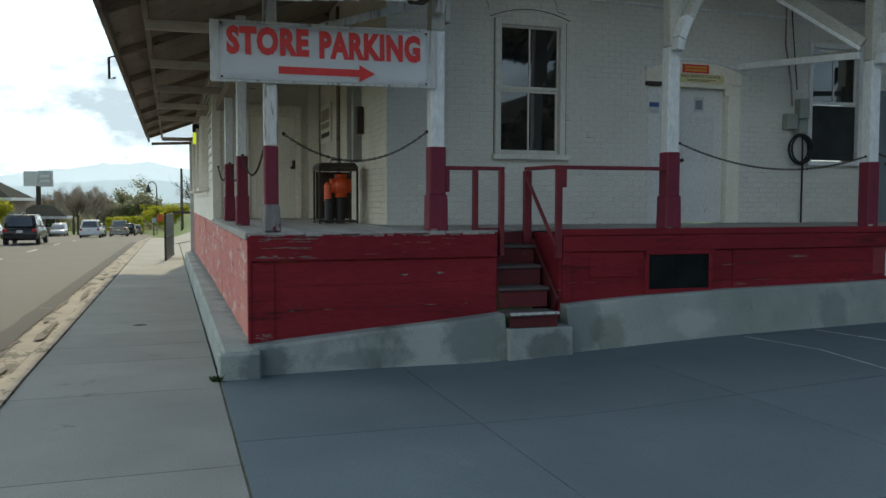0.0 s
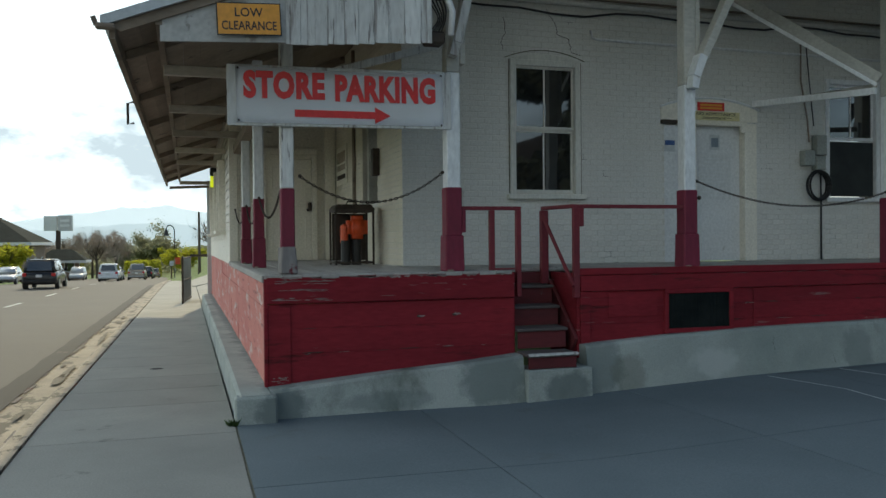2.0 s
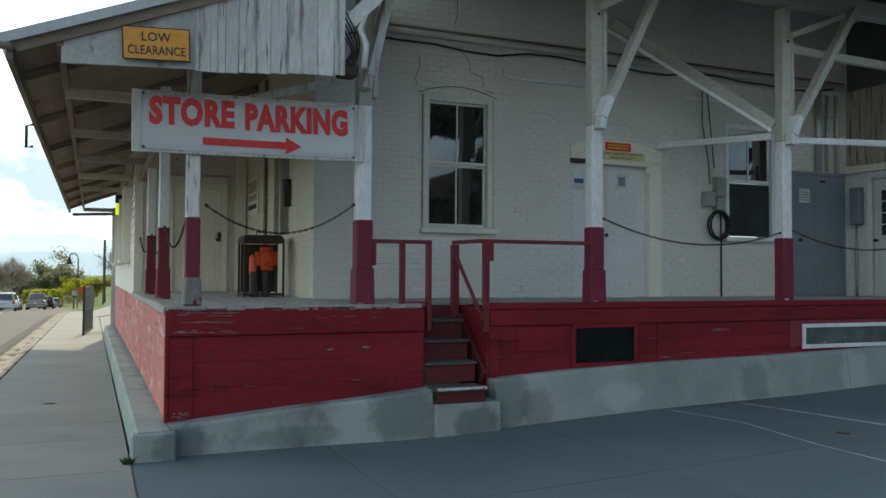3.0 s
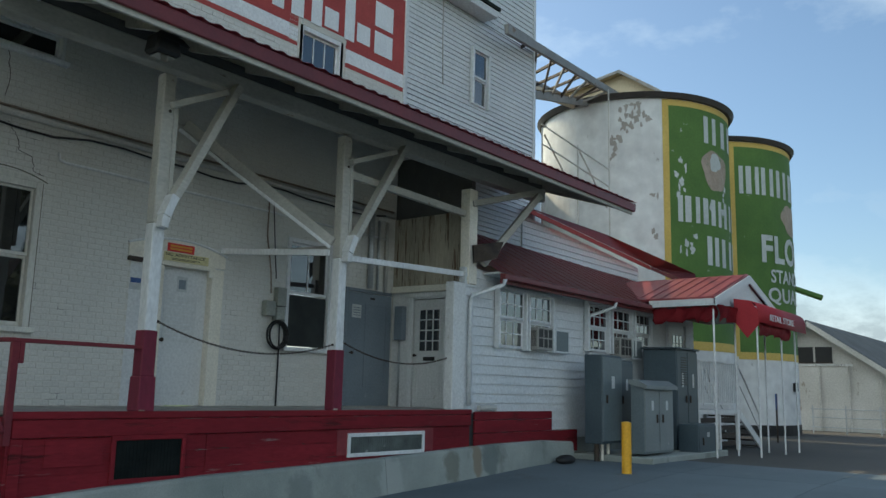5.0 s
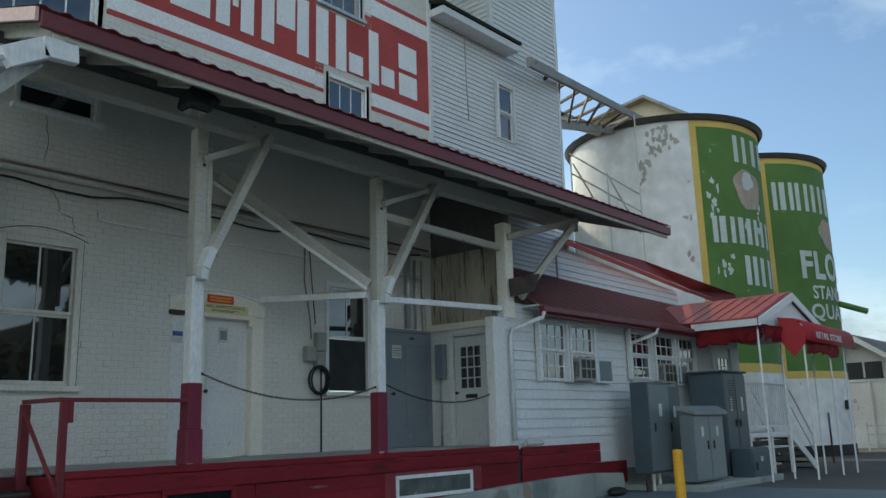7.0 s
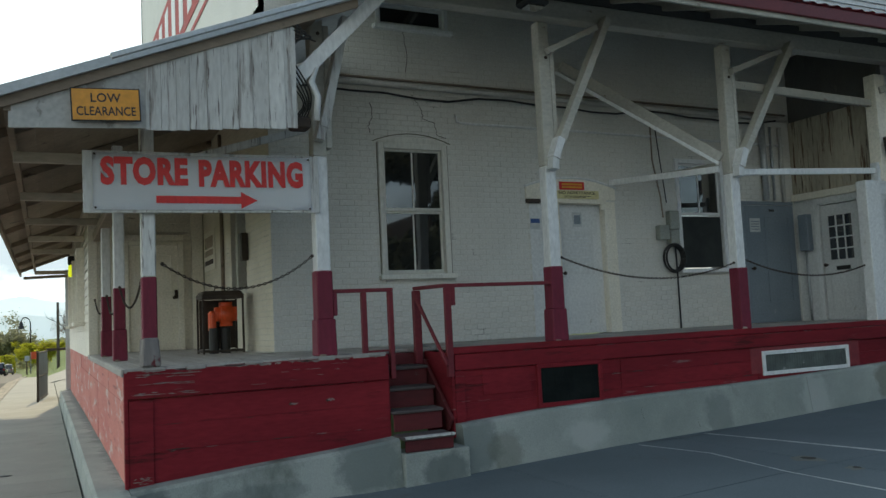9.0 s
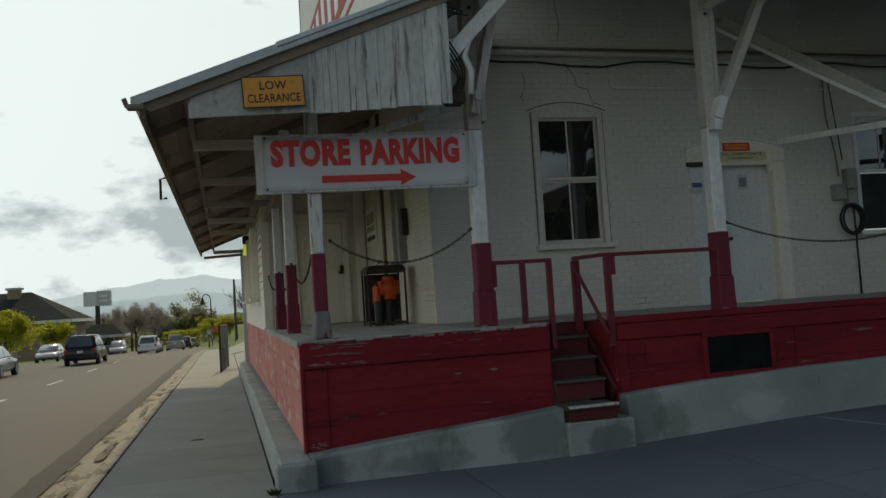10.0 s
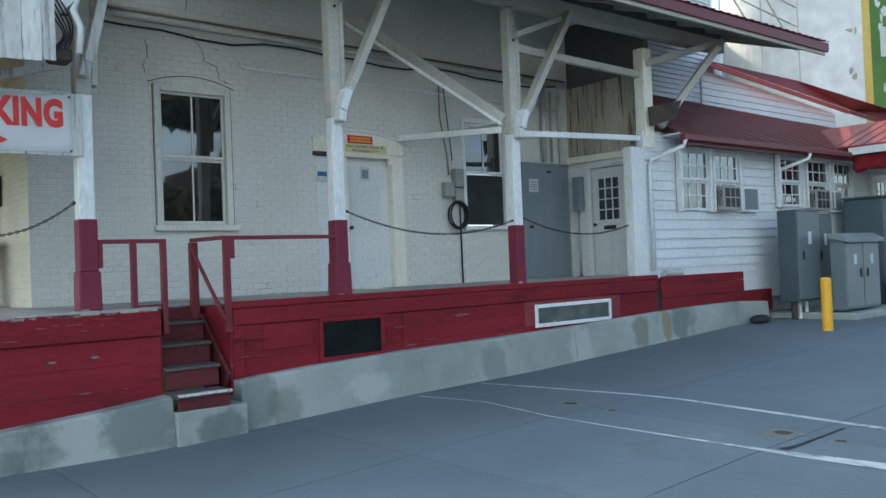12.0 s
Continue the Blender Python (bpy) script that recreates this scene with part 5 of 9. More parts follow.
part("board", B(6.47, 6.93, WALL_Y - 0.030, WALL_Y - 0.0195, 3.675, 3.80, 0.002), M_SIGNRED, sg)
part("strip", B(6.42, 7.20, WALL_Y - 0.027, WALL_Y - 0.0195, 3.535, 3.665, 0.002), surf("pale_yellow_paint", (0.60, 0.55, 0.28), (0.70, 0.64, 0.36), 0.7, 2, 20, 0.05), sg)
lettering("words", "NO ADMITTANCE", pose(6.45, WALL_Y - 0.0275, 3.605), 0.68, 0.045, 0.003, M_BLACK, sg)
for k in range(2):
    part("line_of_print", B(6.55, 6.55 + 0.5 - 0.1 * k, WALL_Y - 0.0285, WALL_Y - 0.0272, 3.572 - 0.018 * k, 3.58 - 0.018 * k), M_BLACK, sg)
for k in range(2):
    part("line_of_print", B(6.51, 6.89, WALL_Y - 0.0315, WALL_Y - 0.0302, 3.70 + 0.045 * k, 3.73 + 0.045 * k), M_YELLOWSIGN, sg)
nt_ = thing("door_notice", (6.88, WALL_Y + 0.09, 2.5), "white printed sheets taped to the white door", "paper notice", world=True)
part("sheet", B(6.76, 6.93, WALL_Y + 0.0945, WALL_Y + 0.0985, 3.11, 3.34), M_CURTAIN, nt_)
part("picture", B(6.785, 6.905, WALL_Y + 0.092, WALL_Y + 0.094, 3.15, 3.29), M_GREYBLUE, nt_)
part("sheet", B(6.56, 7.12, WALL_Y + 0.0945, WALL_Y + 0.0985, 2.36, 3.04), surf("faint_paper", (0.60, 0.61, 0.60), (0.66, 0.67, 0.66), 0.6, 3, 20, 0.02), nt_)
for k in range(12):
    part("line_of_print", B(6.60, 7.08 - 0.05 * (k % 3), WALL_Y + 0.0932, WALL_Y + 0.0942, 2.42 + 0.05 * k, 2.432 + 0.05 * k), M_SIDING, nt_)
ns = thing("wall_notice", (6.2, WALL_Y, 3.0), "small blue and white notice beside the white door", "sign", world=True)
part("plate", B(5.94, 6.11, WALL_Y + 0.021, WALL_Y + 0.029, 3.06, 3.23, 0.002), M_CURTAIN, ns)
part("band", B(5.945, 6.105, WALL_Y + 0.018, WALL_Y + 0.0205, 3.155, 3.222), M_BLUESIGN, ns)

# grey steel door and the half-glazed door in the return at the far end
panel_door("door_2", (10.27, WALL_Y - 0.02, DECK), 1.16, 2.06, material=M_GREYBLUE, panels=[(0.44, 1.02, 0.35, 1.86)], label="blue-grey steel door with a small notice", knob_side=-1)
part("steel_frame", B(10.20, 10.262, WALL_Y - 0.03, WALL_Y + 0.05, DECK, 3.56, 0.004), M_GREYBLUE, label="blue-grey steel door jamb", category="door frame", kind="structure")
part("steel_frame", B(10.262, 11.43, WALL_Y - 0.03, WALL_Y + 0.05, 3.50, 3.56, 0.004), M_GREYBLUE, label="blue-grey steel door head", category="door frame", kind="structure")
n2 = thing("door_notice", (10.45, WALL_Y - 0.03, 3.1), "white framed notice on the blue-grey door", "paper notice", world=True)
part("sheet", B(10.36, 10.60, WALL_Y - 0.028, WALL_Y - 0.024, 3.02, 3.26), M_CURTAIN, n2)
for k in range(4):
    part("line_of_print", B(10.39, 10.57, WALL_Y - 0.031, WALL_Y - 0.0285, 3.06 + 0.045 * k, 3.075 + 0.045 * k), M_GREYBLUE, n2)
part("small_grille", B(10.83, 10.95, WALL_Y - 0.034, WALL_Y - 0.028, 3.38, 3.42), M_BLACK, label="small dark vent slot in the steel door", category="vent")

END_X = 11.5
bm = bmesh.new()
box(bm, END_X, END_X + 0.12, 1.52, 2.03, DECK - 0.5, 3.60)
box(bm, END_X, END_X + 0.12, 0.12, 0.72, DECK - 0.5, 3.60)
box(bm, END_X, END_X + 0.12, 0.72, 1.52, 3.43, 3.60)
box(bm, END_X, END_X + 0.12, 0.72, 1.52, DECK - 0.5, DECK)
part("wall_end_porch", bm, M_DOORW, label="white painted timber wall with a half-glazed door", category="wall", kind="structure")
panel_door("door_3", (END_X + 0.03, 1.50, DECK), 0.77, 1.98, rz=-90, panels=[(0.10, 0.36, 0.16, 0.78), (0.41, 0.67, 0.16, 0.78)], glass=(0.14, 0.63, 1.02, 1.80, 3, 4), material=M_DOORW, label="pale half-glazed door with a letter slot", knob_side=-1)
part("letter_slot", B(END_X - 0.002, END_X + 0.028, 0.98, 1.24, 2.28, 2.35, 0.004), M_BLACK, label="black letter slot in the pale door", category="letter slot")
for y0, y1, z0, z1 in ((1.505, 1.60, DECK, 3.46), (0.63, 0.725, DECK, 3.46), (0.63, 1.60, 3.462, 3.55)):
    part("door_casing", B(END_X - 0.028, END_X - 0.002, y0, y1, z0, z1, 0.005), M_WPAINT, label="white casing of the half-glazed door", category="door frame", kind="structure")
bm = bmesh.new()
for i in range(13):
    y = 0.28 + i * 0.134
    box(bm, END_X - 0.02 - 0.004 * (i % 2), END_X + 0.02, y, y + 0.130, 3.66, 5.0 + 0.0 * i, 0.003)
part("board_wall", bm, surf("rust_streaked_boards", (0.33, 0.30, 0.23), (0.46, 0.42, 0.33), 0.8, 1.4, 22, 0.5, stretch=(1, 1, 0.3), wear=((0.12, 0.07, 0.04), 0.46, 4.0, (2, 4, 0.22)), wear2=((0.05, 0.035, 0.025), 0.36, 6.0, (2, 5, 0.15))), label="rust-streaked vertical boards above the end door", category="wall", kind="structure")
part("ledger", bar(bmesh.new(), (END_X - 0.05, 2.0, 3.62), (END_X - 0.05, 0.2, 3.60), 0.09, 0.12), M_TRIM, label="cream ledger over the end door", category="trim", kind="structure")
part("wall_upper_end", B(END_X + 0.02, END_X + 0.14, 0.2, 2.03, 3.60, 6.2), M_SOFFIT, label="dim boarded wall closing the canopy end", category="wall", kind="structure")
part("end_column", B(END_X - 0.22, END_X + 0.02, 0.05, 0.26, 3.622, 5.35, 0.01), M_TRIM, label="cream timber column at the dock end", category="column", kind="structure")
part("end_column", B(END_X - 0.64, END_X - 0.30, 0.05, 0.24, DECK - 0.001, 3.62, 0.012), M_DOORW, label="white boxed column at the house corner", category="column", kind="structure")
part("dark_flap", poly(bmesh.new(), [(END_X - 0.24, -0.02, 4.30), (END_X + 0.30, -0.30, 4.42), (END_X + 0.10, -0.30, 4.08), (END_X - 0.20, -0.02, 3.98)], (0, -0.03, 0)), M_IRON, label="dark rusty loose sheet metal hanging at the corner", category="flashing")

# ---------------------------------------------------------------- posts of the dock
def post(name, x, y, top, label, rotten=False, tall=True, plain=False):
    t = thing(name, (x, y, DECK), label, "post", "posts along the dock")
    h = top - DECK
    w, wl, wb = (0.08, 0.092, 0.112) if tall else (0.066, 0.070, 0.088)
    if rotten:
        w, wl, wb = 0.068, 0.072, 0.104
        bm = B(-wb, wb, -wb, wb, 0, 0.29, 0.02)
        for v in bm.verts:
            v.co += Vector((noise.noise(v.co * 9), noise.noise(v.co * 9 + Vector((5, 0, 0))), 0)) * 0.03
            if v.co.z > 0.2:
                v.co.x *= 0.8
        part("base", bm, M_ROT, t, "split grey rotten base")
        part("lower_shaft", B(-wl, wl, -wl, wl, 0.27, 0.90, 0.012), M_MAROON, t)
    elif plain:
        part("lower_shaft", B(-wl, wl, -wl, wl, 0, 0.86, 0.012), M_MAROON, t)
        part("shim", B(-wl + 0.01, -0.01, -wl - 0.014, -wl + 0.012, -0.004, 0.03, 0.004), M_TIE, t, "bare wooden shim")
    else:
        part("base", B(-wb, wb, -wb, wb, 0, 0.40, 0.012, taper=0.006), M_MAROON, t)
        part("lower_shaft", B(-wl, wl, -wl, wl, 0.395, 0.93, 0.012), M_MAROON, t)
        part("shim", B(-wb + 0.02, -0.02, -wb - 0.014, -wb + 0.012, -0.004, 0.02, 0.004), M_RAW, t)
    low = 0.85 if plain else 0.90
    if tall and not rotten:
        part("shaft", B(-w, w, -w, w, low, 2.20, 0.012), M_WPAINT, t)
        part("upper_shaft", B(-w, w, -w, w, 2.2005, h, 0.012), M_BEAM, t, "weathered cream upper shaft")
    else:
        part("shaft", B(-w, w, -w, w, low, h, 0.012), M_WPEEL if rotten else M_WPAINT, t)
    return t


post("dock_post", 0.21, 0.10, 4.45, "peeling white and maroon corner post with a rotten base", rotten=True)
post("dock_post", 0.12, 2.67, 4.20, "slim white post with a maroon base", tall=False)
post("dock_post", 0.12, 5.20, 4.20, "slim white post with a maroon base", tall=False)


def tall_post(x, label, steep=False, reach=0.95, plain=False):
    t = post("dock_post", x, 0.10, 5.50, label, plain=plain)
    part("plank", B(0.083, 0.15, -0.075, 0.075, 2.30, 3.70, 0.008), M_BEAM, t)
    if steep:
        part("brace", bar(bmesh.new(), (0.02, -0.15, 2.50), (0.32, -0.15, 3.78), 0.10, 0.15, up=(0, 1, 0)), M_WPEEL, t)
        part("brace_foot", bar(bmesh.new(), (-0.03, -0.15, 2.36), (0.03, -0.15, 2.60), 0.10, 0.13, up=(0, 1, 0)), M_WPEEL, t, "peeling foot of the brace")
    else:
        part("brace", bar(bmesh.new(), (0.06, -0.15, 2.40), (reach, -0.15, 4.18), 0.10, 0.15, up=(0, 1, 0)), M_BEAM, t)
        part("brace_foot", bar(bmesh.new(), (-0.01, -0.15, 2.14), (0.02, -0.15, 2.36), 0.10, 0.13, up=(0, 1, 0)), M_WPAINT, t, "scalloped foot of the brace")
        part("brace_knuckle", bar(bmesh.new(), (0.0, -0.152, 2.28), (0.10, -0.152, 2.54), 0.105, 0.17, up=(0, 1, 0)), M_WPAINT, t, "chamfered knuckle of the brace")
        part("strut", bar(bmesh.new(), (0.0, -0.15, 3.66), (reach * 0.82, -0.15, 4.05), 0.08, 0.10, up=(0, 1, 0)), M_BEAM, t)
    for z in (2.42, 3.60):
        bm = bmesh.new()
        rod(bm, (0.02, -0.088, z), (0.02, -0.07, z), 0.022, 8)
        part("bolt", bm, M_IRON, t)
    return t


tall_post(2.03, "peeling white timber post with a maroon base", True)
tall_post(5.04, "white timber post with a maroon base and a raking brace")
tall_post(8.13, "white timber post with a plain maroon foot and a raking brace", reach=1.20, plain=True)

ck = random.Random(8)
for pts in ([(4.05, 5.0), (4.12, 4.9), (4.20, 4.78), (4.22, 4.66), (4.40, 4.60), (4.43, 4.42), (4.60, 4.38)], [(3.40, 4.85), (3.44, 4.66), (3.36, 4.50), (3.41, 4.38)], [(3.95, 6.0), (4.0, 5.6), (3.97, 5.25)]):
    fine = [(x0 + (x1 - x0) * k / 5 + ck.uniform(-0.014, 0.014), z0 + (z1 - z0) * k / 5) for (x0, z0), (x1, z1) in zip(pts, pts[1:]) for k in range(5)]
    part("wall_crack", pipe(bmesh.new(), [(x, WALL_Y + 0.001, z) for x, z in fine], 0.0042, 4), M_IRON, wall_front, "dark hairline crack")
part("tie_beam", bar(bmesh.new(), (8.13, 0.10, 3.66), (11.36, 0.16, 3.80), 0.06, 0.09), M_WPAINT, label="white horizontal tie from the post to the end wall", category="beam", kind="structure")
part("tie_beam", bar(bmesh.new(), (7.99, 0.20, 3.76), (8.36, 1.98, 3.92), 0.07, 0.10), M_BEAM, label="white tie from the post back to the brick wall", category="beam", kind="structure")
part("tie_beam", bar(bmesh.new(), (7.93, 0.12, 3.70), (7.42, 1.98, 3.80), 0.05, 0.09), M_WPAINT, label="thin white tie from the post back to the brick wall", category="beam", kind="structure")
part("knee_brace", bar(bmesh.new(), (8.02, 0.16, 3.86), (6.60, 1.95, 5.62), 0.09, 0.16), M_BEAM, label="long grey-white diagonal brace to the wall", category="beam", kind="structure")
part("knee_brace", bar(bmesh.new(), (7.94, 0.12, 3.78), (6.45, 1.90, 5.50), 0.04, 0.05), M_WPAINT, label="thin white diagonal strip beside the brace", category="beam", kind="structure")
part("knee_brace", bar(bmesh.new(), (8.10, 0.10, 4.95), (11.36, 0.18, 4.90), 0.08, 0.12), M_BEAM, label="grey-white raking timber under the canopy", category="beam", kind="structure")
part("knee_brace", bar(bmesh.new(), (1.60, -0.42, 4.28), (2.78, -0.42, 5.52), 0.12, 0.15), M_WPAINT, label="thick peeling diagonal brace at the roof junction", category="beam", kind="structure")
part("knee_brace", bar(bmesh.new(), (0.55, 0.2, 3.55), (2.00, 0.16, 3.98), 0.06, 0.08), M_WPEEL, label="thin peeling brace behind the banner", category="beam", kind="structure")
part("knee_brace", bar(bmesh.new(), (11.36, 0.06, 5.08), (12.95, -0.46, 5.56), 0.09, 0.11), M_BEAM, label="grey-white outrigger at the canopy end", category="beam", kind="structure")
part("knee_brace", bar(bmesh.new(), (11.60, -0.02, 4.00), (12.75, -0.50, 5.44), 0.10, 0.12), M_BEAM, label="grey-white raking strut at the canopy end", category="beam", kind="structure")

# ---------------------------------------------------------------- the tall front canopy
def canopy_z(y):
    return 5.62 + (y + 1.2) * 0.335


front_beam = part("front_beam", B(2.30, 13.75, 0.0, 0.20, 5.56, 5.80, 0.012), M_BEAM, label="long grey-white timber beam on the posts", category="beam", kind="structure")
part("front_beam", B(2.30, 13.70, 0.03, 0.17, 5.805, 5.95, 0.01), M_SOFFIT, label="weathered plate on the long beam", category="beam", kind="structure")
can = thing("canopy", (9, 0.4, 5.6), "tall plank canopy with a red metal edge over the dock", "canopy", kind="structure", world=True)
for i in range(15):
    x = 2.62 + i * 0.88
    bm = bmesh.new()
    poly(bm, [(x, -1.10, canopy_z(-1.10) - 0.15), (x, 2.0, canopy_z(2.0) - 0.17), (x, 2.0, canopy_z(2.0)), (x, -1.10, canopy_z(-1.10))], (0.06, 0, 0))
    part("rafter", bm, M_BEAM, can)
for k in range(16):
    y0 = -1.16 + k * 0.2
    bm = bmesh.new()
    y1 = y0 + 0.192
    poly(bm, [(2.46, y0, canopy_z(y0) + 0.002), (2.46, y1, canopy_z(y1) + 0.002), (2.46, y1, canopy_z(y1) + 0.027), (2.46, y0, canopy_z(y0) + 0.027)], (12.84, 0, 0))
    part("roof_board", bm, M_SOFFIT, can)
part("eave_board", B(2.60, 15.25, -1.20, -1.162, 5.44, 5.52, 0.006), M_BEAM, can, "cream board under the red edge")
part("fascia", B(2.46, 15.30, -1.245, -1.20, 5.50, 5.675, 0.012), M_DARKRED, can, "dark red metal edge")
bm = bmesh.new()
xs = [2.44 + i * 0.046 for i in range(281)]
lower = [[], []]
for i, x in enumerate(xs):
    d = 0.022 if i % 5 in (0, 1) else 0.0
    lower[0].append(bm.verts.new((x, -1.27, canopy_z(-1.27) + 0.088 + d)))
    lower[1].append(bm.verts.new((x, 2.01, canopy_z(2.01) + 0.088 + d)))
for i in range(280):
    bm.faces.new((lower[0][i], lower[0][i + 1], lower[1][i + 1], lower[1][i]))
bmesh.ops.solidify(bm, geom=bm.faces, thickness=0.012)
part("roof_sheet", bm, M_REDMETAL, can, "ribbed red metal sheet")
part("end_trim", poly(bmesh.new(), [(2.44, -1.24, 5.545), (2.44, 2.0, canopy_z(2.0) - 0.06), (2.44, 2.0, canopy_z(2.0) + 0.09), (2.44, -1.24, 5.685)], (-0.035, 0, 0)), surf("pale_pink_flashing", (0.48, 0.30, 0.26), (0.58, 0.38, 0.33), 0.6, 1, 20, 0.1), can, "faded pink rake flashing")
part("fascia", poly(bmesh.new(), [(15.30, -1.235, 5.54), (15.30, 2.0, canopy_z(2.0) - 0.06), (15.30, 2.0, canopy_z(2.0) + 0.09), (15.30, -1.235, 5.68)], (0.035, 0, 0)), M_DARKRED, can)
# beams under the canopy to the wall
fl = thing("flood_lamp", (4.40, -0.75, 5.4), "black boxy flood lamp under the canopy edge", "lamp", world=True)
bm = B(4.24, 4.57, -0.90, -0.64, 5.33, 5.57, 0.03)
for v in bm.verts:
    if v.co.z > 5.45:
        v.co.x = 4.40 + (v.co.x - 4.40) * 0.80
part("housing", bm, M_BLACK, fl)
part("hood", poly(bmesh.new(), [(4.25, -0.905, 5.54), (4.56, -0.905, 5.54), (4.60, -0.99, 5.44), (4.21, -0.99, 5.44)], (0, 0.0, -0.012)), M_BLACK, fl, "black sheet hood")
part("lens", B(4.29, 4.52, -0.86, -0.68, 5.314, 5.327, 0.0), M_WIN, fl)
part("bracket", B(4.38, 4.48, -0.80, -0.70, 5.60, 5.75, 0.005), M_BLACK, fl)

# conduits and wires on the wall under the canopy
def run(name, pts, r, material, label, category="conduit"):
    return part(name, pipe(bmesh.new(), pts, r), material, label=label, category=category, smooth=True)


run("conduit", [(2.2, WALL_Y - 0.05, 5.12), (5.0, WALL_Y - 0.05, 5.10), (8.4, WALL_Y - 0.05, 5.07), (11.4, WALL_Y - 0.05, 5.05)], 0.045, M_PIPEGREY, "fat grey conduit running along the brick wall")
run("conduit", [(2.2, WALL_Y - 0.03, 5.20), (6.0, WALL_Y - 0.03, 5.18), (11.4, WALL_Y - 0.03, 5.14)], 0.018, M_RAW, "thin rusty pipe above the conduit")
run("cable", [(2.1 + 0.5 * i, WALL_Y - 0.09, 4.98 + 0.04 * math.sin(i * 1.1) - 0.02 * (i % 3)) for i in range(19)], 0.016, M_BLACK, "black cable strung along the brick wall", "cable")
run("conduit", [(4.72, WALL_Y - 0.03, 4.74), (4.74, WALL_Y - 0.03, 4.64), (4.84, WALL_Y - 0.03, 4.62), (8.2, WALL_Y - 0.03, 4.60), (11.3, WALL_Y - 0.03, 4.58)], 0.02, M_WPAINT, "painted thin pipe along the brick wall")
run("conduit", [(8.30, WALL_Y - 0.04, 5.0), (8.30, WALL_Y - 0.04, 4.2), (8.42, WALL_Y - 0.04, 3.6), (8.45, WALL_Y - 0.04, 3.25)], 0.013, M_RAW, "dark conduit dropping to the switch boxes")
run("cable", [(8.36, WALL_Y - 0.06, 4.95), (8.44, WALL_Y - 0.06, 4.2), (8.52, WALL_Y - 0.06, 3.5)], 0.009, M_BLACK, "black cable dropping to the switch boxes", "cable")
run("conduit", [(8.66, WALL_Y - 0.04, 2.90), (8.67, WALL_Y - 0.04, 2.4), (8.67, WALL_Y - 0.04, DECK)], 0.014, M_BLACK, "black pipe from the coil down to the deck")
run("downpipe", [(10.75, WALL_Y - 0.08, 5.0), (10.75, WALL_Y - 0.08, 3.58)], 0.055, M_GALV, "galvanised pipe above the steel door", "pipe")
run("conduit", [(10.98, WALL_Y - 0.05, 4.9), (10.98, WALL_Y - 0.05, 3.58)], 0.025, M_GALV, "thin galvanised pipe above the steel door")
run("conduit", [(11.2, WALL_Y - 0.06, 4.9), (11.2, WALL_Y - 0.06, 3.55)], 0.035, M_PIPEGREY, "grey pipe in the corner")
for x0, x1, z0, z1 in ((8.30, 8.50, 2.88, 3.12), (8.53, 8.72, 3.05, 3.36), (8.52, 8.70, 2.82, 3.03)):
    t = thing("switch_box", (x0, WALL_Y, z0), "grey painted electrical box on the brick wall", "electrical box", "switch boxes on the wall", world=True)
    part("box", B(x0, x1, WALL_Y - 0.12, WALL_Y - 0.002, z0, z1, 0.008), M_BOXGREY, t)
    part("lid", B(x0 + 0.01, x1 - 0.01, WALL_Y - 0.128, WALL_Y - 0.121, z0 + 0.01, z1 - 0.01, 0.003), M_BOXGREY, t)
bm = bmesh.new()
for k in range(5):
    r = 0.185 + 0.012 * (k % 3)
    pts = [(8.58 + r * math.cos(a) + 0.004 * k, WALL_Y - 0.05 - 0.018 * k, 2.58 + r * 1.12 * math.sin(a)) for a in [2 * math.pi * i / 32 for i in range(33)]]
    pipe(bm, pts, 0.015, 6)
part("hose_coil", bm, M_RUBBER, label="black hose coiled on a hook beside the window", category="hose", smooth=True)
bt = thing("junction_box", (11.46, 1.75, 2.9), "dark grey meter box in the corner", "electrical box", world=True)
part("box", B(11.36, 11.49, 1.66, 1.86, 2.66, 3.30, 0.01), M_GREYBLUE, bt)
run("conduit", [(11.46, 1.80, 2.66), (11.46, 1.80, DECK)], 0.02, M_GALV, "thin conduit down the corner")


def chain(p, q, drop, label):
    """Linked chain between two hooks: alternate flat and upright links."""
    pts = sag(p, q, drop, int((Vector(q) - Vector(p)).length * 95))
    bm = bmesh.new()
    acc, k = 0.0, 0
    for a, b in zip(pts, pts[1:]):
        acc += (b - a).length
        if acc >= 0.030:
            acc = 0.0
            d = (b - a).normalized()
            u = d.cross(Vector((0, 0, 1))).normalized()
            w = d.cross(u)
            s = u if k % 2 else w
            loop = [a + d * 0.022 * math.cos(t) + s * 0.011 * math.sin(t) for t in [2 * math.pi * j / 6 for j in range(7)]]
            pipe(bm, loop, 0.0058, 4)
            k += 1
    bmesh.ops.create_uvsphere(bm, u_segments=8, v_segments=6, radius=0.02, matrix=pose(*p))
    bmesh.ops.create_uvsphere(bm, u_segments=8, v_segments=6, radius=0.02, matrix=pose(*q))
    return part("chain", bm, M_IRON, label=label, category="chain", group="chains between the posts")


chain((0.34, 0.05, 2.46), (1.90, 0.02, 2.52), 0.30, "dark iron chain sagging between two posts")
chain((5.15, 0.06, 2.47), (8.02, 0.06, 2.36), 0.24, "dark iron chain sagging between two posts")
chain((8.24, 0.10, 2.42), (11.35, 0.20, 2.45), 0.28, "dark iron chain sagging to the end wall")
chain((0.18, 0.18, 2.46), (0.12, 2.58, 2.36), 0.34, "dark iron chain sagging along the street side")
chain((0.12, 2.76, 2.34), (0.12, 5.10, 2.36), 0.30, "dark iron chain sagging along the street side")
chain((0.12, 5.30, 2.34), (0.05, 7.12, 2.38), 0.25, "dark iron chain sagging to the porch wall")

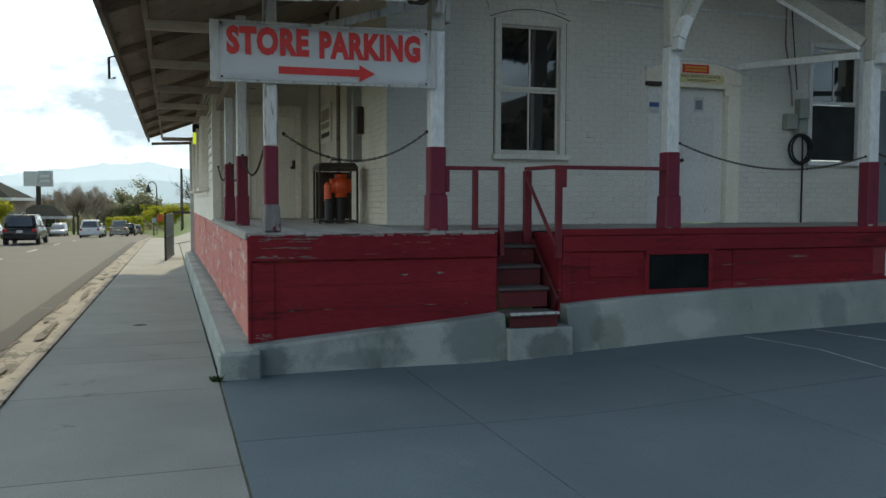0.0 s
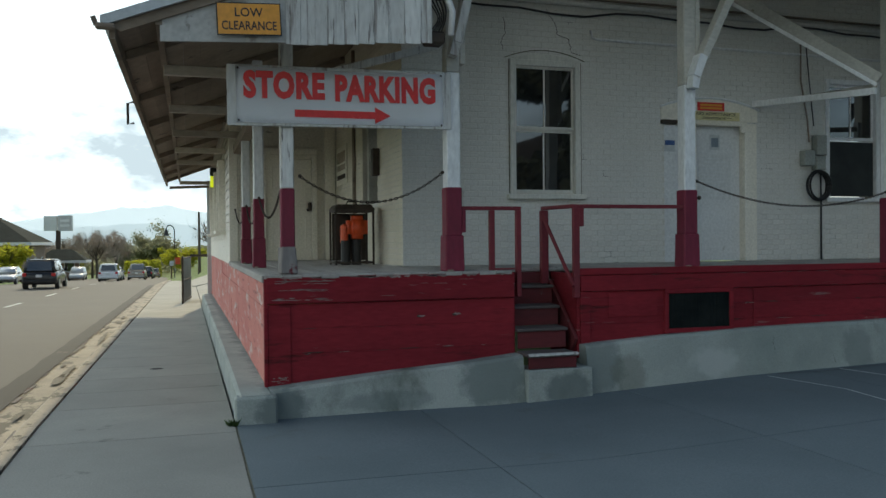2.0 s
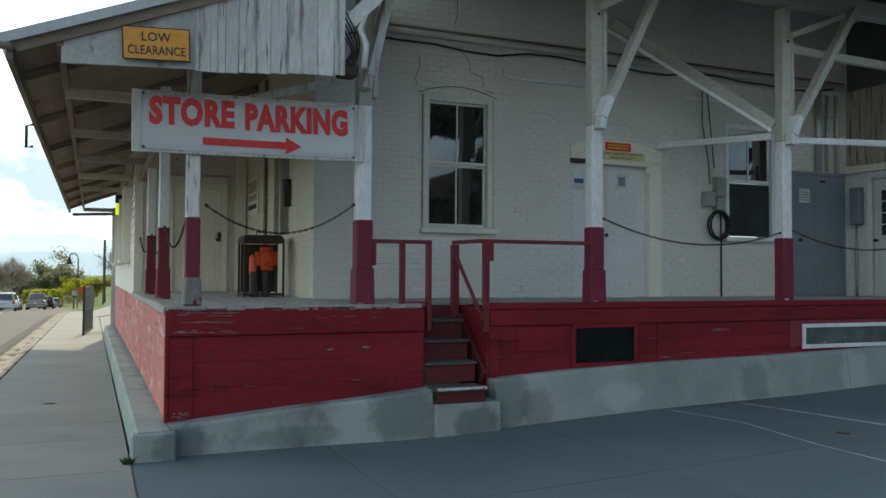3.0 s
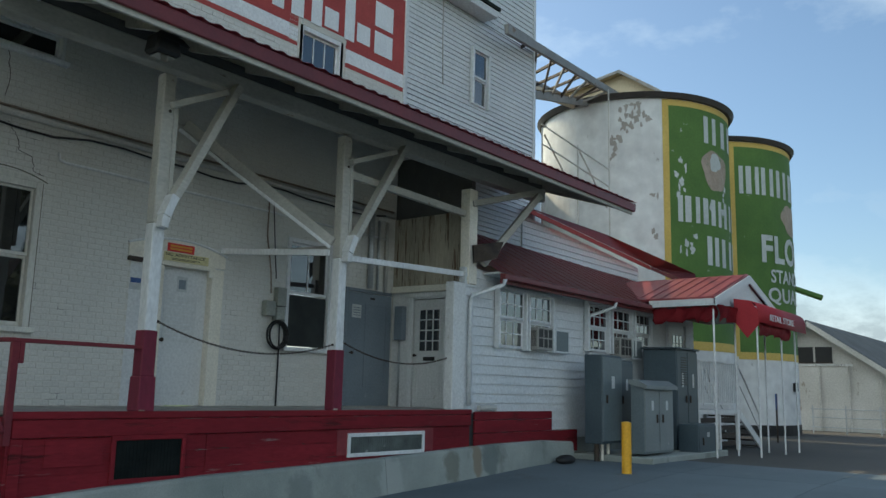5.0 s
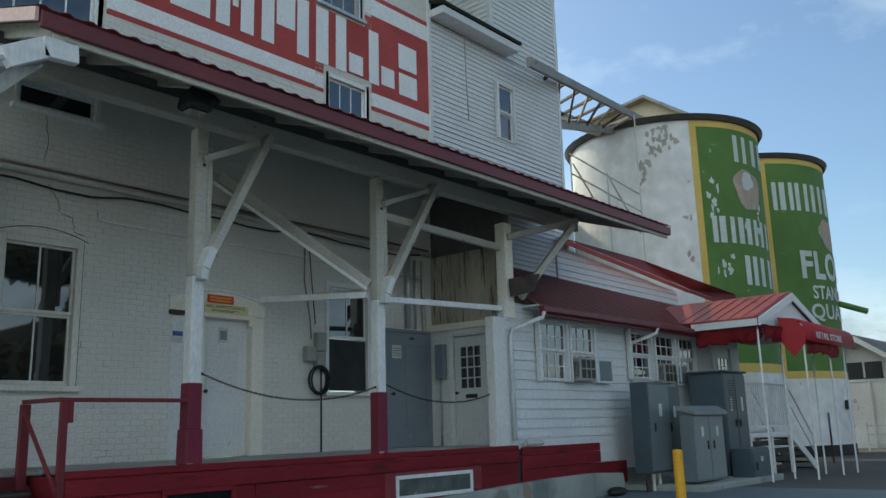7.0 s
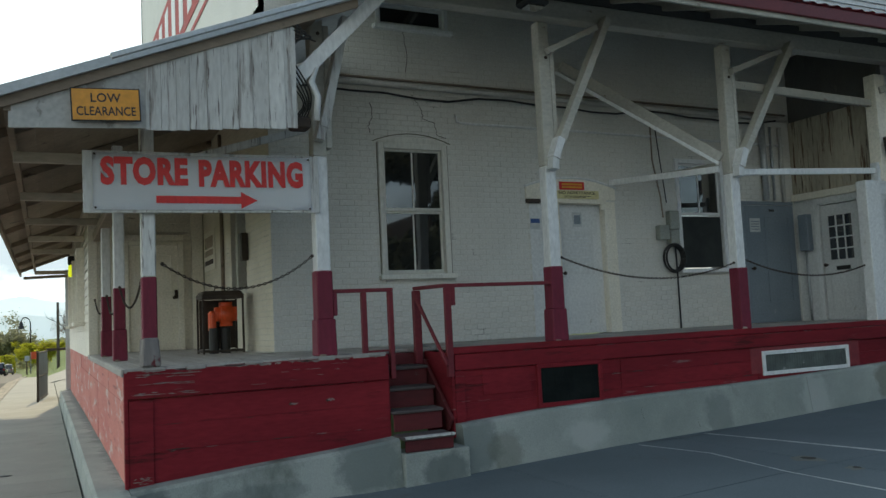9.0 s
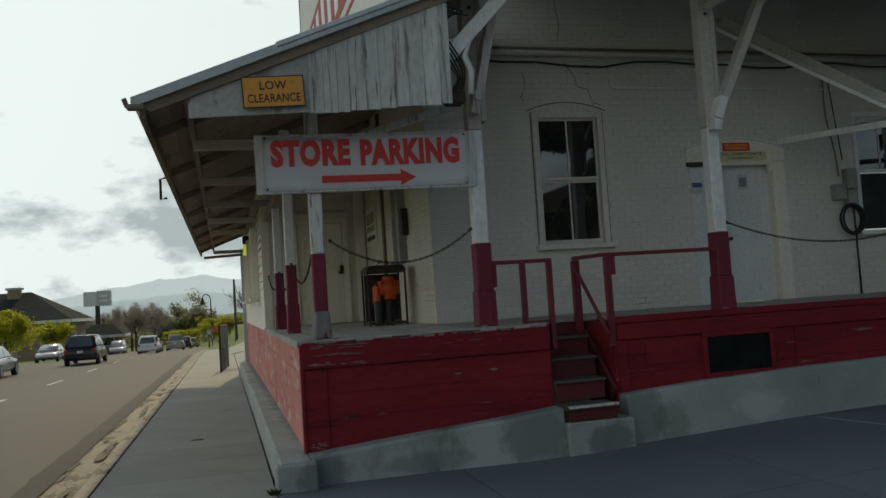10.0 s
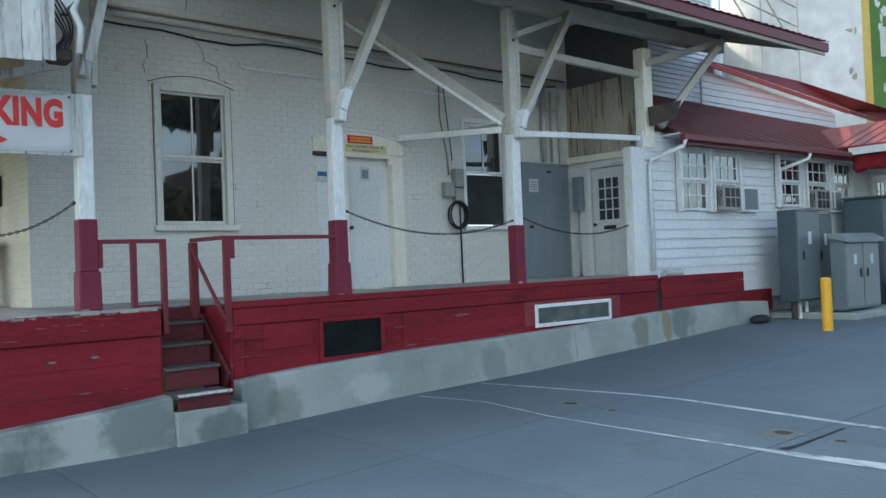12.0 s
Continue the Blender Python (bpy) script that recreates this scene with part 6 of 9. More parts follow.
# maroon hand rails at the steps
rl = thing("guard_rail", (2.55, 0.06, DECK), "maroon timber guard rail beside the steps", "railing", "rails at the steps", world=True)
part("top_rail", B(2.124, 2.83, 0.02, 0.10, 2.108, 2.15, 0.005), M_RAIL, rl)
part("post", B(2.455, 2.515, 0.03, 0.09, DECK, 2.106, 0.005), M_RAIL, rl)
part("floor_rail", B(2.515, 2.765, 0.03, 0.08, DECK + 0.004, DECK + 0.025, 0.003), M_RAIL, rl)
part("post", B(2.768, 2.822, 0.0, 0.075, DECK - 0.3, 2.106, 0.005), M_RAIL, rl)
part("cleat", B(2.1235, 2.162, 0.0, 0.12, 1.86, 2.106, 0.006), M_MAROON, rl)
r2 = thing("guard_rail", (4.2, 0.06, DECK), "maroon timber guard rail from the steps to the post", "railing", "rails at the steps", world=True)
part("top_rail", B(3.44, 4.95, 0.02, 0.10, 2.135, 2.178, 0.005), M_RAIL, r2)
part("post", B(3.445, 3.520, -0.062, -0.002, 1.10, 2.132, 0.005), M_RAIL, r2)
part("post", B(3.345, 3.435, 0.62, 0.70, 1.235, 2.13, 0.005), M_RAIL, r2)
part("side_rail", bar(bmesh.new(), (3.39, 0.70, 2.157), (3.48, 0.0, 2.157), 0.06, 0.045), M_RAIL, r2)
part("cleat", B(3.522, 3.575, -0.06, -0.01, 1.92, 2.132, 0.005), M_RAIL, r2)
part("hand_rail", bar(bmesh.new(), (3.33, 0.58, 2.08), (3.42, -0.10, 1.235), 0.03, 0.045), M_RAIL, r2, "raking maroon hand rail with a bare wooden tip")

# ---------------------------------------------------------------- low roof over the street side of the dock
SHED_FALL = -0.002


def shed_z(x, y=0.0):
    return 3.78 + (x + 1.45) * 0.388 - SHED_FALL * max(0.0, y + 0.6)


low = thing("porch_roof", (0.6, 8, 4.2), "low shed roof on rough rafters along the street", "roof", kind="structure", world=True)
Y0, Y1 = -0.62, 20.6
bm = bmesh.new()
a = [bm.verts.new(c) for c in ((-1.52, Y0 - 0.05, shed_z(-1.52) + 0.03), (1.94, Y0 - 0.05, shed_z(1.94) + 0.03), (1.94, Y1, shed_z(1.94, Y1) + 0.03), (-1.52, Y1, shed_z(-1.52, Y1) + 0.03))]
bm.faces.new(a)
bmesh.ops.solidify(bm, geom=bm.faces, thickness=-0.02)
part("roof_sheet", bm, M_GREYROOF, low, "grey metal sheet")
bm = bmesh.new()
a = [bm.verts.new(c) for c in ((1.94, Y0 - 0.05, shed_z(1.94) + 0.03), (2.78, Y0 - 0.05, shed_z(2.78) + 0.03), (2.78, 2.0, shed_z(2.78, 2) + 0.03), (1.94, 2.0, shed_z(1.94, 2) + 0.03))]
bm.faces.new(a)
bmesh.ops.solidify(bm, geom=bm.faces, thickness=-0.02)
part("roof_sheet", bm, M_GREYROOF, low, "grey metal sheet")
bm = bmesh.new()
poly(bm, [(-1.53, Y0 - 0.085, shed_z(-1.53) - 0.02), (2.40, Y0 - 0.085, shed_z(2.40) - 0.02), (2.40, Y0 - 0.085, shed_z(2.40) + 0.075), (-1.53, Y0 - 0.085, shed_z(-1.53) + 0.075)], (0, 0.04, 0))
part("rake_trim", bm, surf("grey_rake_metal", (0.36, 0.39, 0.41), (0.47, 0.50, 0.52), 0.5, 1.0, 20, 0.1, metal=0.2), low, "grey metal rake edge")
bm = bmesh.new()
poly(bm, [(-1.36, Y0 - 0.03, shed_z(-1.36) - 0.115), (2.3, Y0 - 0.03, shed_z(2.3) - 0.115), (2.3, Y0 - 0.03, shed_z(2.3) - 0.02), (-1.45, Y0 - 0.03, shed_z(-1.45) - 0.02)], (0, 0.045, 0))
part("rake_board", bm, M_RAW, low, "rough brown rake rafter")
for k in range(17):
    x0 = -1.42 + k * 0.2
    if x0 > 1.9:
        break
    bm = bmesh.new()
    p = [(x0, Y0 + 0.0, shed_z(x0)), (x0 + 0.1985, Y0, shed_z(x0 + 0.1985)), (x0 + 0.1985, Y0, shed_z(x0 + 0.1985) + 0.022), (x0, Y0, shed_z(x0) + 0.022)]
    vs = [bm.verts.new(c) for c in p] + [bm.verts.new((c[0], Y1, c[2] - SHED_FALL * (Y1 - Y0))) for c in p]
    for f in ((0, 1, 2, 3), (7, 6, 5, 4), (0, 4, 5, 1), (1, 5, 6, 2), (2, 6, 7, 3), (3, 7, 4, 0)):
        bm.faces.new([vs[i] for i in f])
    part("roof_board", bm, M_RAW, low)
for k in range(8):
    y = 0.62 + k * 2.72
    dz = -SHED_FALL * max(0, y + 0.6)
    bm = bmesh.new()
    poly(bm, [(-1.40, y, shed_z(-1.40) - 0.005 + dz), (1.93, y, shed_z(1.93) - 0.005 + dz), (1.93, y, shed_z(1.93) - 0.13 + dz), (-1.40, y, shed_z(-1.40) - 0.10 + dz)], (0, 0.055, 0))
    part("rafter", bm, M_RAW, low)
    if k in (5, 6):
        continue
    y = 18.5 if k == 7 else y
    part("tie", bar(bmesh.new(), (-1.02, y + 0.03, 3.62 + dz), (0.12 if y < 7 else -0.03, y + 0.03, 3.62 + dz), 0.07, 0.11), M_TIE, low)
for x, s in ((-1.46, 0.05), (-1.06, 0.06)):
    bm = bmesh.new()
    zz = shed_z(x)
    vs = []
    for yy in (Y0, Y1):
        d = -SHED_FALL * (yy - Y0)
        vs += [bm.verts.new(c) for c in ((x, yy, zz - 0.14 + d), (x + s, yy, zz - 0.14 + d), (x + s, yy, zz - 0.01 + d), (x, yy, zz - 0.01 + d))]
    for f in ((0, 1, 2, 3), (7, 6, 5, 4), (0, 4, 5, 1), (1, 5, 6, 2), (2, 6, 7, 3), (3, 7, 4, 0)):
        bm.faces.new([vs[i] for i in f])
    part("eave_beam", bm, M_RAW, low)
part("plate", B(0.03, 0.20, 0.20, 20.5, 3.42, 3.58, 0.01), M_RAW, low)
part("bracket", bar(bmesh.new(), (-1.35, 20.4, 3.62), (-0.1, 20.5, 3.68), 0.07, 0.09), M_RAW, low)
bm = bmesh.new()
pipe(bm, [(-1.46, 3.1, 3.66), (-1.54, 3.1, 3.64), (-1.54, 3.1, 3.36), (-1.46, 3.1, 3.38)], 0.018, 6)
part("hanger", bm, M_IRON, low, "bent iron hanger on the eave")
bm = bmesh.new()
box(bm, -1.57, -1.40, Y0 - 0.11, Y0 - 0.03, shed_z(-1.5) - 0.06, shed_z(-1.5) - 0.005, 0.015)
bar(bm, (-1.56, Y0 - 0.07, shed_z(-1.5) - 0.03), (-1.59, Y0 - 0.09, shed_z(-1.5) + 0.05), 0.02, 0.05)
part("gutter_end", bm, M_RAW, low, "broken end of the gutter")
# white flashing that ends the low roof beside the tall canopy
part("flashing", bar(bmesh.new(), (2.20, -1.15, 5.13), (2.55, -1.15, 5.34), 0.20, 0.10, up=(0, 1, 0)), M_WPAINT, low, "white metal gutter")
part("flashing", bar(bmesh.new(), (2.53, -1.15, 5.345), (2.86, -1.15, 5.37), 0.20, 0.10, up=(0, 1, 0)), M_WPAINT, low, "white metal gutter")
part("flashing", bar(bmesh.new(), (-0.2, -1.15, 4.20), (2.22, -1.15, 5.14), 0.05, 0.04, up=(0, 1, 0)), M_GALV, low)

# boards that close the end of the low roof
gab = thing("gable_boards", (0.9, Y0, 3.7), "peeling grey-white vertical boards under the roof end", "wall", kind="structure", world=True)
r = random.Random(11)
x = 0.14
while x < 1.50:
    w = r.choice((0.125, 0.14, 0.165))
    zt = shed_z(x) - 0.10
    zb = 3.68 + 0.075 * (x - 0.17) + r.uniform(-0.008, 0.008)
    bm = bmesh.new()
    q = r.uniform(-0.006, 0.006)
    poly(bm, [(x, Y0 - 0.005 + q, zb), (x + w - 0.004, Y0 - 0.005 + q, zb), (x + w - 0.004, Y0 - 0.005 + q, shed_z(x + w) - 0.10), (x, Y0 - 0.005 + q, zt)], (0, 0.024, 0))
    part("board", bm, M_WPEEL, gab)
    x += w
part("end_panel", poly(bmesh.new(), [(-1.02, Y0 + 0.01, 3.645), (0.14, Y0 + 0.01, 3.70), (0.14, Y0 + 0.01, shed_z(0.14) - 0.1), (-1.02, Y0 + 0.01, shed_z(-1.02) - 0.1)], (0, 0.03, 0)), surf("weathered_panel", (0.36, 0.36, 0.35), (0.50, 0.50, 0.48), 0.8, 1.2, 22, 0.3, wear=((0.26, 0.25, 0.23), 0.4, 2.2, (1, 1, 0.7))), gab, "flat weathered grey panel")
jb = thing("junction_box", (1.72, Y0 + 0.2, 3.85), "dark electrical box with looping cables at the roof end", "electrical box", world=True)
part("box", B(1.60, 1.80, Y0 + 0.16, Y0 + 0.36, 3.82, 3.95, 0.02), M_IRON, jb)
for k in range(5):
    keys = [Vector((1.42 + 0.03 * k, Y0 + 0.02, 4.98 - 0.05 * k)), Vector((1.62 + 0.05 * k, Y0 - 0.02, 4.86 - 0.04 * k)), Vector((1.58 + 0.02 * k, Y0 + 0.02, 4.62 + 0.03 * k)), Vector((1.50, Y0 + 0.03, 4.46 + 0.05 * k)), Vector((1.60 + 0.04 * k, Y0 + 0.10, 4.25)), Vector((1.72 + 0.02 * k, Y0 + 0.16, 4.08)), Vector((1.64 + 0.03 * k, Y0 + 0.22, 3.94))]
    pts = []
    for i in range(len(keys) - 1):
        p0, p1, p2, p3 = keys[max(i - 1, 0)], keys[i], keys[i + 1], keys[min(i + 2, len(keys) - 1)]
        for j in range(6):
            t = j / 6
            pts.append(0.5 * (2 * p1 + (p2 - p0) * t + (2 * p0 - 5 * p1 + 4 * p2 - p3) * t * t + (3 * p1 - p0 - 3 * p2 + p3) * t ** 3))
    part("cable", pipe(bmesh.new(), pts, 0.008 + 0.002 * (k % 2), 6), M_BLACK, jb)
run("conduit", [(1.84, Y0 + 0.1, 3.9), (1.86, Y0 + 0.1, 4.15), (1.80, Y0 + 0.1, 4.3), (1.92, Y0 + 0.2, 4.6)], 0.035, M_WPAINT, "white bent conduit at the roof end")

lc = thing("clearance_sign", (-0.2, Y0 - 0.05, 3.75), "amber warning sign with black capitals under the eave", "sign", world=True)
m = pose(-0.215, Y0 - 0.05, 3.885, 0, -2.5, 0)
bm = B(-0.30, 0.30, -0.008, 0.0, -0.155, 0.155, 0.003)
bmesh.ops.transform(bm, matrix=m, verts=bm.verts)
part("plate", bm, M_BLACK, lc)
bm = B(-0.288, 0.288, -0.012, -0.008, -0.143, 0.143, 0.0)
bmesh.ops.transform(bm, matrix=m, verts=bm.verts)
part("face", bm, M_YELLOWSIGN, lc)
lettering("words", "LOW", m @ pose(-0.13, -0.0125, 0.02), 0.26, 0.085, 0.002, M_BLACK, lc, bold=0.015)
lettering("words", "CLEARANCE", m @ pose(-0.255, -0.0125, -0.105), 0.51, 0.085, 0.002, M_BLACK, lc, bold=0.015)

# the banner
bn = thing("parking_banner", (0.8, 0.0, 3.0), "white vinyl banner with red words and an arrow on a board", "banner", world=True)
m = pose(-0.345, -0.030, 2.985, 0, -0.6, 0)
bm = B(-0.05, 2.34, 0.003, 0.03, -0.02, 0.605, 0.006)
bmesh.ops.transform(bm, matrix=m, verts=bm.verts)
part("board", bm, M_WPEEL, bn, "peeling grey backing board")
n = 40
bm = bmesh.new()
g = [[bm.verts.new(m @ Vector((0.04 + 2.20 * i / n, -0.006 - 0.0025 * math.sin(i * 0.9) * (j / 6) - 0.002 * math.sin(i * 0.35 + j), 0.01 + (0.575 - 0.018 * math.sin(math.pi * i / n)) * j / 6))) for i in range(n + 1)] for j in range(7)]
for j in range(6):
    for i in range(n):
        bm.faces.new((g[j][i], g[j][i + 1], g[j + 1][i + 1], g[j + 1][i]))
bmesh.ops.solidify(bm, geom=bm.faces, thickness=0.003)
part("sheet", bm, M_BANNER, bn, smooth=True)
lettering("words", "STORE", m @ pose(0.112, -0.0125, 0.256), 0.835, 0.29, 0.003, M_SIGNRED, bn, "red capital", bold=0.055)
lettering("words", "PARKING", m @ pose(1.055, -0.0125, 0.246), 1.10, 0.29, 0.003, M_SIGNRED, bn, "red capital", bold=0.055)
bm = bmesh.new()
poly(bm, [m @ Vector(p) for p in ((0.63, -0.0125, 0.078), (1.48, -0.0125, 0.073), (1.48, -0.0125, 0.023), (1.65, -0.0125, 0.108), (1.48, -0.0125, 0.1985), (1.48, -0.0125, 0.148), (0.63, -0.0125, 0.153))], (0, -0.002, 0))
part("arrow", bm, M_SIGNRED, bn, "red arrow")
for u, v in ((0.06, 0.03), (2.22, 0.02), (0.06, 0.565), (2.22, 0.56)):
    bm = bmesh.new()
    c = m @ Vector((u, -0.014, v))
    rod(bm, c, c + Vector((0, -0.006, 0)), 0.012, 10)
    part("grommet", bm, M_IRON, bn)

# porch corner: door, notice, caged pump
panel_door("door_4", (0.62, 7.15, DECK), 0.84, 1.90, panels=[(0.10, 0.38, 0.2, 0.85), (0.46, 0.74, 0.2, 0.85), (0.10, 0.38, 1.0, 1.75), (0.46, 0.74, 1.0, 1.75)], label="cream panelled door at the back of the porch", knob_side=1, material=M_TRIM)
for x0, x1, z0, z1 in ((0.51, 0.615, DECK, 3.42), (1.465, 1.57, DECK, 3.42), (0.51, 1.57, 3.422, 3.54), (0.615, 1.465, 3.335, 3.42)):
    part("door_casing", B(x0, x1, 7.11, 7.195, z0, z1, 0.006), M_TRIM, label="cream casing of the porch door", category="door frame", kind="structure")
part("dark_latch", B(1.40, 1.455, 7.08, 7.148, 2.36, 2.52, 0.006), M_IRON, label="dark latch plate on the porch door", category="latch")
pn = thing("wall_notice", (RETURN_X, 6.4, 3.0), "faded red and white notice on the return wall", "sign", world=True)
part("plate", B(RETURN_X - 0.02, RETURN_X - 0.004, 5.95, 7.0, 2.82, 3.52, 0.004), M_TRIM, pn)
for z0, z1, mt in ((3.22, 3.42, M_EMBLEM), (3.08, 3.18, M_EMBLEM), (2.92, 3.0, M_IRON)):
    part("line_of_print", B(RETURN_X - 0.026, RETURN_X - 0.0205, 6.08, 6.88, z0, z1), mt, pn)
part("meter_box", B(RETURN_X - 0.10, RETURN_X - 0.002, 3.35, 3.48, 2.75, 3.15, 0.008), M_IRON, label="small dark box beside the return window", category="electrical box")
run("conduit", [(RETURN_X - 0.03, 5.2, DECK + 0.02), (RETURN_X - 0.03, 5.2, 5.0)], 0.03, M_RAW, "brown pipe up the return wall")

cg = thing("pump_cage", (1.52, 3.4, DECK), "old orange pump behind the bars of a dark iron cage", "pump")
cw, cd, ch = 0.55, 0.48, 0.82
for x in (-cw / 2, cw / 2):
    for y in (-cd / 2, cd / 2):
        part("bar", B(x - 0.014, x + 0.014, y - 0.014, y + 0.014, 0, ch, 0.003), M_IRON, cg)
for z in (0.02, ch - 0.05):
    part("frame", B(-cw / 2, cw / 2, -cd / 2 - 0.012, -cd / 2 + 0.012, z, z + 0.03), M_IRON, cg)
    part("frame", B(-cw / 2, cw / 2, cd / 2 - 0.012, cd / 2 + 0.012, z, z + 0.03), M_IRON, cg)
    part("frame", B(-cw / 2 - 0.012, -cw / 2 + 0.012, -cd / 2, cd / 2, z, z + 0.03), M_IRON, cg)
    part("frame", B(cw / 2 - 0.012, cw / 2 + 0.012, -cd / 2, cd / 2, z, z + 0.03), M_IRON, cg)
part("lid", B(-cw / 2 - 0.03, cw / 2 + 0.03, -cd / 2 - 0.03, cd / 2 + 0.03, ch - 0.02, ch + 0.06, 0.015, taper=0.05), M_IRON, cg)
bm = bmesh.new()
pipe(bm, [(-0.08, 0, ch + 0.06), (-0.06, 0, ch + 0.11), (0.06, 0, ch + 0.11), (0.08, 0, ch + 0.06)], 0.012, 6)
part("handle", bm, M_IRON, cg)
bm = B(-0.08, 0.22, -0.18, 0.12, 0.38, 0.72, 0.0)
bmesh.ops.bevel(bm, geom=list(bm.edges), offset=0.07, segments=4, affect="EDGES")
part("tank", bm, M_ORANGE, cg, "orange tank", smooth=True)
part("tank", B(-0.16, -0.07, -0.10, 0.10, 0.30, 0.60, 0.03), M_ORANGE, cg, "orange tank")
for x in (-0.10, 0.06):
    bm = bmesh.new()
    rod(bm, (x, -0.04, 0.0), (x, -0.04, 0.36), 0.07, 12)
    part("leg", bm, M_BLACK, cg)
part("back_plate", B(-cw / 2 + 0.02, cw / 2 - 0.02, cd / 2 - 0.022, cd / 2 - 0.014, 0.06, ch - 0.06), M_IRON, cg)

# windows along the street wall
for k in range(3):
    window("street_window", (-0.15, 9.6 + k * 3.2 + 0.5, 2.05), 0.85, 1.35, rz=-90, cols=1, label="dark sash window in the street wall", case=0.10, frame_mat=M_TRIM)

# ---------------------------------------------------------------- upper mill
upper = part("wall_upper", wall_cells(1.95, 11.60, 7.0, 14.5, [(8.86, 9.80, 7.15, 8.10), (8.66, 9.66, 9.40, 11.2), (3.05, 4.56, 7.15, 8.3)], WALL_Y, WALL_Y + 0.35), M_MORTAR,
             label="tall white brick mill wall with a painted sign", category="wall", kind="structure")
UH = [(8.74, 9.92, 7.0, 8.22), (8.55, 9.77, 9.30, 11.3), (2.9, 4.68, 7.0, 8.4)]
RED0, RED1 = 8.02, 9.62


def mural(z0, z1, material, x0=1.95, x1=11.59, seed=7):
    vs, fs, _ = brick_field(x0, x1, z0, z1, UH, lambda u, d, z: (u, WALL_Y - d, z), None, seed)
    return raw("brickwork", vs, fs, material, upper, kind="stuff")


bands = [(7.0, 7.66, M_BRICK), (7.66, 7.75, M_MURALRED), (7.75, RED0, M_SIGNWHITE), (RED0, RED1, M_MURALRED), (RED1, 9.96, M_SIGNWHITE), (9.96, 10.06, M_MURALRED), (10.06, 14.4, M_BRICK)]
for z0, z1, mt in bands:
    mural(z0 + 0.0, z1 - 0.004, mt, seed=9)
# flat paint over the joints of the sign
for z0, z1, mt in bands[1:6]:
    for xa, xb in ((1.96, 2.88), (4.70, 8.53), (9.94, 11.585)):
        part("sign_paint", B(xa, xb, WALL_Y - 0.0055, WALL_Y - 0.001, z0 + 0.002, z1 - 0.002), mt, upper)
    if z0 >= 8.2 or z1 > 8.3:
        part("sign_paint", B(2.88, 4.70, WALL_Y - 0.0055, WALL_Y - 0.001, max(z0, 8.4) + 0.002, z1 - 0.002), mt, upper)
    lo, hi = max(z0, 8.22), min(z1, 9.30)
    if hi > lo:
        part("sign_paint", B(8.53, 9.94, WALL_Y - 0.0055, WALL_Y - 0.001, lo + 0.002, hi - 0.002), mt, upper)
# painted white figures of the sign, as plain blocks: x from, x to, kind
def figure(x0, x1, kind, z0=8.20, z1=9.28):
    w = min(0.26, (x1 - x0) * 0.38)
    y = WALL_Y - 0.016
    shapes = {"bar": [(x0, x1, z0, z1)],
              "split": [(x0, x0 + w, z0, z1), (x0 + w + 0.07, x1, z0 + 0.06, z0 + 0.44)],
              "stack": [(x0, x1, z0, z0 + 0.46), (x0, x1, z0 + 0.56, z1)],
              "pair": [(x0, x0 + w, z0, z1), (x1 - w, x1, z0, z1), (x0 + w + 0.05, x1 - w - 0.05, z0 + 0.40, z1)]}[kind]
    for q in shapes:
        part("sign_shape", B(q[0], q[1], y, y + 0.004, q[2], q[3]), M_SIGNWHITE, upper, "plain white painted shape")


for x0, x1, kind in ((2.30, 2.85, "pair"), (3.05, 3.70, "stack"), (3.85, 4.50, "split"), (4.66, 5.46, "split"), (5.66, 6.36, "stack"), (6.47, 7.20, "pair"), (7.36, 8.38, "pair"), (8.55, 8.84, "bar"), (9.02, 9.70, "split"), (9.86, 10.55, "split"), (10.68, 11.20, "stack")):
    figure(x0, x1, kind)
part("corner_trim", B(11.56, 11.66, WALL_Y - 0.04, WALL_Y + 0.1, 6.6, 14.4, 0.008), M_SIDING, label="white metal strip at the brick corner", category="trim", kind="structure")
window("upper_window", (8.88, WALL_Y + 0.03, 7.17), 0.90, 0.84, cols=3, rows=1, split=False, arch=0.10, label="small paned window above the canopy", case=0.09)
window("upper_window", (8.68, WALL_Y + 0.03, 9.42), 0.96, 1.7, cols=3, rows=2, label="blue-grey paned mill window", case=0.08, frame_mat=M_GALV)
window("upper_window", (3.08, WALL_Y + 0.03, 7.20), 1.44, 0.96, cols=4, rows=1, split=False, arch=0.10, label="wide white paned window above the canopy", case=0.12)
# street side of the mill, above the low roof
bm = wall_cells(2.02, 17.2, 5.0, 14.5, [], 0, 0.35)
bmesh.ops.transform(bm, matrix=Matrix(((0, 1, 0, 1.95), (1, 0, 0, 0), (0, 0, 1, 0), (0, 0, 0, 1))), verts=bm.verts)
side = part("wall_upper_side", bm, M_BRICK, label="white brick side of the mill with a painted red sign", category="wall", kind="structure")
part("sign_paint", B(1.935, 1.947, 2.4, 17.0, 8.0, 9.6), M_MURALRED, side)
for k in range(12):
    y = 3.2 + k * 1.15
    part("sign_bar", B(1.925, 1.933, y, y + 0.55, 8.2, 9.4), M_SIGNWHITE, side, "plain white painted bar")
part("sign_paint", B(1.935, 1.947, 2.4, 17.0, 7.66, 7.76), M_MURALRED, side)
part("mill_roof", B(1.8, 11.7, 1.9, 17.4, 14.4, 14.6, 0.02), M_DARKEAVE, label="flat dark roof of the brick mill", category="roof", kind="structure")
part("wall_back", B(1.95, 16.6, 17.0, 17.3, 0.0, 14.4), M_BRICK, label="plain rear wall of the mill", category="wall", kind="structure")

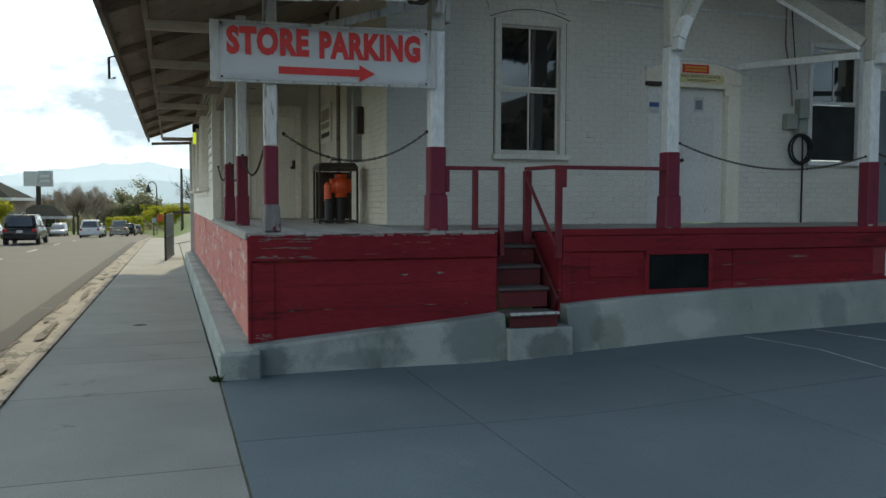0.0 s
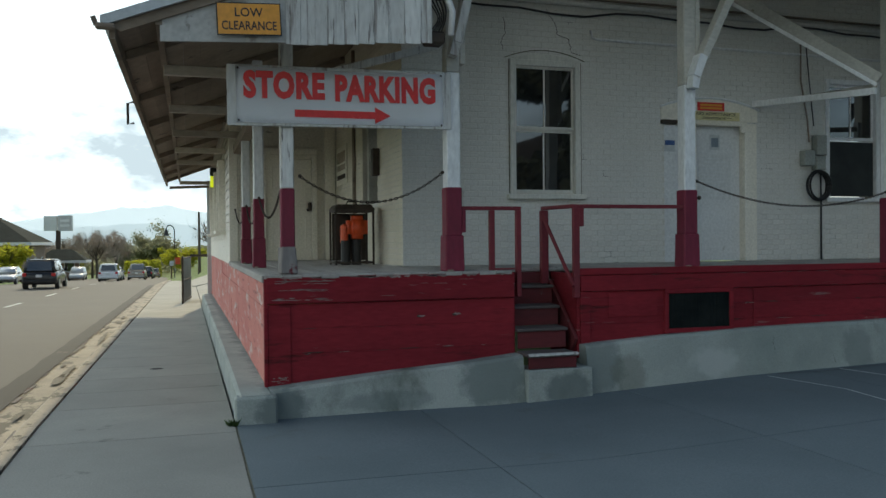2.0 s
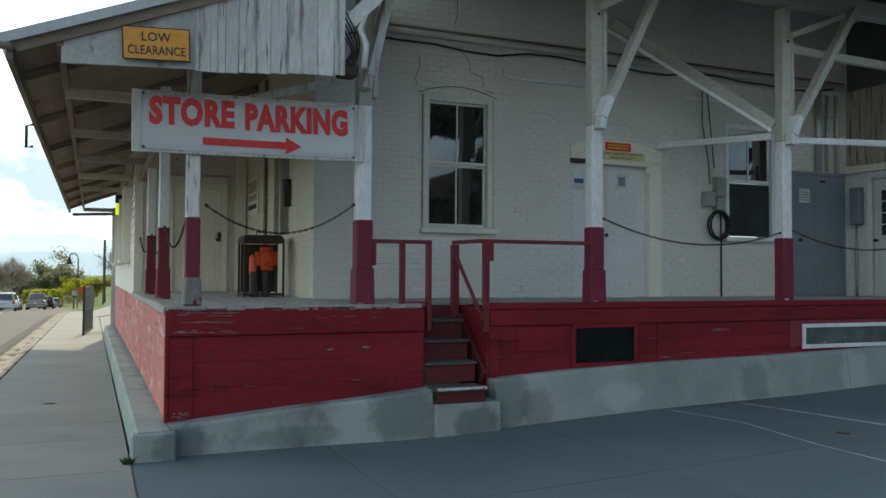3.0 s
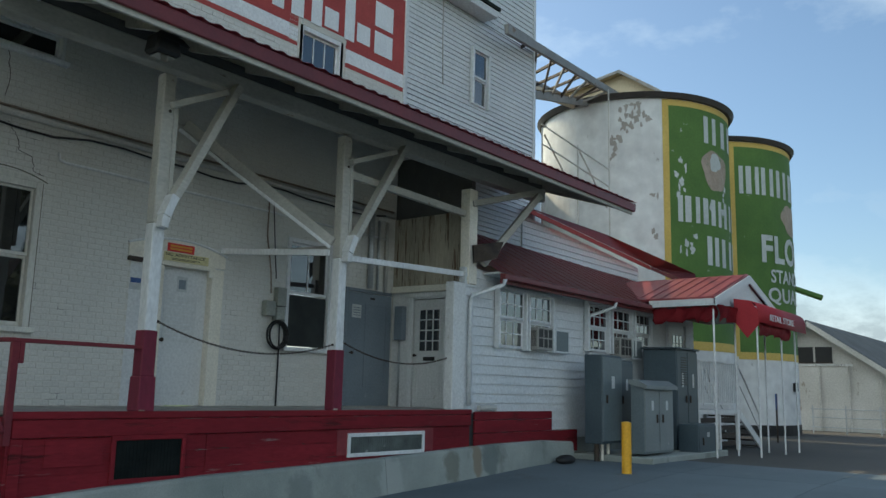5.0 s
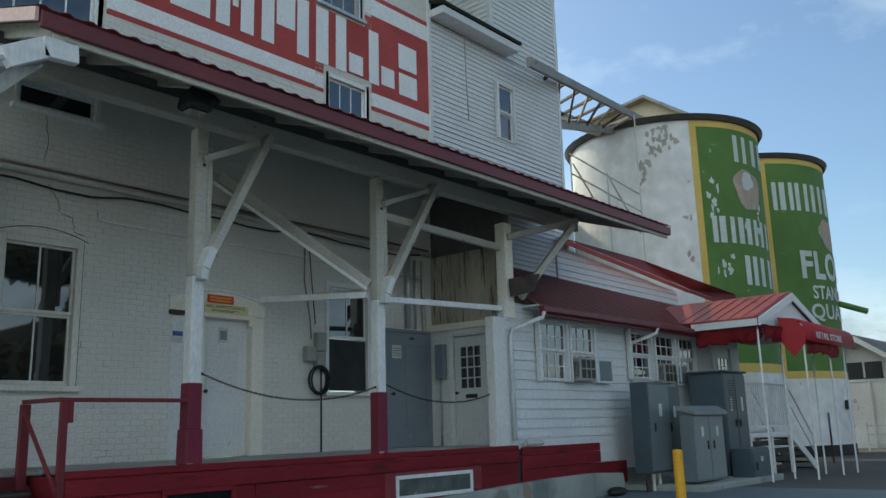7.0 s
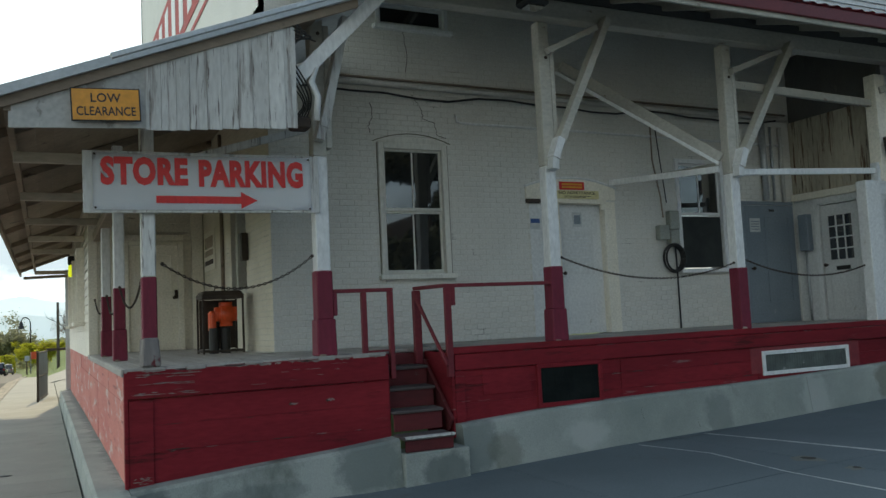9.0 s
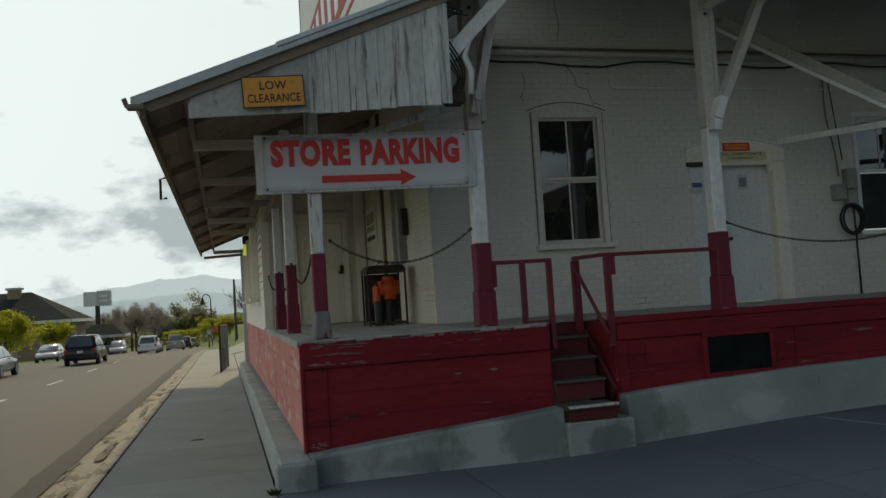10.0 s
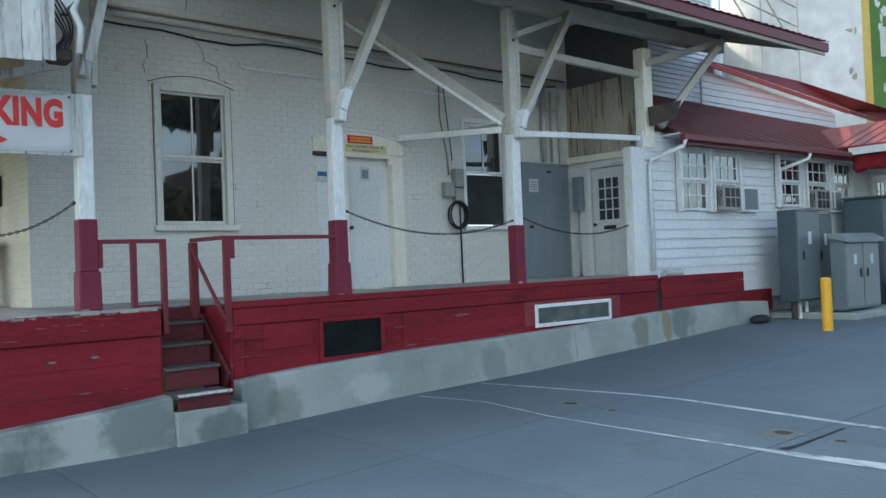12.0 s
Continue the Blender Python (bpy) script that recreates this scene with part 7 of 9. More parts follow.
# sided block and elevator tower
siding("wall_sided", (11.62, WALL_Y), (16.50, WALL_Y), 3.4, 10.16, (0, -1), M_SIDING, "white lapped siding of the mill annexe", 0.11, lap=0.024)
siding("wall_tower", (13.82, WALL_Y), (16.50, WALL_Y), 10.17, 16.5, (0, -1), M_SIDING, "white lapped siding of the elevator tower", 0.125, lap=0.024)
siding("wall_tower_side", (13.82, 6.5), (13.82, WALL_Y), 10.1, 16.5, (-1, 0), M_SIDING, "white lapped side of the elevator tower", 0.125)
siding("wall_tower_end", (16.50, WALL_Y), (16.50, 8.5), 3.4, 16.5, (1, 0), M_SIDING, "white lapped far side of the elevator tower", 0.125)
part("tower_roof", B(13.5, 16.8, 1.75, 8.8, 16.5, 16.65, 0.02), M_DARKEAVE, label="thin dark roof of the tower", category="roof", kind="structure")
part("corner_board", B(13.76, 13.86, WALL_Y - 0.035, WALL_Y + 0.08, 10.24, 16.5, 0.006), M_SIDING, label="white corner board of the tower", category="trim", kind="structure")
part("corner_board", B(16.44, 16.54, WALL_Y - 0.035, WALL_Y + 0.08, 5.4, 16.5, 0.006), M_SIDING, label="white corner board of the tower", category="trim", kind="structure")
an = thing("annexe_roof", (13, 1.8, 10.2), "short grey shingled roof edge with a boxed eave", "roof", kind="structure", world=True)
part("eave_box", B(11.62, 14.30, WALL_Y - 0.42, WALL_Y, 10.17, 10.34, 0.01), M_SIDING, an)
bm = bmesh.new()
poly(bm, [(11.6, WALL_Y - 0.46, 10.34), (11.6, WALL_Y + 4.0, 12.0), (11.6, WALL_Y + 4.0, 12.08), (11.6, WALL_Y - 0.46, 10.42)], (2.20, 0, 0))
part("shingles", bm, M_SHINGLE, an)
part("shingles", poly(bmesh.new(), [(13.75, WALL_Y - 0.46, 10.34), (13.75, WALL_Y - 0.02, 10.50), (13.75, WALL_Y - 0.02, 10.58), (13.75, WALL_Y - 0.46, 10.42)], (0.6, 0, 0)), M_SHINGLE, an)
window("tower_window", (13.84, WALL_Y - 0.10, 8.08), 0.55, 1.26, cols=1, label="white vinyl sash window in the siding", case=0.07, sill=False, depth=0.06, frame_mat=M_SIDING)
part("louvre", B(13.76, 13.80, 3.0, 3.7, 12.4, 13.6, 0.01), M_WPAINT, label="pale louvre panel in the tower side", category="vent")
run("conduit", [(12.75, WALL_Y - 0.05, 10.1), (12.76, WALL_Y - 0.05, 9.2), (12.80, WALL_Y - 0.05, 8.2)], 0.012, M_PIPEGREY, "thin wire clipped down the siding")
part("duct_box", B(16.75, 17.35, 2.3, 2.9, 5.9, 6.55, 0.03), M_GALV, label="grey duct elbow behind the gable", category="duct")

# ---------------------------------------------------------------- store house at the end of the dock
HY = 0.10
hw = siding("wall_store", (11.22, HY), (21.6, HY), 0.86, 3.92, (0, -1), M_SIDING, "white lapped siding of the low store", 0.17, lap=0.022)
part("wall_store_side", B(11.625, 11.66, HY, 2.0, 0.4, 3.9), M_SIDING, label="plain side of the low store", category="wall", kind="structure")
part("wall_store_end", B(21.5, 21.62, HY + 0.02, 2.0, 0.2, 3.92), M_SIDING, label="plain end of the low store", category="wall", kind="structure")
part("foundation", B(11.6, 21.6, HY + 0.03, HY + 0.3, -0.2, 0.9), M_LEDGE, label="shadowed foundation under the store", category="foundation", kind="structure")


def red_roof(name, quad, thick, rib, label):
    """A ribbed metal slope on the quad a, b, c, d: a-b along the eave, d-c along the top."""
    a, b, c, d = [Vector(p) for p in quad]
    t = thing(name, tuple((a + b) / 2), label, "roof", kind="structure", world=True)
    bm = bmesh.new()
    vs = [bm.verts.new(p) for p in (a, b, c, d)]
    f = bm.faces.new(vs)
    bmesh.ops.solidify(bm, geom=[f], thickness=thick)
    part("sheet", bm, M_REDMETAL, t)
    n = (b - a).cross(d - a).normalized()
    count = max(2, int((b - a).length / rib))
    for i in range(count + 1):
        p, q = a.lerp(b, i / count), d.lerp(c, i / count)
        bm = bmesh.new()
        bar(bm, p + n * 0.003, q + n * 0.003, 0.022, 0.008, up=n, bevel=0.0)
        part("rib", bm, M_REDMETAL, t)
    return t


red_roof("store_roof", [(11.75, -0.32, 3.86), (21.9, -0.32, 3.86), (21.9, 1.95, 5.02), (11.55, 1.95, 5.20)], 0.03, 0.45, "ribbed red metal roof of the low store")
gt = thing("store_gutter", (16.5, -0.36, 3.8), "dark red gutter along the store eave", "gutter", kind="structure", world=True)
part("trough", B(11.72, 21.9, -0.44, -0.34, 3.72, 3.83, 0.015), M_DARKRED, gt)
part("fascia", B(11.75, 21.8, -0.335, -0.29, 3.66, 3.84, 0.006), M_DARKRED, gt)
part("soffit", B(11.75, 21.8, -0.30, HY, 3.84, 3.87), M_SIDING, gt)
for x in (11.32, 15.62):
    run("downspout", [(x + 0.45, -0.40, 3.74), (x + 0.42, -0.38, 3.62), (x + 0.04, 0.02, 3.42), (x, 0.03, 3.30), (x, 0.03, 1.5 if x < 12 else 2.6)], 0.04, M_SIDING, "white bent downspout on the store wall", "downspout")

for x, w in ((12.17, 0.86), (13.19, 0.84)):
    window("store_window", (x, HY - 0.115, 2.55), w, 1.08, cols=3, rows=2, sill=False, label="white store sash window reflecting bright sky", case=0.06, depth=0.08, frame_mat=M_SIDING)
for x, w in ((15.54, 0.90), (16.66, 0.94), (17.82, 0.86)):
    window("store_window", (x, HY - 0.115, 2.66), w, 1.00, cols=3, rows=2, sill=False, label="white store window reflecting bright sky", case=0.06, depth=0.08, frame_mat=M_SIDING)
panel_door("store_door", (19.95, HY - 0.05, 1.45), 0.92, 2.05, panels=[(0.12, 0.80, 0.2, 0.8)], glass=(0.14, 0.78, 1.0, 1.85, 3, 4), material=M_DOORW, label="white glazed door of the store entrance", knob_side=-1)
for x0, x1 in ((19.78, 19.93), (20.89, 21.04)):
    part("door_casing", B(x0, x1, HY - 0.09, HY - 0.02, 1.45, 3.56, 0.006), M_SIDING, label="white casing of the store entrance", category="door frame", kind="structure")


def air_con(x, z, label):
    """A window unit: beige case, dark gridded front, and the filler panel that closes the rest of the sash."""
    t = thing("air_conditioner", (x, HY, z), label, "air conditioner", "window air conditioners")
    part("case", B(0, 0.56, -0.28, 0.0, 0, 0.44, 0.014), M_ACCASE, t, "beige steel case")
    front = part("front_grille", B(0.035, 0.525, -0.286, -0.281, 0.05, 0.40, 0.004), M_BLACK, t, "dark front grille")
    for i in range(1, 3):
        part("rib", B(0.035 + 0.163 * i - 0.012, 0.035 + 0.163 * i + 0.012, -0.296, -0.2865, 0.05, 0.40, 0.003), M_ACCASE, front)
    part("rib", B(0.036, 0.524, -0.295, -0.2868, 0.215, 0.24, 0.003), M_ACCASE, front)
    bm = bmesh.new()
    for i in range(7):
        box(bm, -0.005, -0.0005, -0.24 + i * 0.03, -0.228 + i * 0.03, 0.07, 0.37)
    part("side_grille", bm, M_BLACK, t)
    for q in ((0.90, 1.46, 0.42, 0.46), (0.90, 1.46, -0.02, 0.02), (0.90, 0.94, 0.02, 0.42), (1.42, 1.46, 0.02, 0.42)):
        part("filler_frame", B(q[0], q[1], -0.135, -0.11, q[2], q[3], 0.004), M_SIDING, t, "white filler frame")
    part("filler_panel", B(0.94, 1.42, -0.128, -0.116, 0.02, 0.42), M_CABL, t, "grey filler panel")


air_con(13.22, 2.56, "beige window air conditioner under the store eave")
air_con(16.70, 2.58, "beige window air conditioner beside the porch")

# upper gable wall and roof behind the low store
gz = lambda s: 5.92 - 0.48 * s
siding("wall_gable", (15.95, WALL_Y - 0.05), (22.2, WALL_Y - 0.05), 4.6, 5.92, (0, -1), M_SIDING, "white lapped wall under the higher red roof", 0.15, top=gz, lap=0.028)
bm = bmesh.new()
poly(bm, [(15.75, 1.70, 5.93), (22.5, 1.70, 5.41), (22.5, 1.70, 5.51), (15.75, 1.70, 6.03)], (0, 0.04, 0))
part("rake_fascia", bm, M_MURALRED, label="red fascia along the edge of the higher roof", category="trim", kind="structure")
bm = bmesh.new()
poly(bm, [(22.51, 1.68, 5.41), (23.9, 0.89, 4.93), (23.9, 0.89, 5.03), (22.51, 1.68, 5.505)], (0.02, 0.03, 0))
part("rake_fascia", bm, M_DARKRED, label="dark red fascia at the low end of the roof", category="trim", kind="structure")
bm = bmesh.new()
v = [bm.verts.new(c) for c in ((15.75, 1.69, 6.035), (22.5, 1.69, 5.515), (23.9, 0.90, 5.04), (24.05, 0.95, 5.42), (19.9, 1.80, 6.06), (16.0, 2.0, 6.12))]
for f in ((0, 1, 4, 5), (1, 2, 3), (1, 3, 4)):
    bm.faces.new([v[i] for i in f])
bmesh.ops.solidify(bm, geom=bm.faces, thickness=-0.03)
part("upper_store_roof", bm, M_REDMETAL, label="higher red metal roof behind the store", category="roof", kind="structure")
part("wall_gable_end", B(22.21, 22.35, WALL_Y, 3.4, 3.8, 5.38), M_OLDWHITE, label="shaded end wall under the higher roof", category="wall", kind="structure")

part("rear_block", B(16.62, 25.5, 7.6, 9.0, 0.0, 9.7, 0.03), M_DARKBRICK, label="dim block between the tower and the silos", category="wall", kind="structure")

# porch roof, canvas awning, landing and stairs
PX, PY = 20.2, -1.90
ph = thing("entry_porch", (PX, -1.0, 0.4), "broad red-roofed entry porch with white gable trim", "porch", world=True)
for sx in (-1, 1):
    bm = bmesh.new()
    poly(bm, [(PX, PY, 4.70), (PX + sx * 2.35, PY, 3.92), (PX + sx * 2.35, PY, 3.97), (PX, PY, 4.75)], (0, 3.2, 0))
    part("roof_slope", bm, M_REDMETAL, ph)
    bm = bmesh.new()
    poly(bm, [(PX, PY - 0.02, 4.52), (PX + sx * 2.36, PY - 0.02, 3.76), (PX + sx * 2.36, PY - 0.02, 3.94), (PX, PY - 0.02, 4.72)], (0, -0.03, 0))
    part("gable_trim", bm, M_SIDING, ph)
    part("eave_board", B(PX + sx * 2.35 - 0.02, PX + sx * 2.35 + 0.02, PY + 0.01, -0.36, 3.77, 3.925, 0.004), M_SIDING, ph)
    for i in range(7):
        y = PY + 0.05 + i * 0.3
        part("rib", bar(bmesh.new(), (PX + sx * 0.03, y, 4.755), (PX + sx * 2.34, y, 3.985), 0.03, 0.014), M_REDMETAL, ph)
part("gable_panel", poly(bmesh.new(), [(PX - 2.2, PY + 0.04, 3.80), (PX + 2.2, PY + 0.04, 3.80), (PX, PY + 0.04, 4.54)], (0, 0.04, 0)), M_SIDING, ph)
part("ceiling", B(PX - 2.3, PX + 2.3, PY + 0.05, 0.05, 3.74, 3.76), M_BLACK, ph)
aw = thing("awning", (20.6, -2.3, 3.4), "red canvas awning with white words on bent poles", "awning", world=True)
bm = bmesh.new()
prof = [(-2.52, 3.46), (-2.51, 3.74), (-2.46, 3.88), (-2.34, 3.96), (-1.96, 4.02)]
for (y0, z0), (y1, z1) in zip(prof, prof[1:]):
    vs = [bm.verts.new(c) for c in ((18.95, y0, z0), (22.75, y0, z0 - 0.03), (22.75, y1, z1 - 0.03), (18.95, y1, z1))]
    bm.faces.new(vs)
bmesh.ops.remove_doubles(bm, verts=bm.verts, dist=1e-4)
bmesh.ops.solidify(bm, geom=bm.faces, thickness=0.012)
part("canvas", bm, M_AWN, aw, smooth=True)
bm = bmesh.new()
poly(bm, [(18.94, y, z) for y, z in ((-1.96, 4.02), (-2.34, 3.95), (-2.52, 3.72), (-2.52, 3.40), (-2.25, 3.10), (-2.1, 3.30), (-1.96, 3.50))], (0.012, 0, 0))
part("side_flap", bm, M_AWN, aw, "sagging red canvas side")


def drape(p, q, z0, z1, seed, n=14):
    """Loose canvas hung in folds from p to q."""
    bm = bmesh.new()
    p, q = Vector(p), Vector(q)
    rd = random.Random(seed)
    sagz = [rd.uniform(-0.06, 0.06) for _ in range(n + 1)]
    g = [[bm.verts.new((p.lerp(q, i / n).x + 0.05 * math.sin(i * 1.7 + j), p.lerp(q, i / n).y + 0.04 * math.cos(i * 1.9 + j * 0.8), z1 - (z1 - z0 + sagz[i]) * j / 5)) for i in range(n + 1)] for j in range(6)]
    for j in range(5):
        for i in range(n):
            bm.faces.new((g[j][i], g[j][i + 1], g[j + 1][i + 1], g[j + 1][i]))
    bmesh.ops.solidify(bm, geom=bm.faces, thickness=0.01)
    part("side_flap", bm, M_AWN, aw, "sagging red canvas side", smooth=True)


drape((17.90, -0.40, 0), (17.90, -1.92, 0), 3.42, 3.78, 1)
drape((17.95, -1.96, 0), (19.6, -2.05, 0), 3.46, 3.80, 2)
drape((19.2, -2.42, 0), (21.4, -2.47, 0), 3.18, 3.50, 3)
lettering("words", "RETAIL STORE", pose(19.75, -2.527, 3.55), 1.9, 0.15, 0.004, M_SIGNWHITE, aw, "white capital")
for x, y in ((17.9, -1.86), (19.25, -1.86), (21.3, -1.9), (19.1, -2.42), (22.1, -2.40), (20.9, -2.42)):
    bm = bmesh.new()
    rod(bm, (x, y, G(x, y) - 0.02), (x, y, 3.74), 0.022, 8)
    part("pole", bm, M_WPAINT, aw)
st = thing("entry_stairs", (20.5, -0.5, 0.4), "white landing with open steps and white steel rails", "stairs", world=True)
g0 = G(21, -1)
part("landing", B(19.1, 21.9, -1.0, 0.04, 1.33, 1.43, 0.01), M_WPAINT, st)
for x in (19.15, 20.5, 21.85):
    for y in (-0.95, -0.1):
        part("leg", B(x - 0.045, x + 0.045, y - 0.045, y + 0.045, g0 - 0.05, 1.33, 0.004), M_WPAINT, st)
for k in range(4):
    part("skirt_board", B(19.2, 21.8, -0.90, -0.87, 0.52 + 0.20 * k, 0.64 + 0.20 * k, 0.004), M_IRON, st)
for k in range(6):
    part("tread", B(21.93 + 0.27 * k, 22.19 + 0.27 * k, -0.98, -0.06, 1.27 - 0.16 * k - 0.04, 1.27 - 0.16 * k, 0.004), M_IRON, st)
for y in (-1.0, -0.04):
    part("stringer", bar(bmesh.new(), (21.9, y, 1.30), (23.5, y, g0 + 0.04), 0.05, 0.20), M_WPAINT, st)
    bm = bmesh.new()
    pipe(bm, [(21.9, y, 2.50), (22.05, y, 2.42), (23.45, y, 1.30), (23.5, y, g0)], 0.024, 8)
    part("hand_rail", bm, M_WPAINT, st)
    bm = bmesh.new()
    pipe(bm, [(21.95, y, 2.05), (23.48, y, 0.85)], 0.018, 8)
    part("hand_rail", bm, M_WPAINT, st)
rg = thing("landing_rail", (19.1, -0.98, 1.43), "white steel railing with thin balusters round the landing", "railing", world=True)
for z in (1.55, 2.58):
    part("rail", B(19.1, 21.9, -0.99, -0.95, z, z + 0.045), M_WPAINT, rg)
    part("rail", B(19.1, 19.14, -0.94, 0.0, z, z + 0.045), M_WPAINT, rg)
for x in (19.12, 21.88):
    part("post", B(x - 0.03, x + 0.03, -1.0, -0.94, 1.43, 2.66, 0.004), M_WPAINT, rg)
for i in range(19):
    part("baluster", B(19.24 + i * 0.14, 19.26 + i * 0.14, -0.98, -0.96, 1.59, 2.58), M_WPAINT, rg)
for i in range(6):
    part("baluster", B(19.11, 19.13, -0.86 + i * 0.145, -0.84 + i * 0.145, 1.59, 2.58), M_WPAINT, rg)

# ---------------------------------------------------------------- cabinets, bollard, small things at the foot of the store
def cabinet(x0, x1, y0, y1, z0, z1, body, door, label, doors=1, plinth=True, cap=0.0):
    t = thing("electrical_cabinet", ((x0 + x1) / 2, (y0 + y1) / 2, z0), label, "electrical cabinet", "electrical cabinets by the store", world=True)
    part("body", B(x0, x1, y0, y1, z0, z1, 0.012), body, t)
    if cap:
        bm = bmesh.new()
        poly(bm, [(x0 - 0.06, y0 - 0.10, z1 - 0.10), (x0 - 0.06, y0 - 0.10, z1 - 0.03), (x0 - 0.06, y0 + 0.1, z1 + cap), (x0 - 0.06, y1 + 0.03, z1 + cap), (x0 - 0.06, y1 + 0.03, z1)], (x1 - x0 + 0.12, 0, 0))
        part("hood", bm, door, t)
    w = (x1 - x0) / doors
    for k in range(doors):
        d = part("door", B(x0 + w * k + 0.02, x0 + w * (k + 1) - 0.02, y0 - 0.022, y0 - 0.001, z0 + 0.05, z1 - (0.12 if cap else 0.05), 0.006), door, t)
        part("handle", B(x0 + w * (k + (0.8 if k == 0 and doors > 1 else 0.2)) - 0.02, x0 + w * (k + (0.8 if k == 0 and doors > 1 else 0.2)) + 0.02, y0 - 0.05, y0 - 0.023, (z0 + z1) / 2 - 0.08, (z0 + z1) / 2 + 0.08, 0.005), M_IRON, d)
        part("label_plate", B(x0 + w * k + w * 0.45, x0 + w * k + w * 0.6, y0 - 0.026, y0 - 0.0225, z0 + (z1 - z0) * 0.62, z0 + (z1 - z0) * 0.76), M_CURTAIN, d, "pale label")
    return t


cabinet(14.60, 15.47, -0.80, -0.42, 0.78, 2.53, M_CAB, M_CABL, "wide grey steel cabinet with a flat door")
cabinet(15.50, 16.15, -0.72, -0.40, 0.82, 2.46, M_CAB, M_CAB, "narrow dark grey steel cabinet")
cabinet(15.18, 16.57, -1.42, -1.14, 0.60, 1.97, M_CABL, M_CABPALE, "low pale grey cabinet with a hooded top", doors=2, cap=0.08)
big = cabinet(17.80, 19.02, -1.0, -0.20, 0.56, 2.80, M_CAB, M_CAB, "large dark blue-grey transformer cabinet", doors=2)
part("cap", B(17.74, 19.08, -1.06, -0.16, 2.805, 2.85, 0.012), M_CAB, big)
bm = bmesh.new()
for i in range(12):
    box(bm, 18.02, 18.34, -1.030, -1.023, 2.00 + i * 0.055, 2.025 + i * 0.055)
part("grille", bm, M_BLACK, big, "dark louvres")
cabinet(17.45, 18.45, -1.62, -1.18, 0.42, 1.15, M_CAB, M_CAB, "short dark grey box beside the landing")
part("plinth", B(14.95, 19.0, -1.70, 0.05, 0.30, 0.555, 0.015), M_LEDGE, label="pale concrete plinth under the cabinets", category="plinth", kind="structure")
for x in (14.72, 14.95, 15.2):
    bm = bmesh.new()
    rod(bm, (x, -0.62, 0.3), (x, -0.62, 0.79), 0.05 if x < 14.8 else 0.035, 10)
    part("conduit", bm, M_TRIM if x > 14.8 else M_IRON, label="short pipe rising into the cabinet", category="conduit")
bo = thing("bollard", (13.05, -2.08, rise(13.05)), "yellow painted steel bollard with a domed top", "bollard")
bm = bmesh.new()
rod(bm, (0, 0, -0.02), (0, 0, 0.86), 0.085, 20)
bmesh.ops.create_uvsphere(bm, u_segments=20, v_segments=8, radius=0.085, matrix=pose(0, 0, 0.86) @ Matrix.Diagonal((1, 1, 0.35, 1)))
part("pipe", bm, M_YELLOW, bo, smooth=False)
part("footing", B(-0.14, 0.14, -0.14, 0.14, -0.03, 0.012, 0.01), M_CONC, bo)
bm = bmesh.new()
bmesh.ops.create_uvsphere(bm, u_segments=14, v_segments=8, radius=0.22, matrix=pose(13.85, -0.42, 0.50) @ Matrix.Diagonal((1.2, 0.7, 0.42, 1)))
part("rubber_mat", bm, M_RUBBER, label="dark lump of folded rubber by the ledge", category="mat", smooth=True)
bm = bmesh.new()
rod(bm, (11.55, -0.02, DECK + 0.03), (12.0, -0.05, DECK + 0.03), 0.05, 12)
part("pipe_offcut", bm, M_PIPEGREY, label="grey pipe offcut lying on the skirt edge", category="pipe")

# ---------------------------------------------------------------- conveyor gallery and silos
S1, S2, SR = (26.3, 4.0), (33.6, 4.05), 3.22
SH1, SH2 = 11.20, 11.62


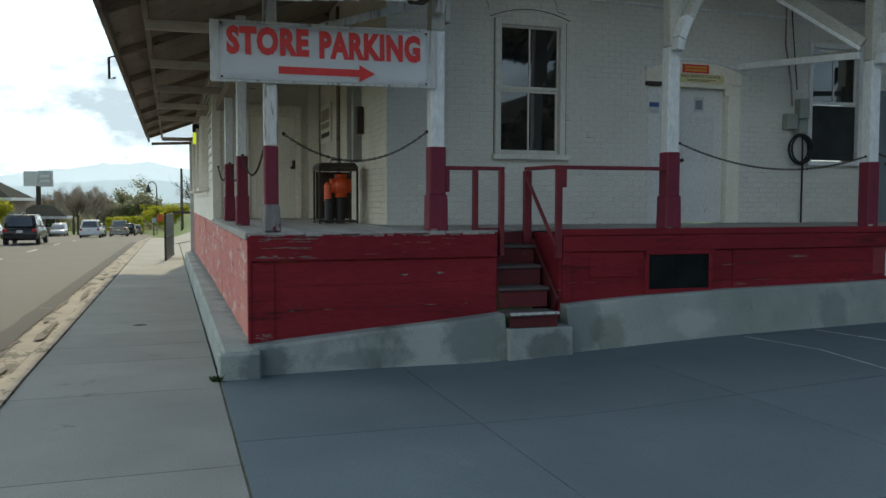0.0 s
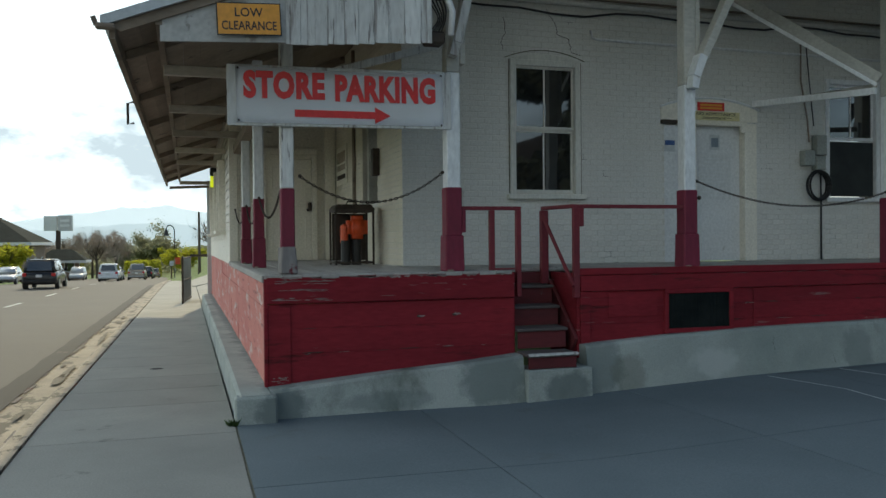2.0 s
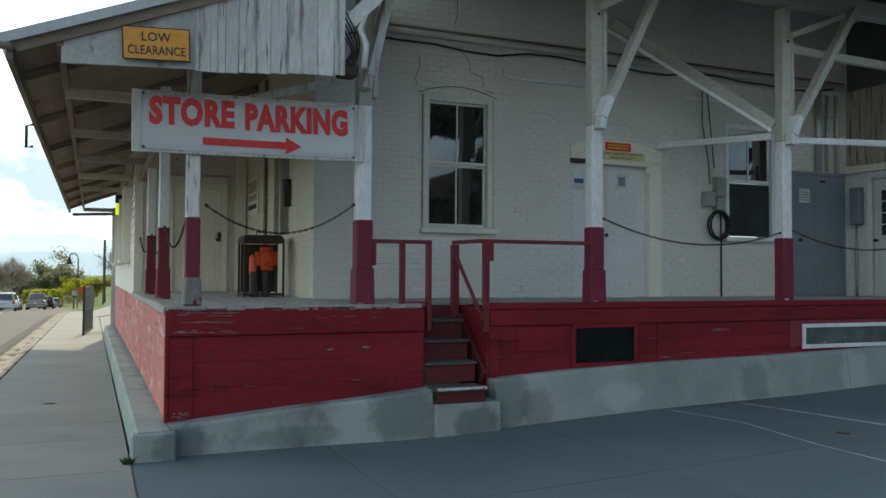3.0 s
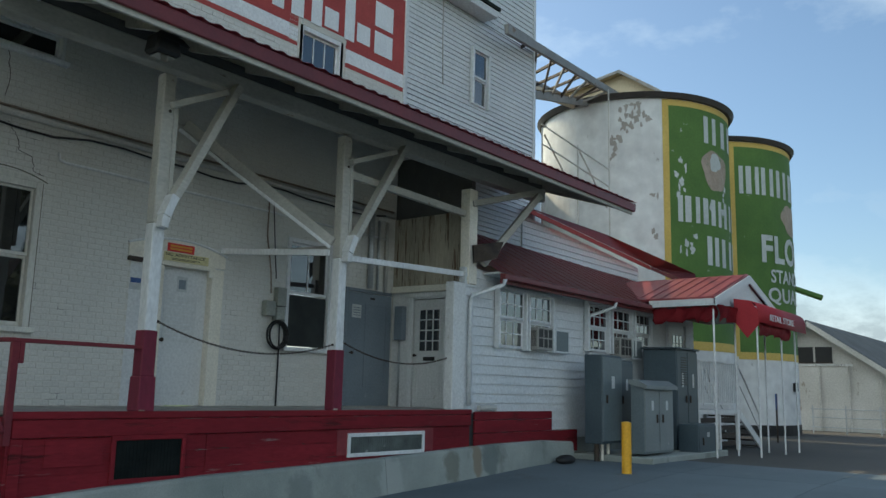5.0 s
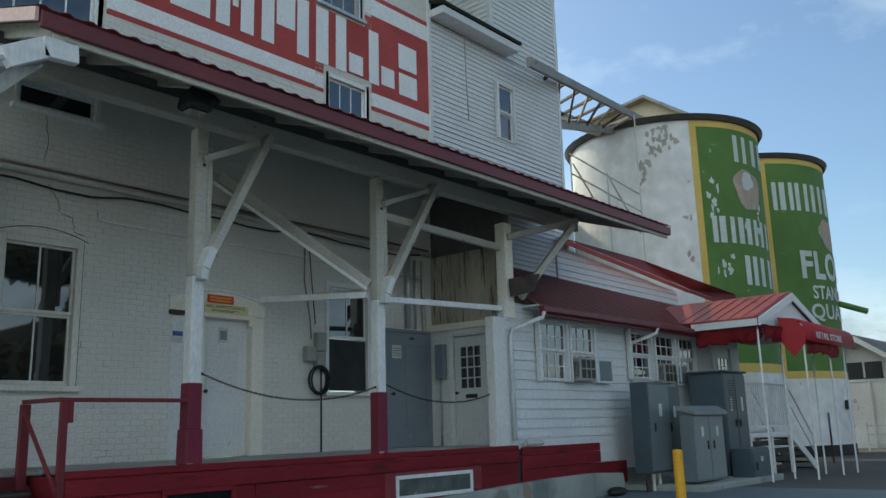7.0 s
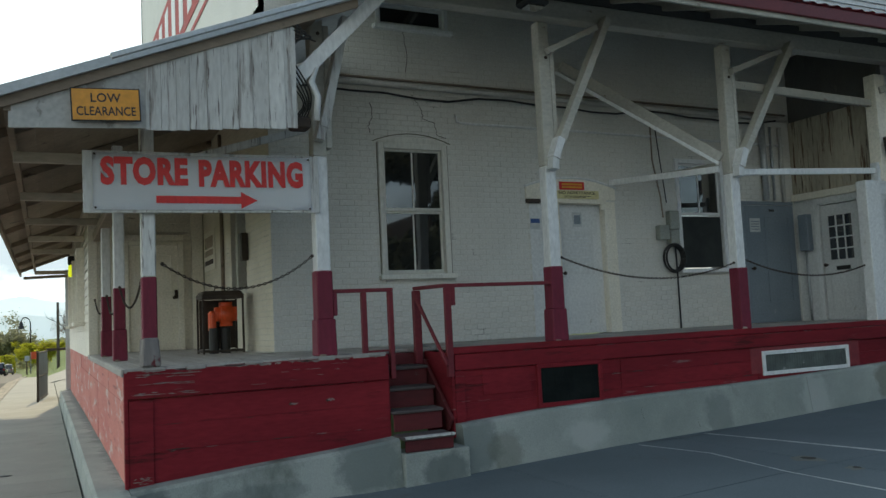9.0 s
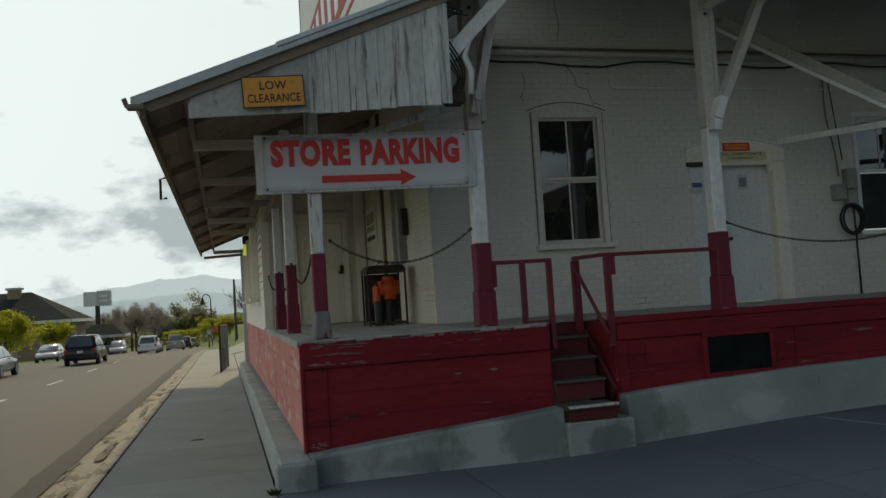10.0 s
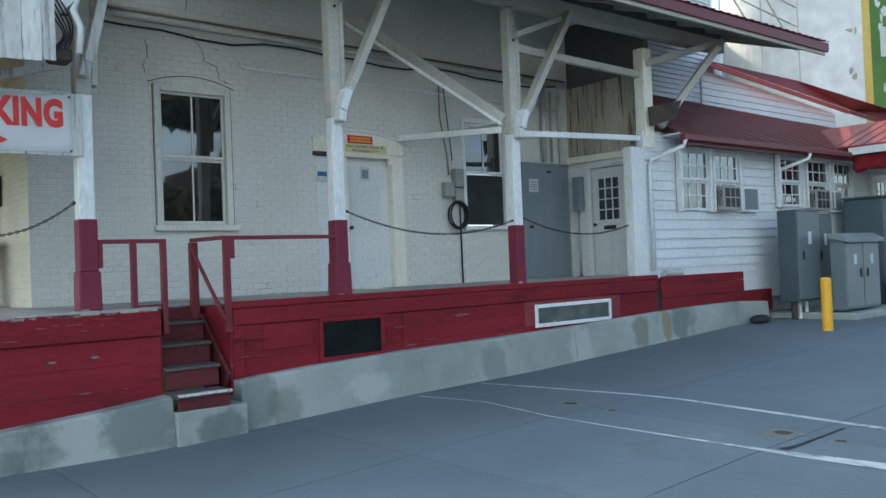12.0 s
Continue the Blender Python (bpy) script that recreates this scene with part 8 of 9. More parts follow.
def silo(c, h, label, arc0, arc1, name="silo"):
    t = thing(name, (c[0], c[1], 0), label, "silo", "grain silos", world=True)
    n = 72

    def ring(bm, r0, r1, z0, z1, a0=0.0, a1=2 * math.pi, k=n, thick=0.0):
        lo, hi = [], []
        for i in range(k + 1):
            a = a0 + (a1 - a0) * i / k
            lo.append(bm.verts.new((c[0] + r0 * math.cos(a), c[1] + r0 * math.sin(a), z0)))
            hi.append(bm.verts.new((c[0] + r1 * math.cos(a), c[1] + r1 * math.sin(a), z1)))
        for i in range(k):
            bm.faces.new((lo[i], lo[i + 1], hi[i + 1], hi[i]))
        return bm

    bm = bmesh.new()
    bmesh.ops.create_cone(bm, cap_ends=True, segments=n, radius1=SR, radius2=SR, depth=h + 0.6, matrix=pose(c[0], c[1], (h - 0.6) / 2))
    part("shell", bm, M_SILO, t, smooth=False)
    bm = bmesh.new()
    bmesh.ops.create_cone(bm, cap_ends=True, segments=n, radius1=SR + 0.10, radius2=SR + 0.20, depth=0.16, matrix=pose(c[0], c[1], h + 0.04))
    part("rim", bm, M_DARKEAVE, t, "dark overhanging rim")
    part("foot_band", ring(bmesh.new(), SR + 0.03, SR + 0.03, 0.0, 0.75), M_BLACK, t, "dark base band")
    green = part("painted_panel", ring(bmesh.new(), SR + 0.006, SR + 0.006, 3.40, h - 0.10, arc0, arc1, 30), M_GREEN, t, "peeling green painted panel")
    w = 0.15 / SR
    part("painted_border", ring(bmesh.new(), SR + 0.012, SR + 0.012, 3.25, h - 0.06, arc0 - w, arc0 + w * 0.4, 3), M_MURALY, t, "yellow border")
    part("painted_border", ring(bmesh.new(), SR + 0.012, SR + 0.012, 3.25, h - 0.06, arc1 - w * 0.4, arc1 + w, 3), M_MURALY, t, "yellow border")
    part("painted_border", ring(bmesh.new(), SR + 0.012, SR + 0.012, h - 0.26, h - 0.06, arc0, arc1, 24), M_MURALY, t, "yellow border")
    part("painted_border", ring(bmesh.new(), SR + 0.012, SR + 0.012, 3.15, 3.42, arc0, arc1, 24), M_MURALY, t, "yellow border")
    return t, ring


def on_silo(c, a0):
    """Wraps flat lettering round a silo: x along the arc from the angle a0."""
    return lambda p: Vector((c[0] + (SR + 0.035 - p.y) * math.cos(a0 + p.x / SR), c[1] + (SR + 0.035 - p.y) * math.sin(a0 + p.x / SR), p.z))


A1 = radians(224.4)
A1b = radians(316)
s1, ring1 = silo(S1, SH1, "white concrete grain silo with a peeling green mural", A1, A1b)
A2 = radians(217)
A2b = radians(329)
s2, ring2 = silo(S2, SH2, "second grain silo covered by a peeling green mural", A2, A2b)


def deg_bars(t, ring, spans, z0, z1):
    for a, b in spans:
        part("sign_bar", ring(bmesh.new(), SR + 0.018, SR + 0.018, z0, z1, radians(a), radians(b), 4), M_FADEWHITE, t, "plain faded white painted bar")


def blot(c, a, z, da, dz, seed, off, rough=0.35, k=26):
    """An uneven round patch of paint that lies on a silo shell, da degrees by dz metres."""
    bm = bmesh.new()
    at = lambda b, h: bm.verts.new((c[0] + (SR + off) * math.cos(radians(b)), c[1] + (SR + off) * math.sin(radians(b)), h))
    mid, rings = at(a, z), []
    for g in (0.35, 0.7, 1.0):
        row = []
        for i in range(k):
            t = 2 * math.pi * i / k
            q = g * (1 + rough * noise.noise((1.6 * math.cos(t) + seed, 1.6 * math.sin(t), seed * 0.7)))
            row.append(at(a + da * q * math.cos(t), z + dz * q * math.sin(t)))
        rings.append(row)
    for i in range(k):
        bm.faces.new((mid, rings[0][i], rings[0][(i + 1) % k]))
        for r0, r1 in zip(rings, rings[1:]):
            bm.faces.new((r0[i], r1[i], r1[(i + 1) % k], r0[(i + 1) % k]))
    return bm


deg_bars(s1, ring1, [(249, 252.6), (256.5, 260), (266, 271), (277, 282)], 9.85, 10.75)
deg_bars(s1, ring1, [(230, 233), (234.4, 238.4), (241.5, 244.5), (247, 251), (253.5, 257.5), (260.5, 264), (267.5, 271.5), (276, 280), (285, 290)], 7.15, 8.0)
deg_bars(s1, ring1, [(249.4, 253.5), (256, 260), (263.5, 268), (274, 279), (283, 287)], 5.85, 6.78)
deg_bars(s1, ring1, [(240, 244.5), (248, 252), (256, 260), (265, 271), (277, 283)], 4.55, 5.4)
part("emblem", blot(S1, 259.5, 9.0, 12.5, 0.68, 3.0, 0.018, 0.22), M_EMBLEM, s1, "faded tan painted patch")
part("emblem", blot(S1, 258.5, 9.25, 5.5, 0.30, 5.0, 0.024, 0.3), M_FADEWHITE, s1, "faded white painted patch")
deg_bars(s2, ring2, [(221, 224), (226, 230), (233, 236), (238, 241.5), (245.5, 249), (252.5, 256.5), (261, 265), (270, 278), (285, 293), (299, 307)], 9.5, 10.6)
part("emblem", blot(S2, 272, 8.7, 14, 0.62, 8.0, 0.018, 0.25), M_EMBLEM, s2, "faded tan painted patch")
rp = random.Random(41)
for a, z, da, dz, n in ((203.5, 10.75, 5.5, 0.22, 11), (202, 10.35, 4.5, 0.30, 9), (210.5, 10.5, 3.5, 0.22, 6), (194, 9.75, 4.0, 0.14, 6), (194.5, 9.3, 2.0, 0.30, 5), (217, 7.6, 3.0, 0.9, 4)):
    for k in range(n):
        part("peeled_patch", blot(S1, a + rp.gauss(0, da * 0.6), min(z + rp.gauss(0, dz * 0.6), SH1 - 0.16), rp.uniform(0.5, 1.7), rp.uniform(0.04, 0.13), rp.uniform(0, 50), 0.008 + 0.0004 * k, 0.9, 14), M_PEELED, s1)
for a, z, da, dz, n in ((232, 8.6, 3.5, 0.5, 7), (236, 6.4, 5.0, 0.5, 6), (262, 8.2, 7.0, 0.4, 6)):
    for k in range(n):
        part("peeled_patch", blot(S1, a + rp.gauss(0, da * 0.6), z + rp.gauss(0, dz * 0.6), rp.uniform(0.5, 1.6), rp.uniform(0.05, 0.15), rp.uniform(0, 50), 0.010 + 0.0004 * k, 0.9, 14), M_FADEWHITE, s1)
for text, a0, a1, z0, z1, bold in (("FLOUR", 236, 310, 6.85, 7.95, 0.03), ("STANDARD", 243, 304, 6.1, 6.62, 0.02), ("QUALITY", 240, 308, 5.25, 5.92, 0.02)):
    lettering("words", text, pose(0, 0, z0), radians(a1 - a0) * SR, z1 - z0, 0.004, M_FADEWHITE, s2, "faded white capitals", bold=bold, bend=on_silo(S2, radians(a0)))
bm = bmesh.new()
rod(bm, (S2[0] + SR * math.cos(radians(286)), S2[1] + SR * math.sin(radians(286)), 6.1), (S2[0] + 0.3 + (SR + 0.9) * math.cos(radians(286)), S2[1] + (SR + 0.9) * math.sin(radians(286)), 5.75), 0.12, 10)
part("spout", bm, M_GREEN, s2, "green pipe stub")
part("lamp_box", B(S2[0] - 0.4, S2[0] - 0.2, S2[1] - SR - 0.14, S2[1] - SR, 2.0, 2.35, 0.03), M_BLACK, label="small black lamp on the silo foot", category="lamp")

gal = thing("conveyor_gallery", (20, 2.2, 9.5), "open steel conveyor gallery between tower and silos", "conveyor", world=True)
near = lambda u: Vector((14.2, 1.30, 9.80)).lerp(Vector((24.3, 3.60, 11.72)), u)
rear = lambda u: Vector((16.3, 3.60, 10.3)).lerp(Vector((24.8, 5.10, 11.75)), u)
foot = lambda u: Vector((16.3, 2.30, 9.15)).lerp(Vector((23.6, 4.25, 11.35)), u)
for f, w, h in ((near, 0.10, 0.22), (rear, 0.10, 0.26), (foot, 0.12, 0.20)):
    part("beam", bar(bmesh.new(), f(0), f(1), w, h), M_RUSTGREY, gal)
for k in range(8):
    u = 0.14 + 0.115 * k
    part("cross_bar", bar(bmesh.new(), near(u), rear(u - 0.03), 0.06, 0.08), M_IRON, gal)
    part("brace", bar(bmesh.new(), foot(u), near(u + 0.06), 0.05, 0.07), M_IRON if k % 2 else M_RUSTGREY, gal)
for k in range(6):
    u = 0.30 + 0.11 * k
    part("loose_sheet", bar(bmesh.new(), foot(u) + Vector((0, 0.5, 0.35)), rear(u + 0.04) + Vector((0, 0, -0.1 + 0.05 * (k % 3))), 0.35, 0.02), M_TAN if k % 3 else M_RAW, gal)
deck = [foot(0.25) + Vector((0, 0.3, 0.12)), foot(0.95) + Vector((0, 0.3, 0.12)), rear(0.95) + Vector((0, 0, -0.2)), rear(0.25) + Vector((0, 0, -0.2))]
part("deck_plate", poly(bmesh.new(), deck, (0, 0, -0.03)), M_TAN, gal, "rusty tan deck sheet")
wk = thing("catwalk_rail", (18.5, 1.7, 6.9), "white pipe railing of a catwalk beside the silo", "railing", world=True)
for z in (7.1, 7.6, 8.1):
    bm = bmesh.new()
    pipe(bm, [(16.7, 1.9, z + 0.25), (20.5, 2.0, z - 0.05)], 0.02, 6)
    part("rail", bm, M_PIPEGREY, wk)
for x in (16.8, 18.6, 20.4):
    bm = bmesh.new()
    rod(bm, (x, 1.95, 5.85), (x, 1.95, 8.3 if x < 20 else 10.4), 0.022, 6)
    part("post", bm, M_PIPEGREY, wk)
for x in (16.9, 18.7):
    bm = bmesh.new()
    rod(bm, (x, 1.95, 8.15), (x + 1.6, 1.97, 6.9), 0.022, 8)
    part("brace", bm, M_PIPEGREY, wk)
hd = thing("head_house", (27.5, 4.0, 10.9), "tan gabled head house on top of the silos", "head house", world=True)
part("wall", poly(bmesh.new(), [(25.7, 2.70, 10.9), (25.7, 6.1, 10.9), (25.7, 6.1, 12.72), (25.7, 4.1, 13.02), (25.7, 2.70, 12.05)], (5.0, 0, 0)), M_TAN, hd)
for ya, za in ((2.40, 11.86), (6.4, 12.69)):
    part("roof", poly(bmesh.new(), [(25.45, 4.1, 13.04), (25.45, ya, za), (25.45, ya, za + 0.07), (25.45, 4.1, 13.13)], (5.4, 0, 0)), M_TAN, hd)
    part("barge_board", bar(bmesh.new(), (25.43, 4.1, 13.07), (25.43, ya, za + 0.02), 0.05, 0.11), M_RUSTGREY, hd)

# ---------------------------------------------------------------- far side of the yard
wh = thing("warehouse", (46, 0, 0.2), "long stained white warehouse with a grey gable roof", "warehouse", world=True)
part("wall", poly(bmesh.new(), [(41, 5.6, 0.0), (41, -1.2, 0.0), (41, -1.2, 2.86), (41, 2.2, 5.22), (41, 5.6, 2.86)], (40, 0, 0)), M_OLDWHITE, wh)
for y0, z0, y1, z1 in ((2.2, 5.24, -1.75, 2.50), (2.2, 5.24, 6.1, 2.53)):
    bm = bmesh.new()
    poly(bm, [(40.5, y0, z0), (40.5, y1, z1), (40.5, y1, z1 + 0.13), (40.5, y0, z0 + 0.14)], (41, 0, 0))
    part("roof_slope", bm, M_DARKROOF, wh)
    part("barge_board", bar(bmesh.new(), (40.46, y0, z0 - 0.02), (40.46, y1, z1 - 0.02), 0.06, 0.22), M_OLDWHITE, wh)
for y0, y1 in ((1.25, 1.98), (2.08, 2.85)):
    o = part("opening", B(40.96, 41.0, y0, y1, 3.44, 4.14), M_BLACK, wh, "dark broken window")
    part("window_frame", B(40.93, 40.958, y0 - 0.04, y1 + 0.04, 3.38, 3.44), M_IRON, o)
part("ledge_board", B(40.94, 40.998, 0.4, 3.2, 3.26, 3.36), M_WPEEL, wh)
for y in (1.85, 0.6, -0.7):
    bm = bmesh.new()
    rod(bm, (40.93, y, 0.1), (40.93, y, 3.25 if y > 0.5 else 2.7), 0.05, 8)
    part("pipe", bm, M_OLDWHITE, wh)
sh = thing("side_shed", (50, -3.5, 0.2), "low white shed wing beside the warehouse", "shed", world=True)
part("wall", B(41.6, 75, -6.5, -1.22, 0.0, 2.45, 0.02), M_OLDWHITE, sh)
part("door", B(41.55, 41.598, -2.6, -1.7, 0.15, 2.1, 0.01), M_DOORW, sh)
part("roof", B(41.3, 75, -6.8, -1.22, 2.46, 2.56, 0.02), M_GREYROOF, sh)
fc = thing("yard_fence", (38, -3, 0.3), "low grey pipe fence with signs before the warehouse", "fence", world=True)
for k in range(7):
    y = -6.5 + k * 1.3
    bm = bmesh.new()
    rod(bm, (37.5, y, 0.1), (37.5, y, 1.5), 0.03, 8)
    part("post", bm, M_GALV, fc)
for z in (0.6, 1.0, 1.35):
    bm = bmesh.new()
    rod(bm, (37.5, -6.6, z), (37.5, 1.4, z), 0.02, 6)
    part("rail", bm, M_GALV, fc)
part("yard_kerb", B(30.0, 60.0, -3.5, -3.2, 0.15, 0.42, 0.03), M_LEDGE, label="pale concrete kerb along the yard", category="kerb", kind="structure")
for x, y, h, lab, mt in ((27.0, -0.4, 1.5, "small blue parking sign on a thin post", M_BLUESIGN), (33.0, -4.5, 1.6, "small white sign on a dark post", M_CURTAIN), (34.5, -5.5, 1.6, "small white sign on a dark post", M_CURTAIN)):
    t = thing("post_sign", (x, y, G(x, y)), lab, "sign")
    bm = bmesh.new()
    rod(bm, (0, 0, -0.05), (0, 0, h), 0.03, 8)
    part("post", bm, M_IRON, t)
    part("plate", B(-0.02, 0.02, -0.15, 0.15, h - 0.5, h, 0.01) if mt is M_CURTAIN else B(-0.07, 0.07, -0.015, 0.015, h - 0.5, h, 0.008), mt, t)

# ---------------------------------------------------------------- street side: gate, lamp, poles, sign
gate = thing("yard_gate", (-0.9, 21.4, G(-1, 21)), "dark sheet-metal gate standing open across the sidewalk edge", "gate", world=True)
zg = G(-1, 22)
part("panel", bar(bmesh.new(), (-0.98, 22.0, zg + 0.81), (-0.70, 25.0, zg + 0.81), 0.03, 1.58), M_BLACK, gate)
for z in (0.06, 0.81, 1.60):
    part("gate_rail", bar(bmesh.new(), (-0.985, 21.98, zg + z), (-0.695, 25.02, zg + z), 0.06, 0.06), M_IRON, gate)
part("frame", B(-1.02, -0.95, 21.92, 21.98, zg - 0.02, zg + 1.68, 0.004), M_IRON, gate)
part("top_rail", B(-0.72, 2.0, 25.04, 25.12, zg + 1.60, zg + 1.70, 0.004), M_IRON, gate)
part("mesh_panel", B(0.0, 2.2, 26.0, 26.05, zg + 0.1, zg + 1.4, 0.004), surf("green_fence_sheet", (0.10, 0.13, 0.12), (0.15, 0.18, 0.16), 0.8, 2, 20, 0.1), gate, "dull green fence sheet")
lp = thing("lamp_fixture", (-0.12, 12.6, 3.2), "small wall lamp with a yellow lens under the eave", "lamp", world=True)
part("housing", B(-0.26, -0.10, 12.50, 12.66, 3.42, 3.62, 0.02), M_BLACK, lp)
part("lens", B(-0.25, -0.13, 12.48, 12.64, 3.14, 3.415, 0.02), M_LAMPY, lp)
part("bracket", B(-0.11, -0.03, 12.54, 12.62, 3.46, 3.56, 0.004), M_IRON, lp)
lamp = thing("street_lamp", (-3.1, 150, G(-3, 150)), "dark curved street lamp with a hanging bell shade", "street lamp")
bm = bmesh.new()
pipe(bm, [(0, 0, -0.1), (0, 0, 7.6), (0, 0, 8.4), (-0.2, 0, 9.0), (-0.7, 0, 9.35), (-1.2, 0, 9.2), (-1.4, 0, 8.7)], 0.11, 8)
part("pole", bm, M_IRON, lamp)
bm = bmesh.new()
rod(bm, (-1.4, 0, 7.4), (-1.4, 0, 8.7), 0.5, 12, 0.15)
part("shade", bm, M_BLACK, lamp)
up = thing("utility_pole", (0.45, 91, G(-1, 91)), "tall brown timber utility pole", "utility pole")
bm = bmesh.new()
rod(bm, (0, 0, -0.2), (0, 0, 7.6), 0.19, 10, 0.13)
part("pole", bm, M_BARK, up)
hs = thing("hazard_sign", (-2.6, 118, G(-3, 118)), "orange round sign on a post beside the sidewalk", "sign")
bm = bmesh.new()
rod(bm, (0, 0, -0.1), (0, 0, 2.9), 0.04, 8)
part("post", bm, M_GALV, hs)
part("plate", B(-0.05, 0.75, -0.02, 0.0, 1.9, 2.9, 0.02), M_ORANGE, hs)
part("plate", B(-0.75, -0.15, -0.02, 0.0, 1.7, 2.4, 0.02), M_CURTAIN, hs)
bank = thing("pylon_sign", (-21.1, 141, G(-17, 141)), "boxy white pylon sign on a dark pole", "sign")
part("pole", B(-0.35, 0.35, -0.3, 0.3, -0.5, 8.0, 0.05), M_IRON, bank)
part("box", B(-2.1, -0.1, -0.5, 0.6, 7.95, 10.35, 0.05), M_SIDING, bank)
part("box", B(0.05, 2.2, -0.7, 0.6, 7.9, 10.45, 0.05), M_GALV, bank)
for z in (8.6, 9.4):
    part("line_of_print", B(0.4, 1.8, -0.76, -0.705, z, z + 0.4), M_SIDING, bank)


def house(name, loc, w, d, h, roof_h, label, wall_mat, n_win):
    t = thing(name, loc, label, "house")
    part("wall", B(0, w, 0, d, -1.0, h, 0.02), wall_mat, t)
    bm = bmesh.new()
    e = 1.0
    vs = [bm.verts.new(c) for c in ((-e, -e, h), (w + e, -e, h), (w + e, d + e, h), (-e, d + e, h), (w * 0.25, d / 2, h + roof_h), (w * 0.75, d / 2, h + roof_h))]
    for f in ((0, 1, 5, 4), (1, 2, 5), (2, 3, 4, 5), (3, 0, 4), (3, 2, 1, 0)):
        bm.faces.new([vs[i] for i in f])
    part("roof", bm, M_SHINGLE, t, "dark shingled roof")
    part("fascia", B(-e, w + e, -e - 0.05, -e, h - 0.35, h + 0.02, 0.01), M_WPAINT, t)
    part("fascia", B(w + e, w + e + 0.05, -e, d + e, h - 0.35, h + 0.02, 0.01), M_WPAINT, t)
    for k in range(n_win):
        x = w * (k + 0.5) / n_win
        wd = part("window", B(x - 0.7, x + 0.7, -0.06, 0.02, 1.0, 2.6, 0.02), M_WPAINT, t)
        part("pane", B(x - 0.6, x + 0.6, -0.08, -0.062, 1.1, 2.5), M_CARGLASS, wd)
    for k in range(3):
        y = d * (k + 0.5) / 3
        wd = part("window", B(w - 0.02, w + 0.06, y - 0.7, y + 0.7, 1.0, 2.6, 0.02), M_WPAINT, t)
        part("pane", B(w + 0.062, w + 0.08, y - 0.6, y + 0.6, 1.1, 2.5), M_CARGLASS, wd)
    return t


hb = house("bank_house", (-40, 101, G(-17, 101) + 0.1), 20.5, 16, 4.5, 3.8, "brick bank house with a dark hipped roof", M_TANBRICK, 5)
part("chimney", B(13.0, 14.4, 6.0, 7.4, 5.5, 8.6, 0.05), M_TANBRICK, hb)
part("chimney_cap", B(12.8, 14.6, 5.8, 7.6, 8.6, 8.9, 0.05), M_OLDWHITE, hb)
house("low_house", (-20.6, 120, G(-17, 120) + 0.1), 5, 5, 2.6, 1.6, "small brown kiosk with a dark roof", M_TANBRICK, 2)
house("far_house", (-40, 170, G(-17, 170)), 16, 10, 4.0, 3.0, "low far building with a dark roof", M_OLDWHITE, 4)


# ---------------------------------------------------------------- trees
def tree(name, loc, h, crown_r, crown_z, leaf, n, size, label, seed, flat=0.8, bare=False, dome=None):
    r = random.Random(seed)
    t = thing(name, loc, label, "tree")
    bm = bmesh.new()
    tips = []

    def limb(p, d, length, rad, depth):
        steps = 3
        pts = [p]
        for i in range(steps):
            d = (d + Vector((r.uniform(-0.25, 0.25), r.uniform(-0.25, 0.25), r.uniform(-0.05, 0.18)))).normalized()
            p = p + d * length / steps
            pts.append(p)
        for i in range(steps):
            k0, k1 = 1 - 0.5 * i / steps, 1 - 0.5 * (i + 1) / steps
            rod(bm, pts[i], pts[i + 1], rad * k0, 6, rad * k1)
        tips.append(p)
        if depth:
            for _ in range(3 if not bare else 4):
                q = pts[r.choice((1, 2, 3))]
                nd = (d + Vector((r.uniform(-1, 1), r.uniform(-1, 1), r.uniform(-0.1, 0.7)))).normalized()
                limb(q, nd, length * r.uniform(0.5, 0.75), rad * 0.5, depth - 1)

    rod(bm, (0, 0, -0.3), (0, 0, crown_z * 0.62), h * 0.026, 8, h * 0.018)
    for k in range(0 if dome else 5):
        a = 2 * math.pi * k / 5 + r.uniform(-0.4, 0.4)
        limb(Vector((0, 0, crown_z * 0.55)), Vector((math.cos(a) * 0.7, math.sin(a) * 0.7, 1)).normalized(), h * 0.32, h * 0.012, 2)
    part("trunk", bm, M_BARK, t)
    vs, fs = [], []
    clumps = [(Vector((r.gauss(0, 0.42), r.gauss(0, 0.42), r.gauss(0, 0.40) * flat)) * crown_r + Vector((0, 0, crown_z)), crown_r * r.uniform(0.16, 0.34)) for _ in range(26)]
    clumps += [(p, crown_r * 0.2) for p in tips if p.z > crown_z * 0.6][:30]
    for _ in range(n):
        c, cr = r.choice(clumps)
        p = c + Vector((r.gauss(0, 0.55), r.gauss(0, 0.55), r.gauss(0, 0.5))) * cr
        if dome:
            # dense rounded crown that leans to one side of its trunk
            q = Vector((r.gauss(0, 1), r.gauss(0, 1), r.gauss(0, 1))).normalized() * r.random() ** 0.3
            p = Vector((dome[0] + q.x * dome[1], q.y * dome[2], crown_z + q.z * dome[3]))
        s = size * r.uniform(0.6, 1.4)
        a = Vector((r.uniform(-1, 1), r.uniform(-1, 1), r.uniform(-1, 1))).normalized()
        b = a.orthogonal().normalized()
        if bare:
            b = b * 0.12
            a = (a + Vector((0, 0, 0.8))).normalized() * 2.2
        k = len(vs)
        vs += [p - a * s * 0.5, p + b * s * 0.35, p + a * s * 0.5, p - b * s * 0.35]
        fs.append((k, k + 1, k + 2, k + 3))
    raw("crown", vs, fs, leaf, t)
    return t


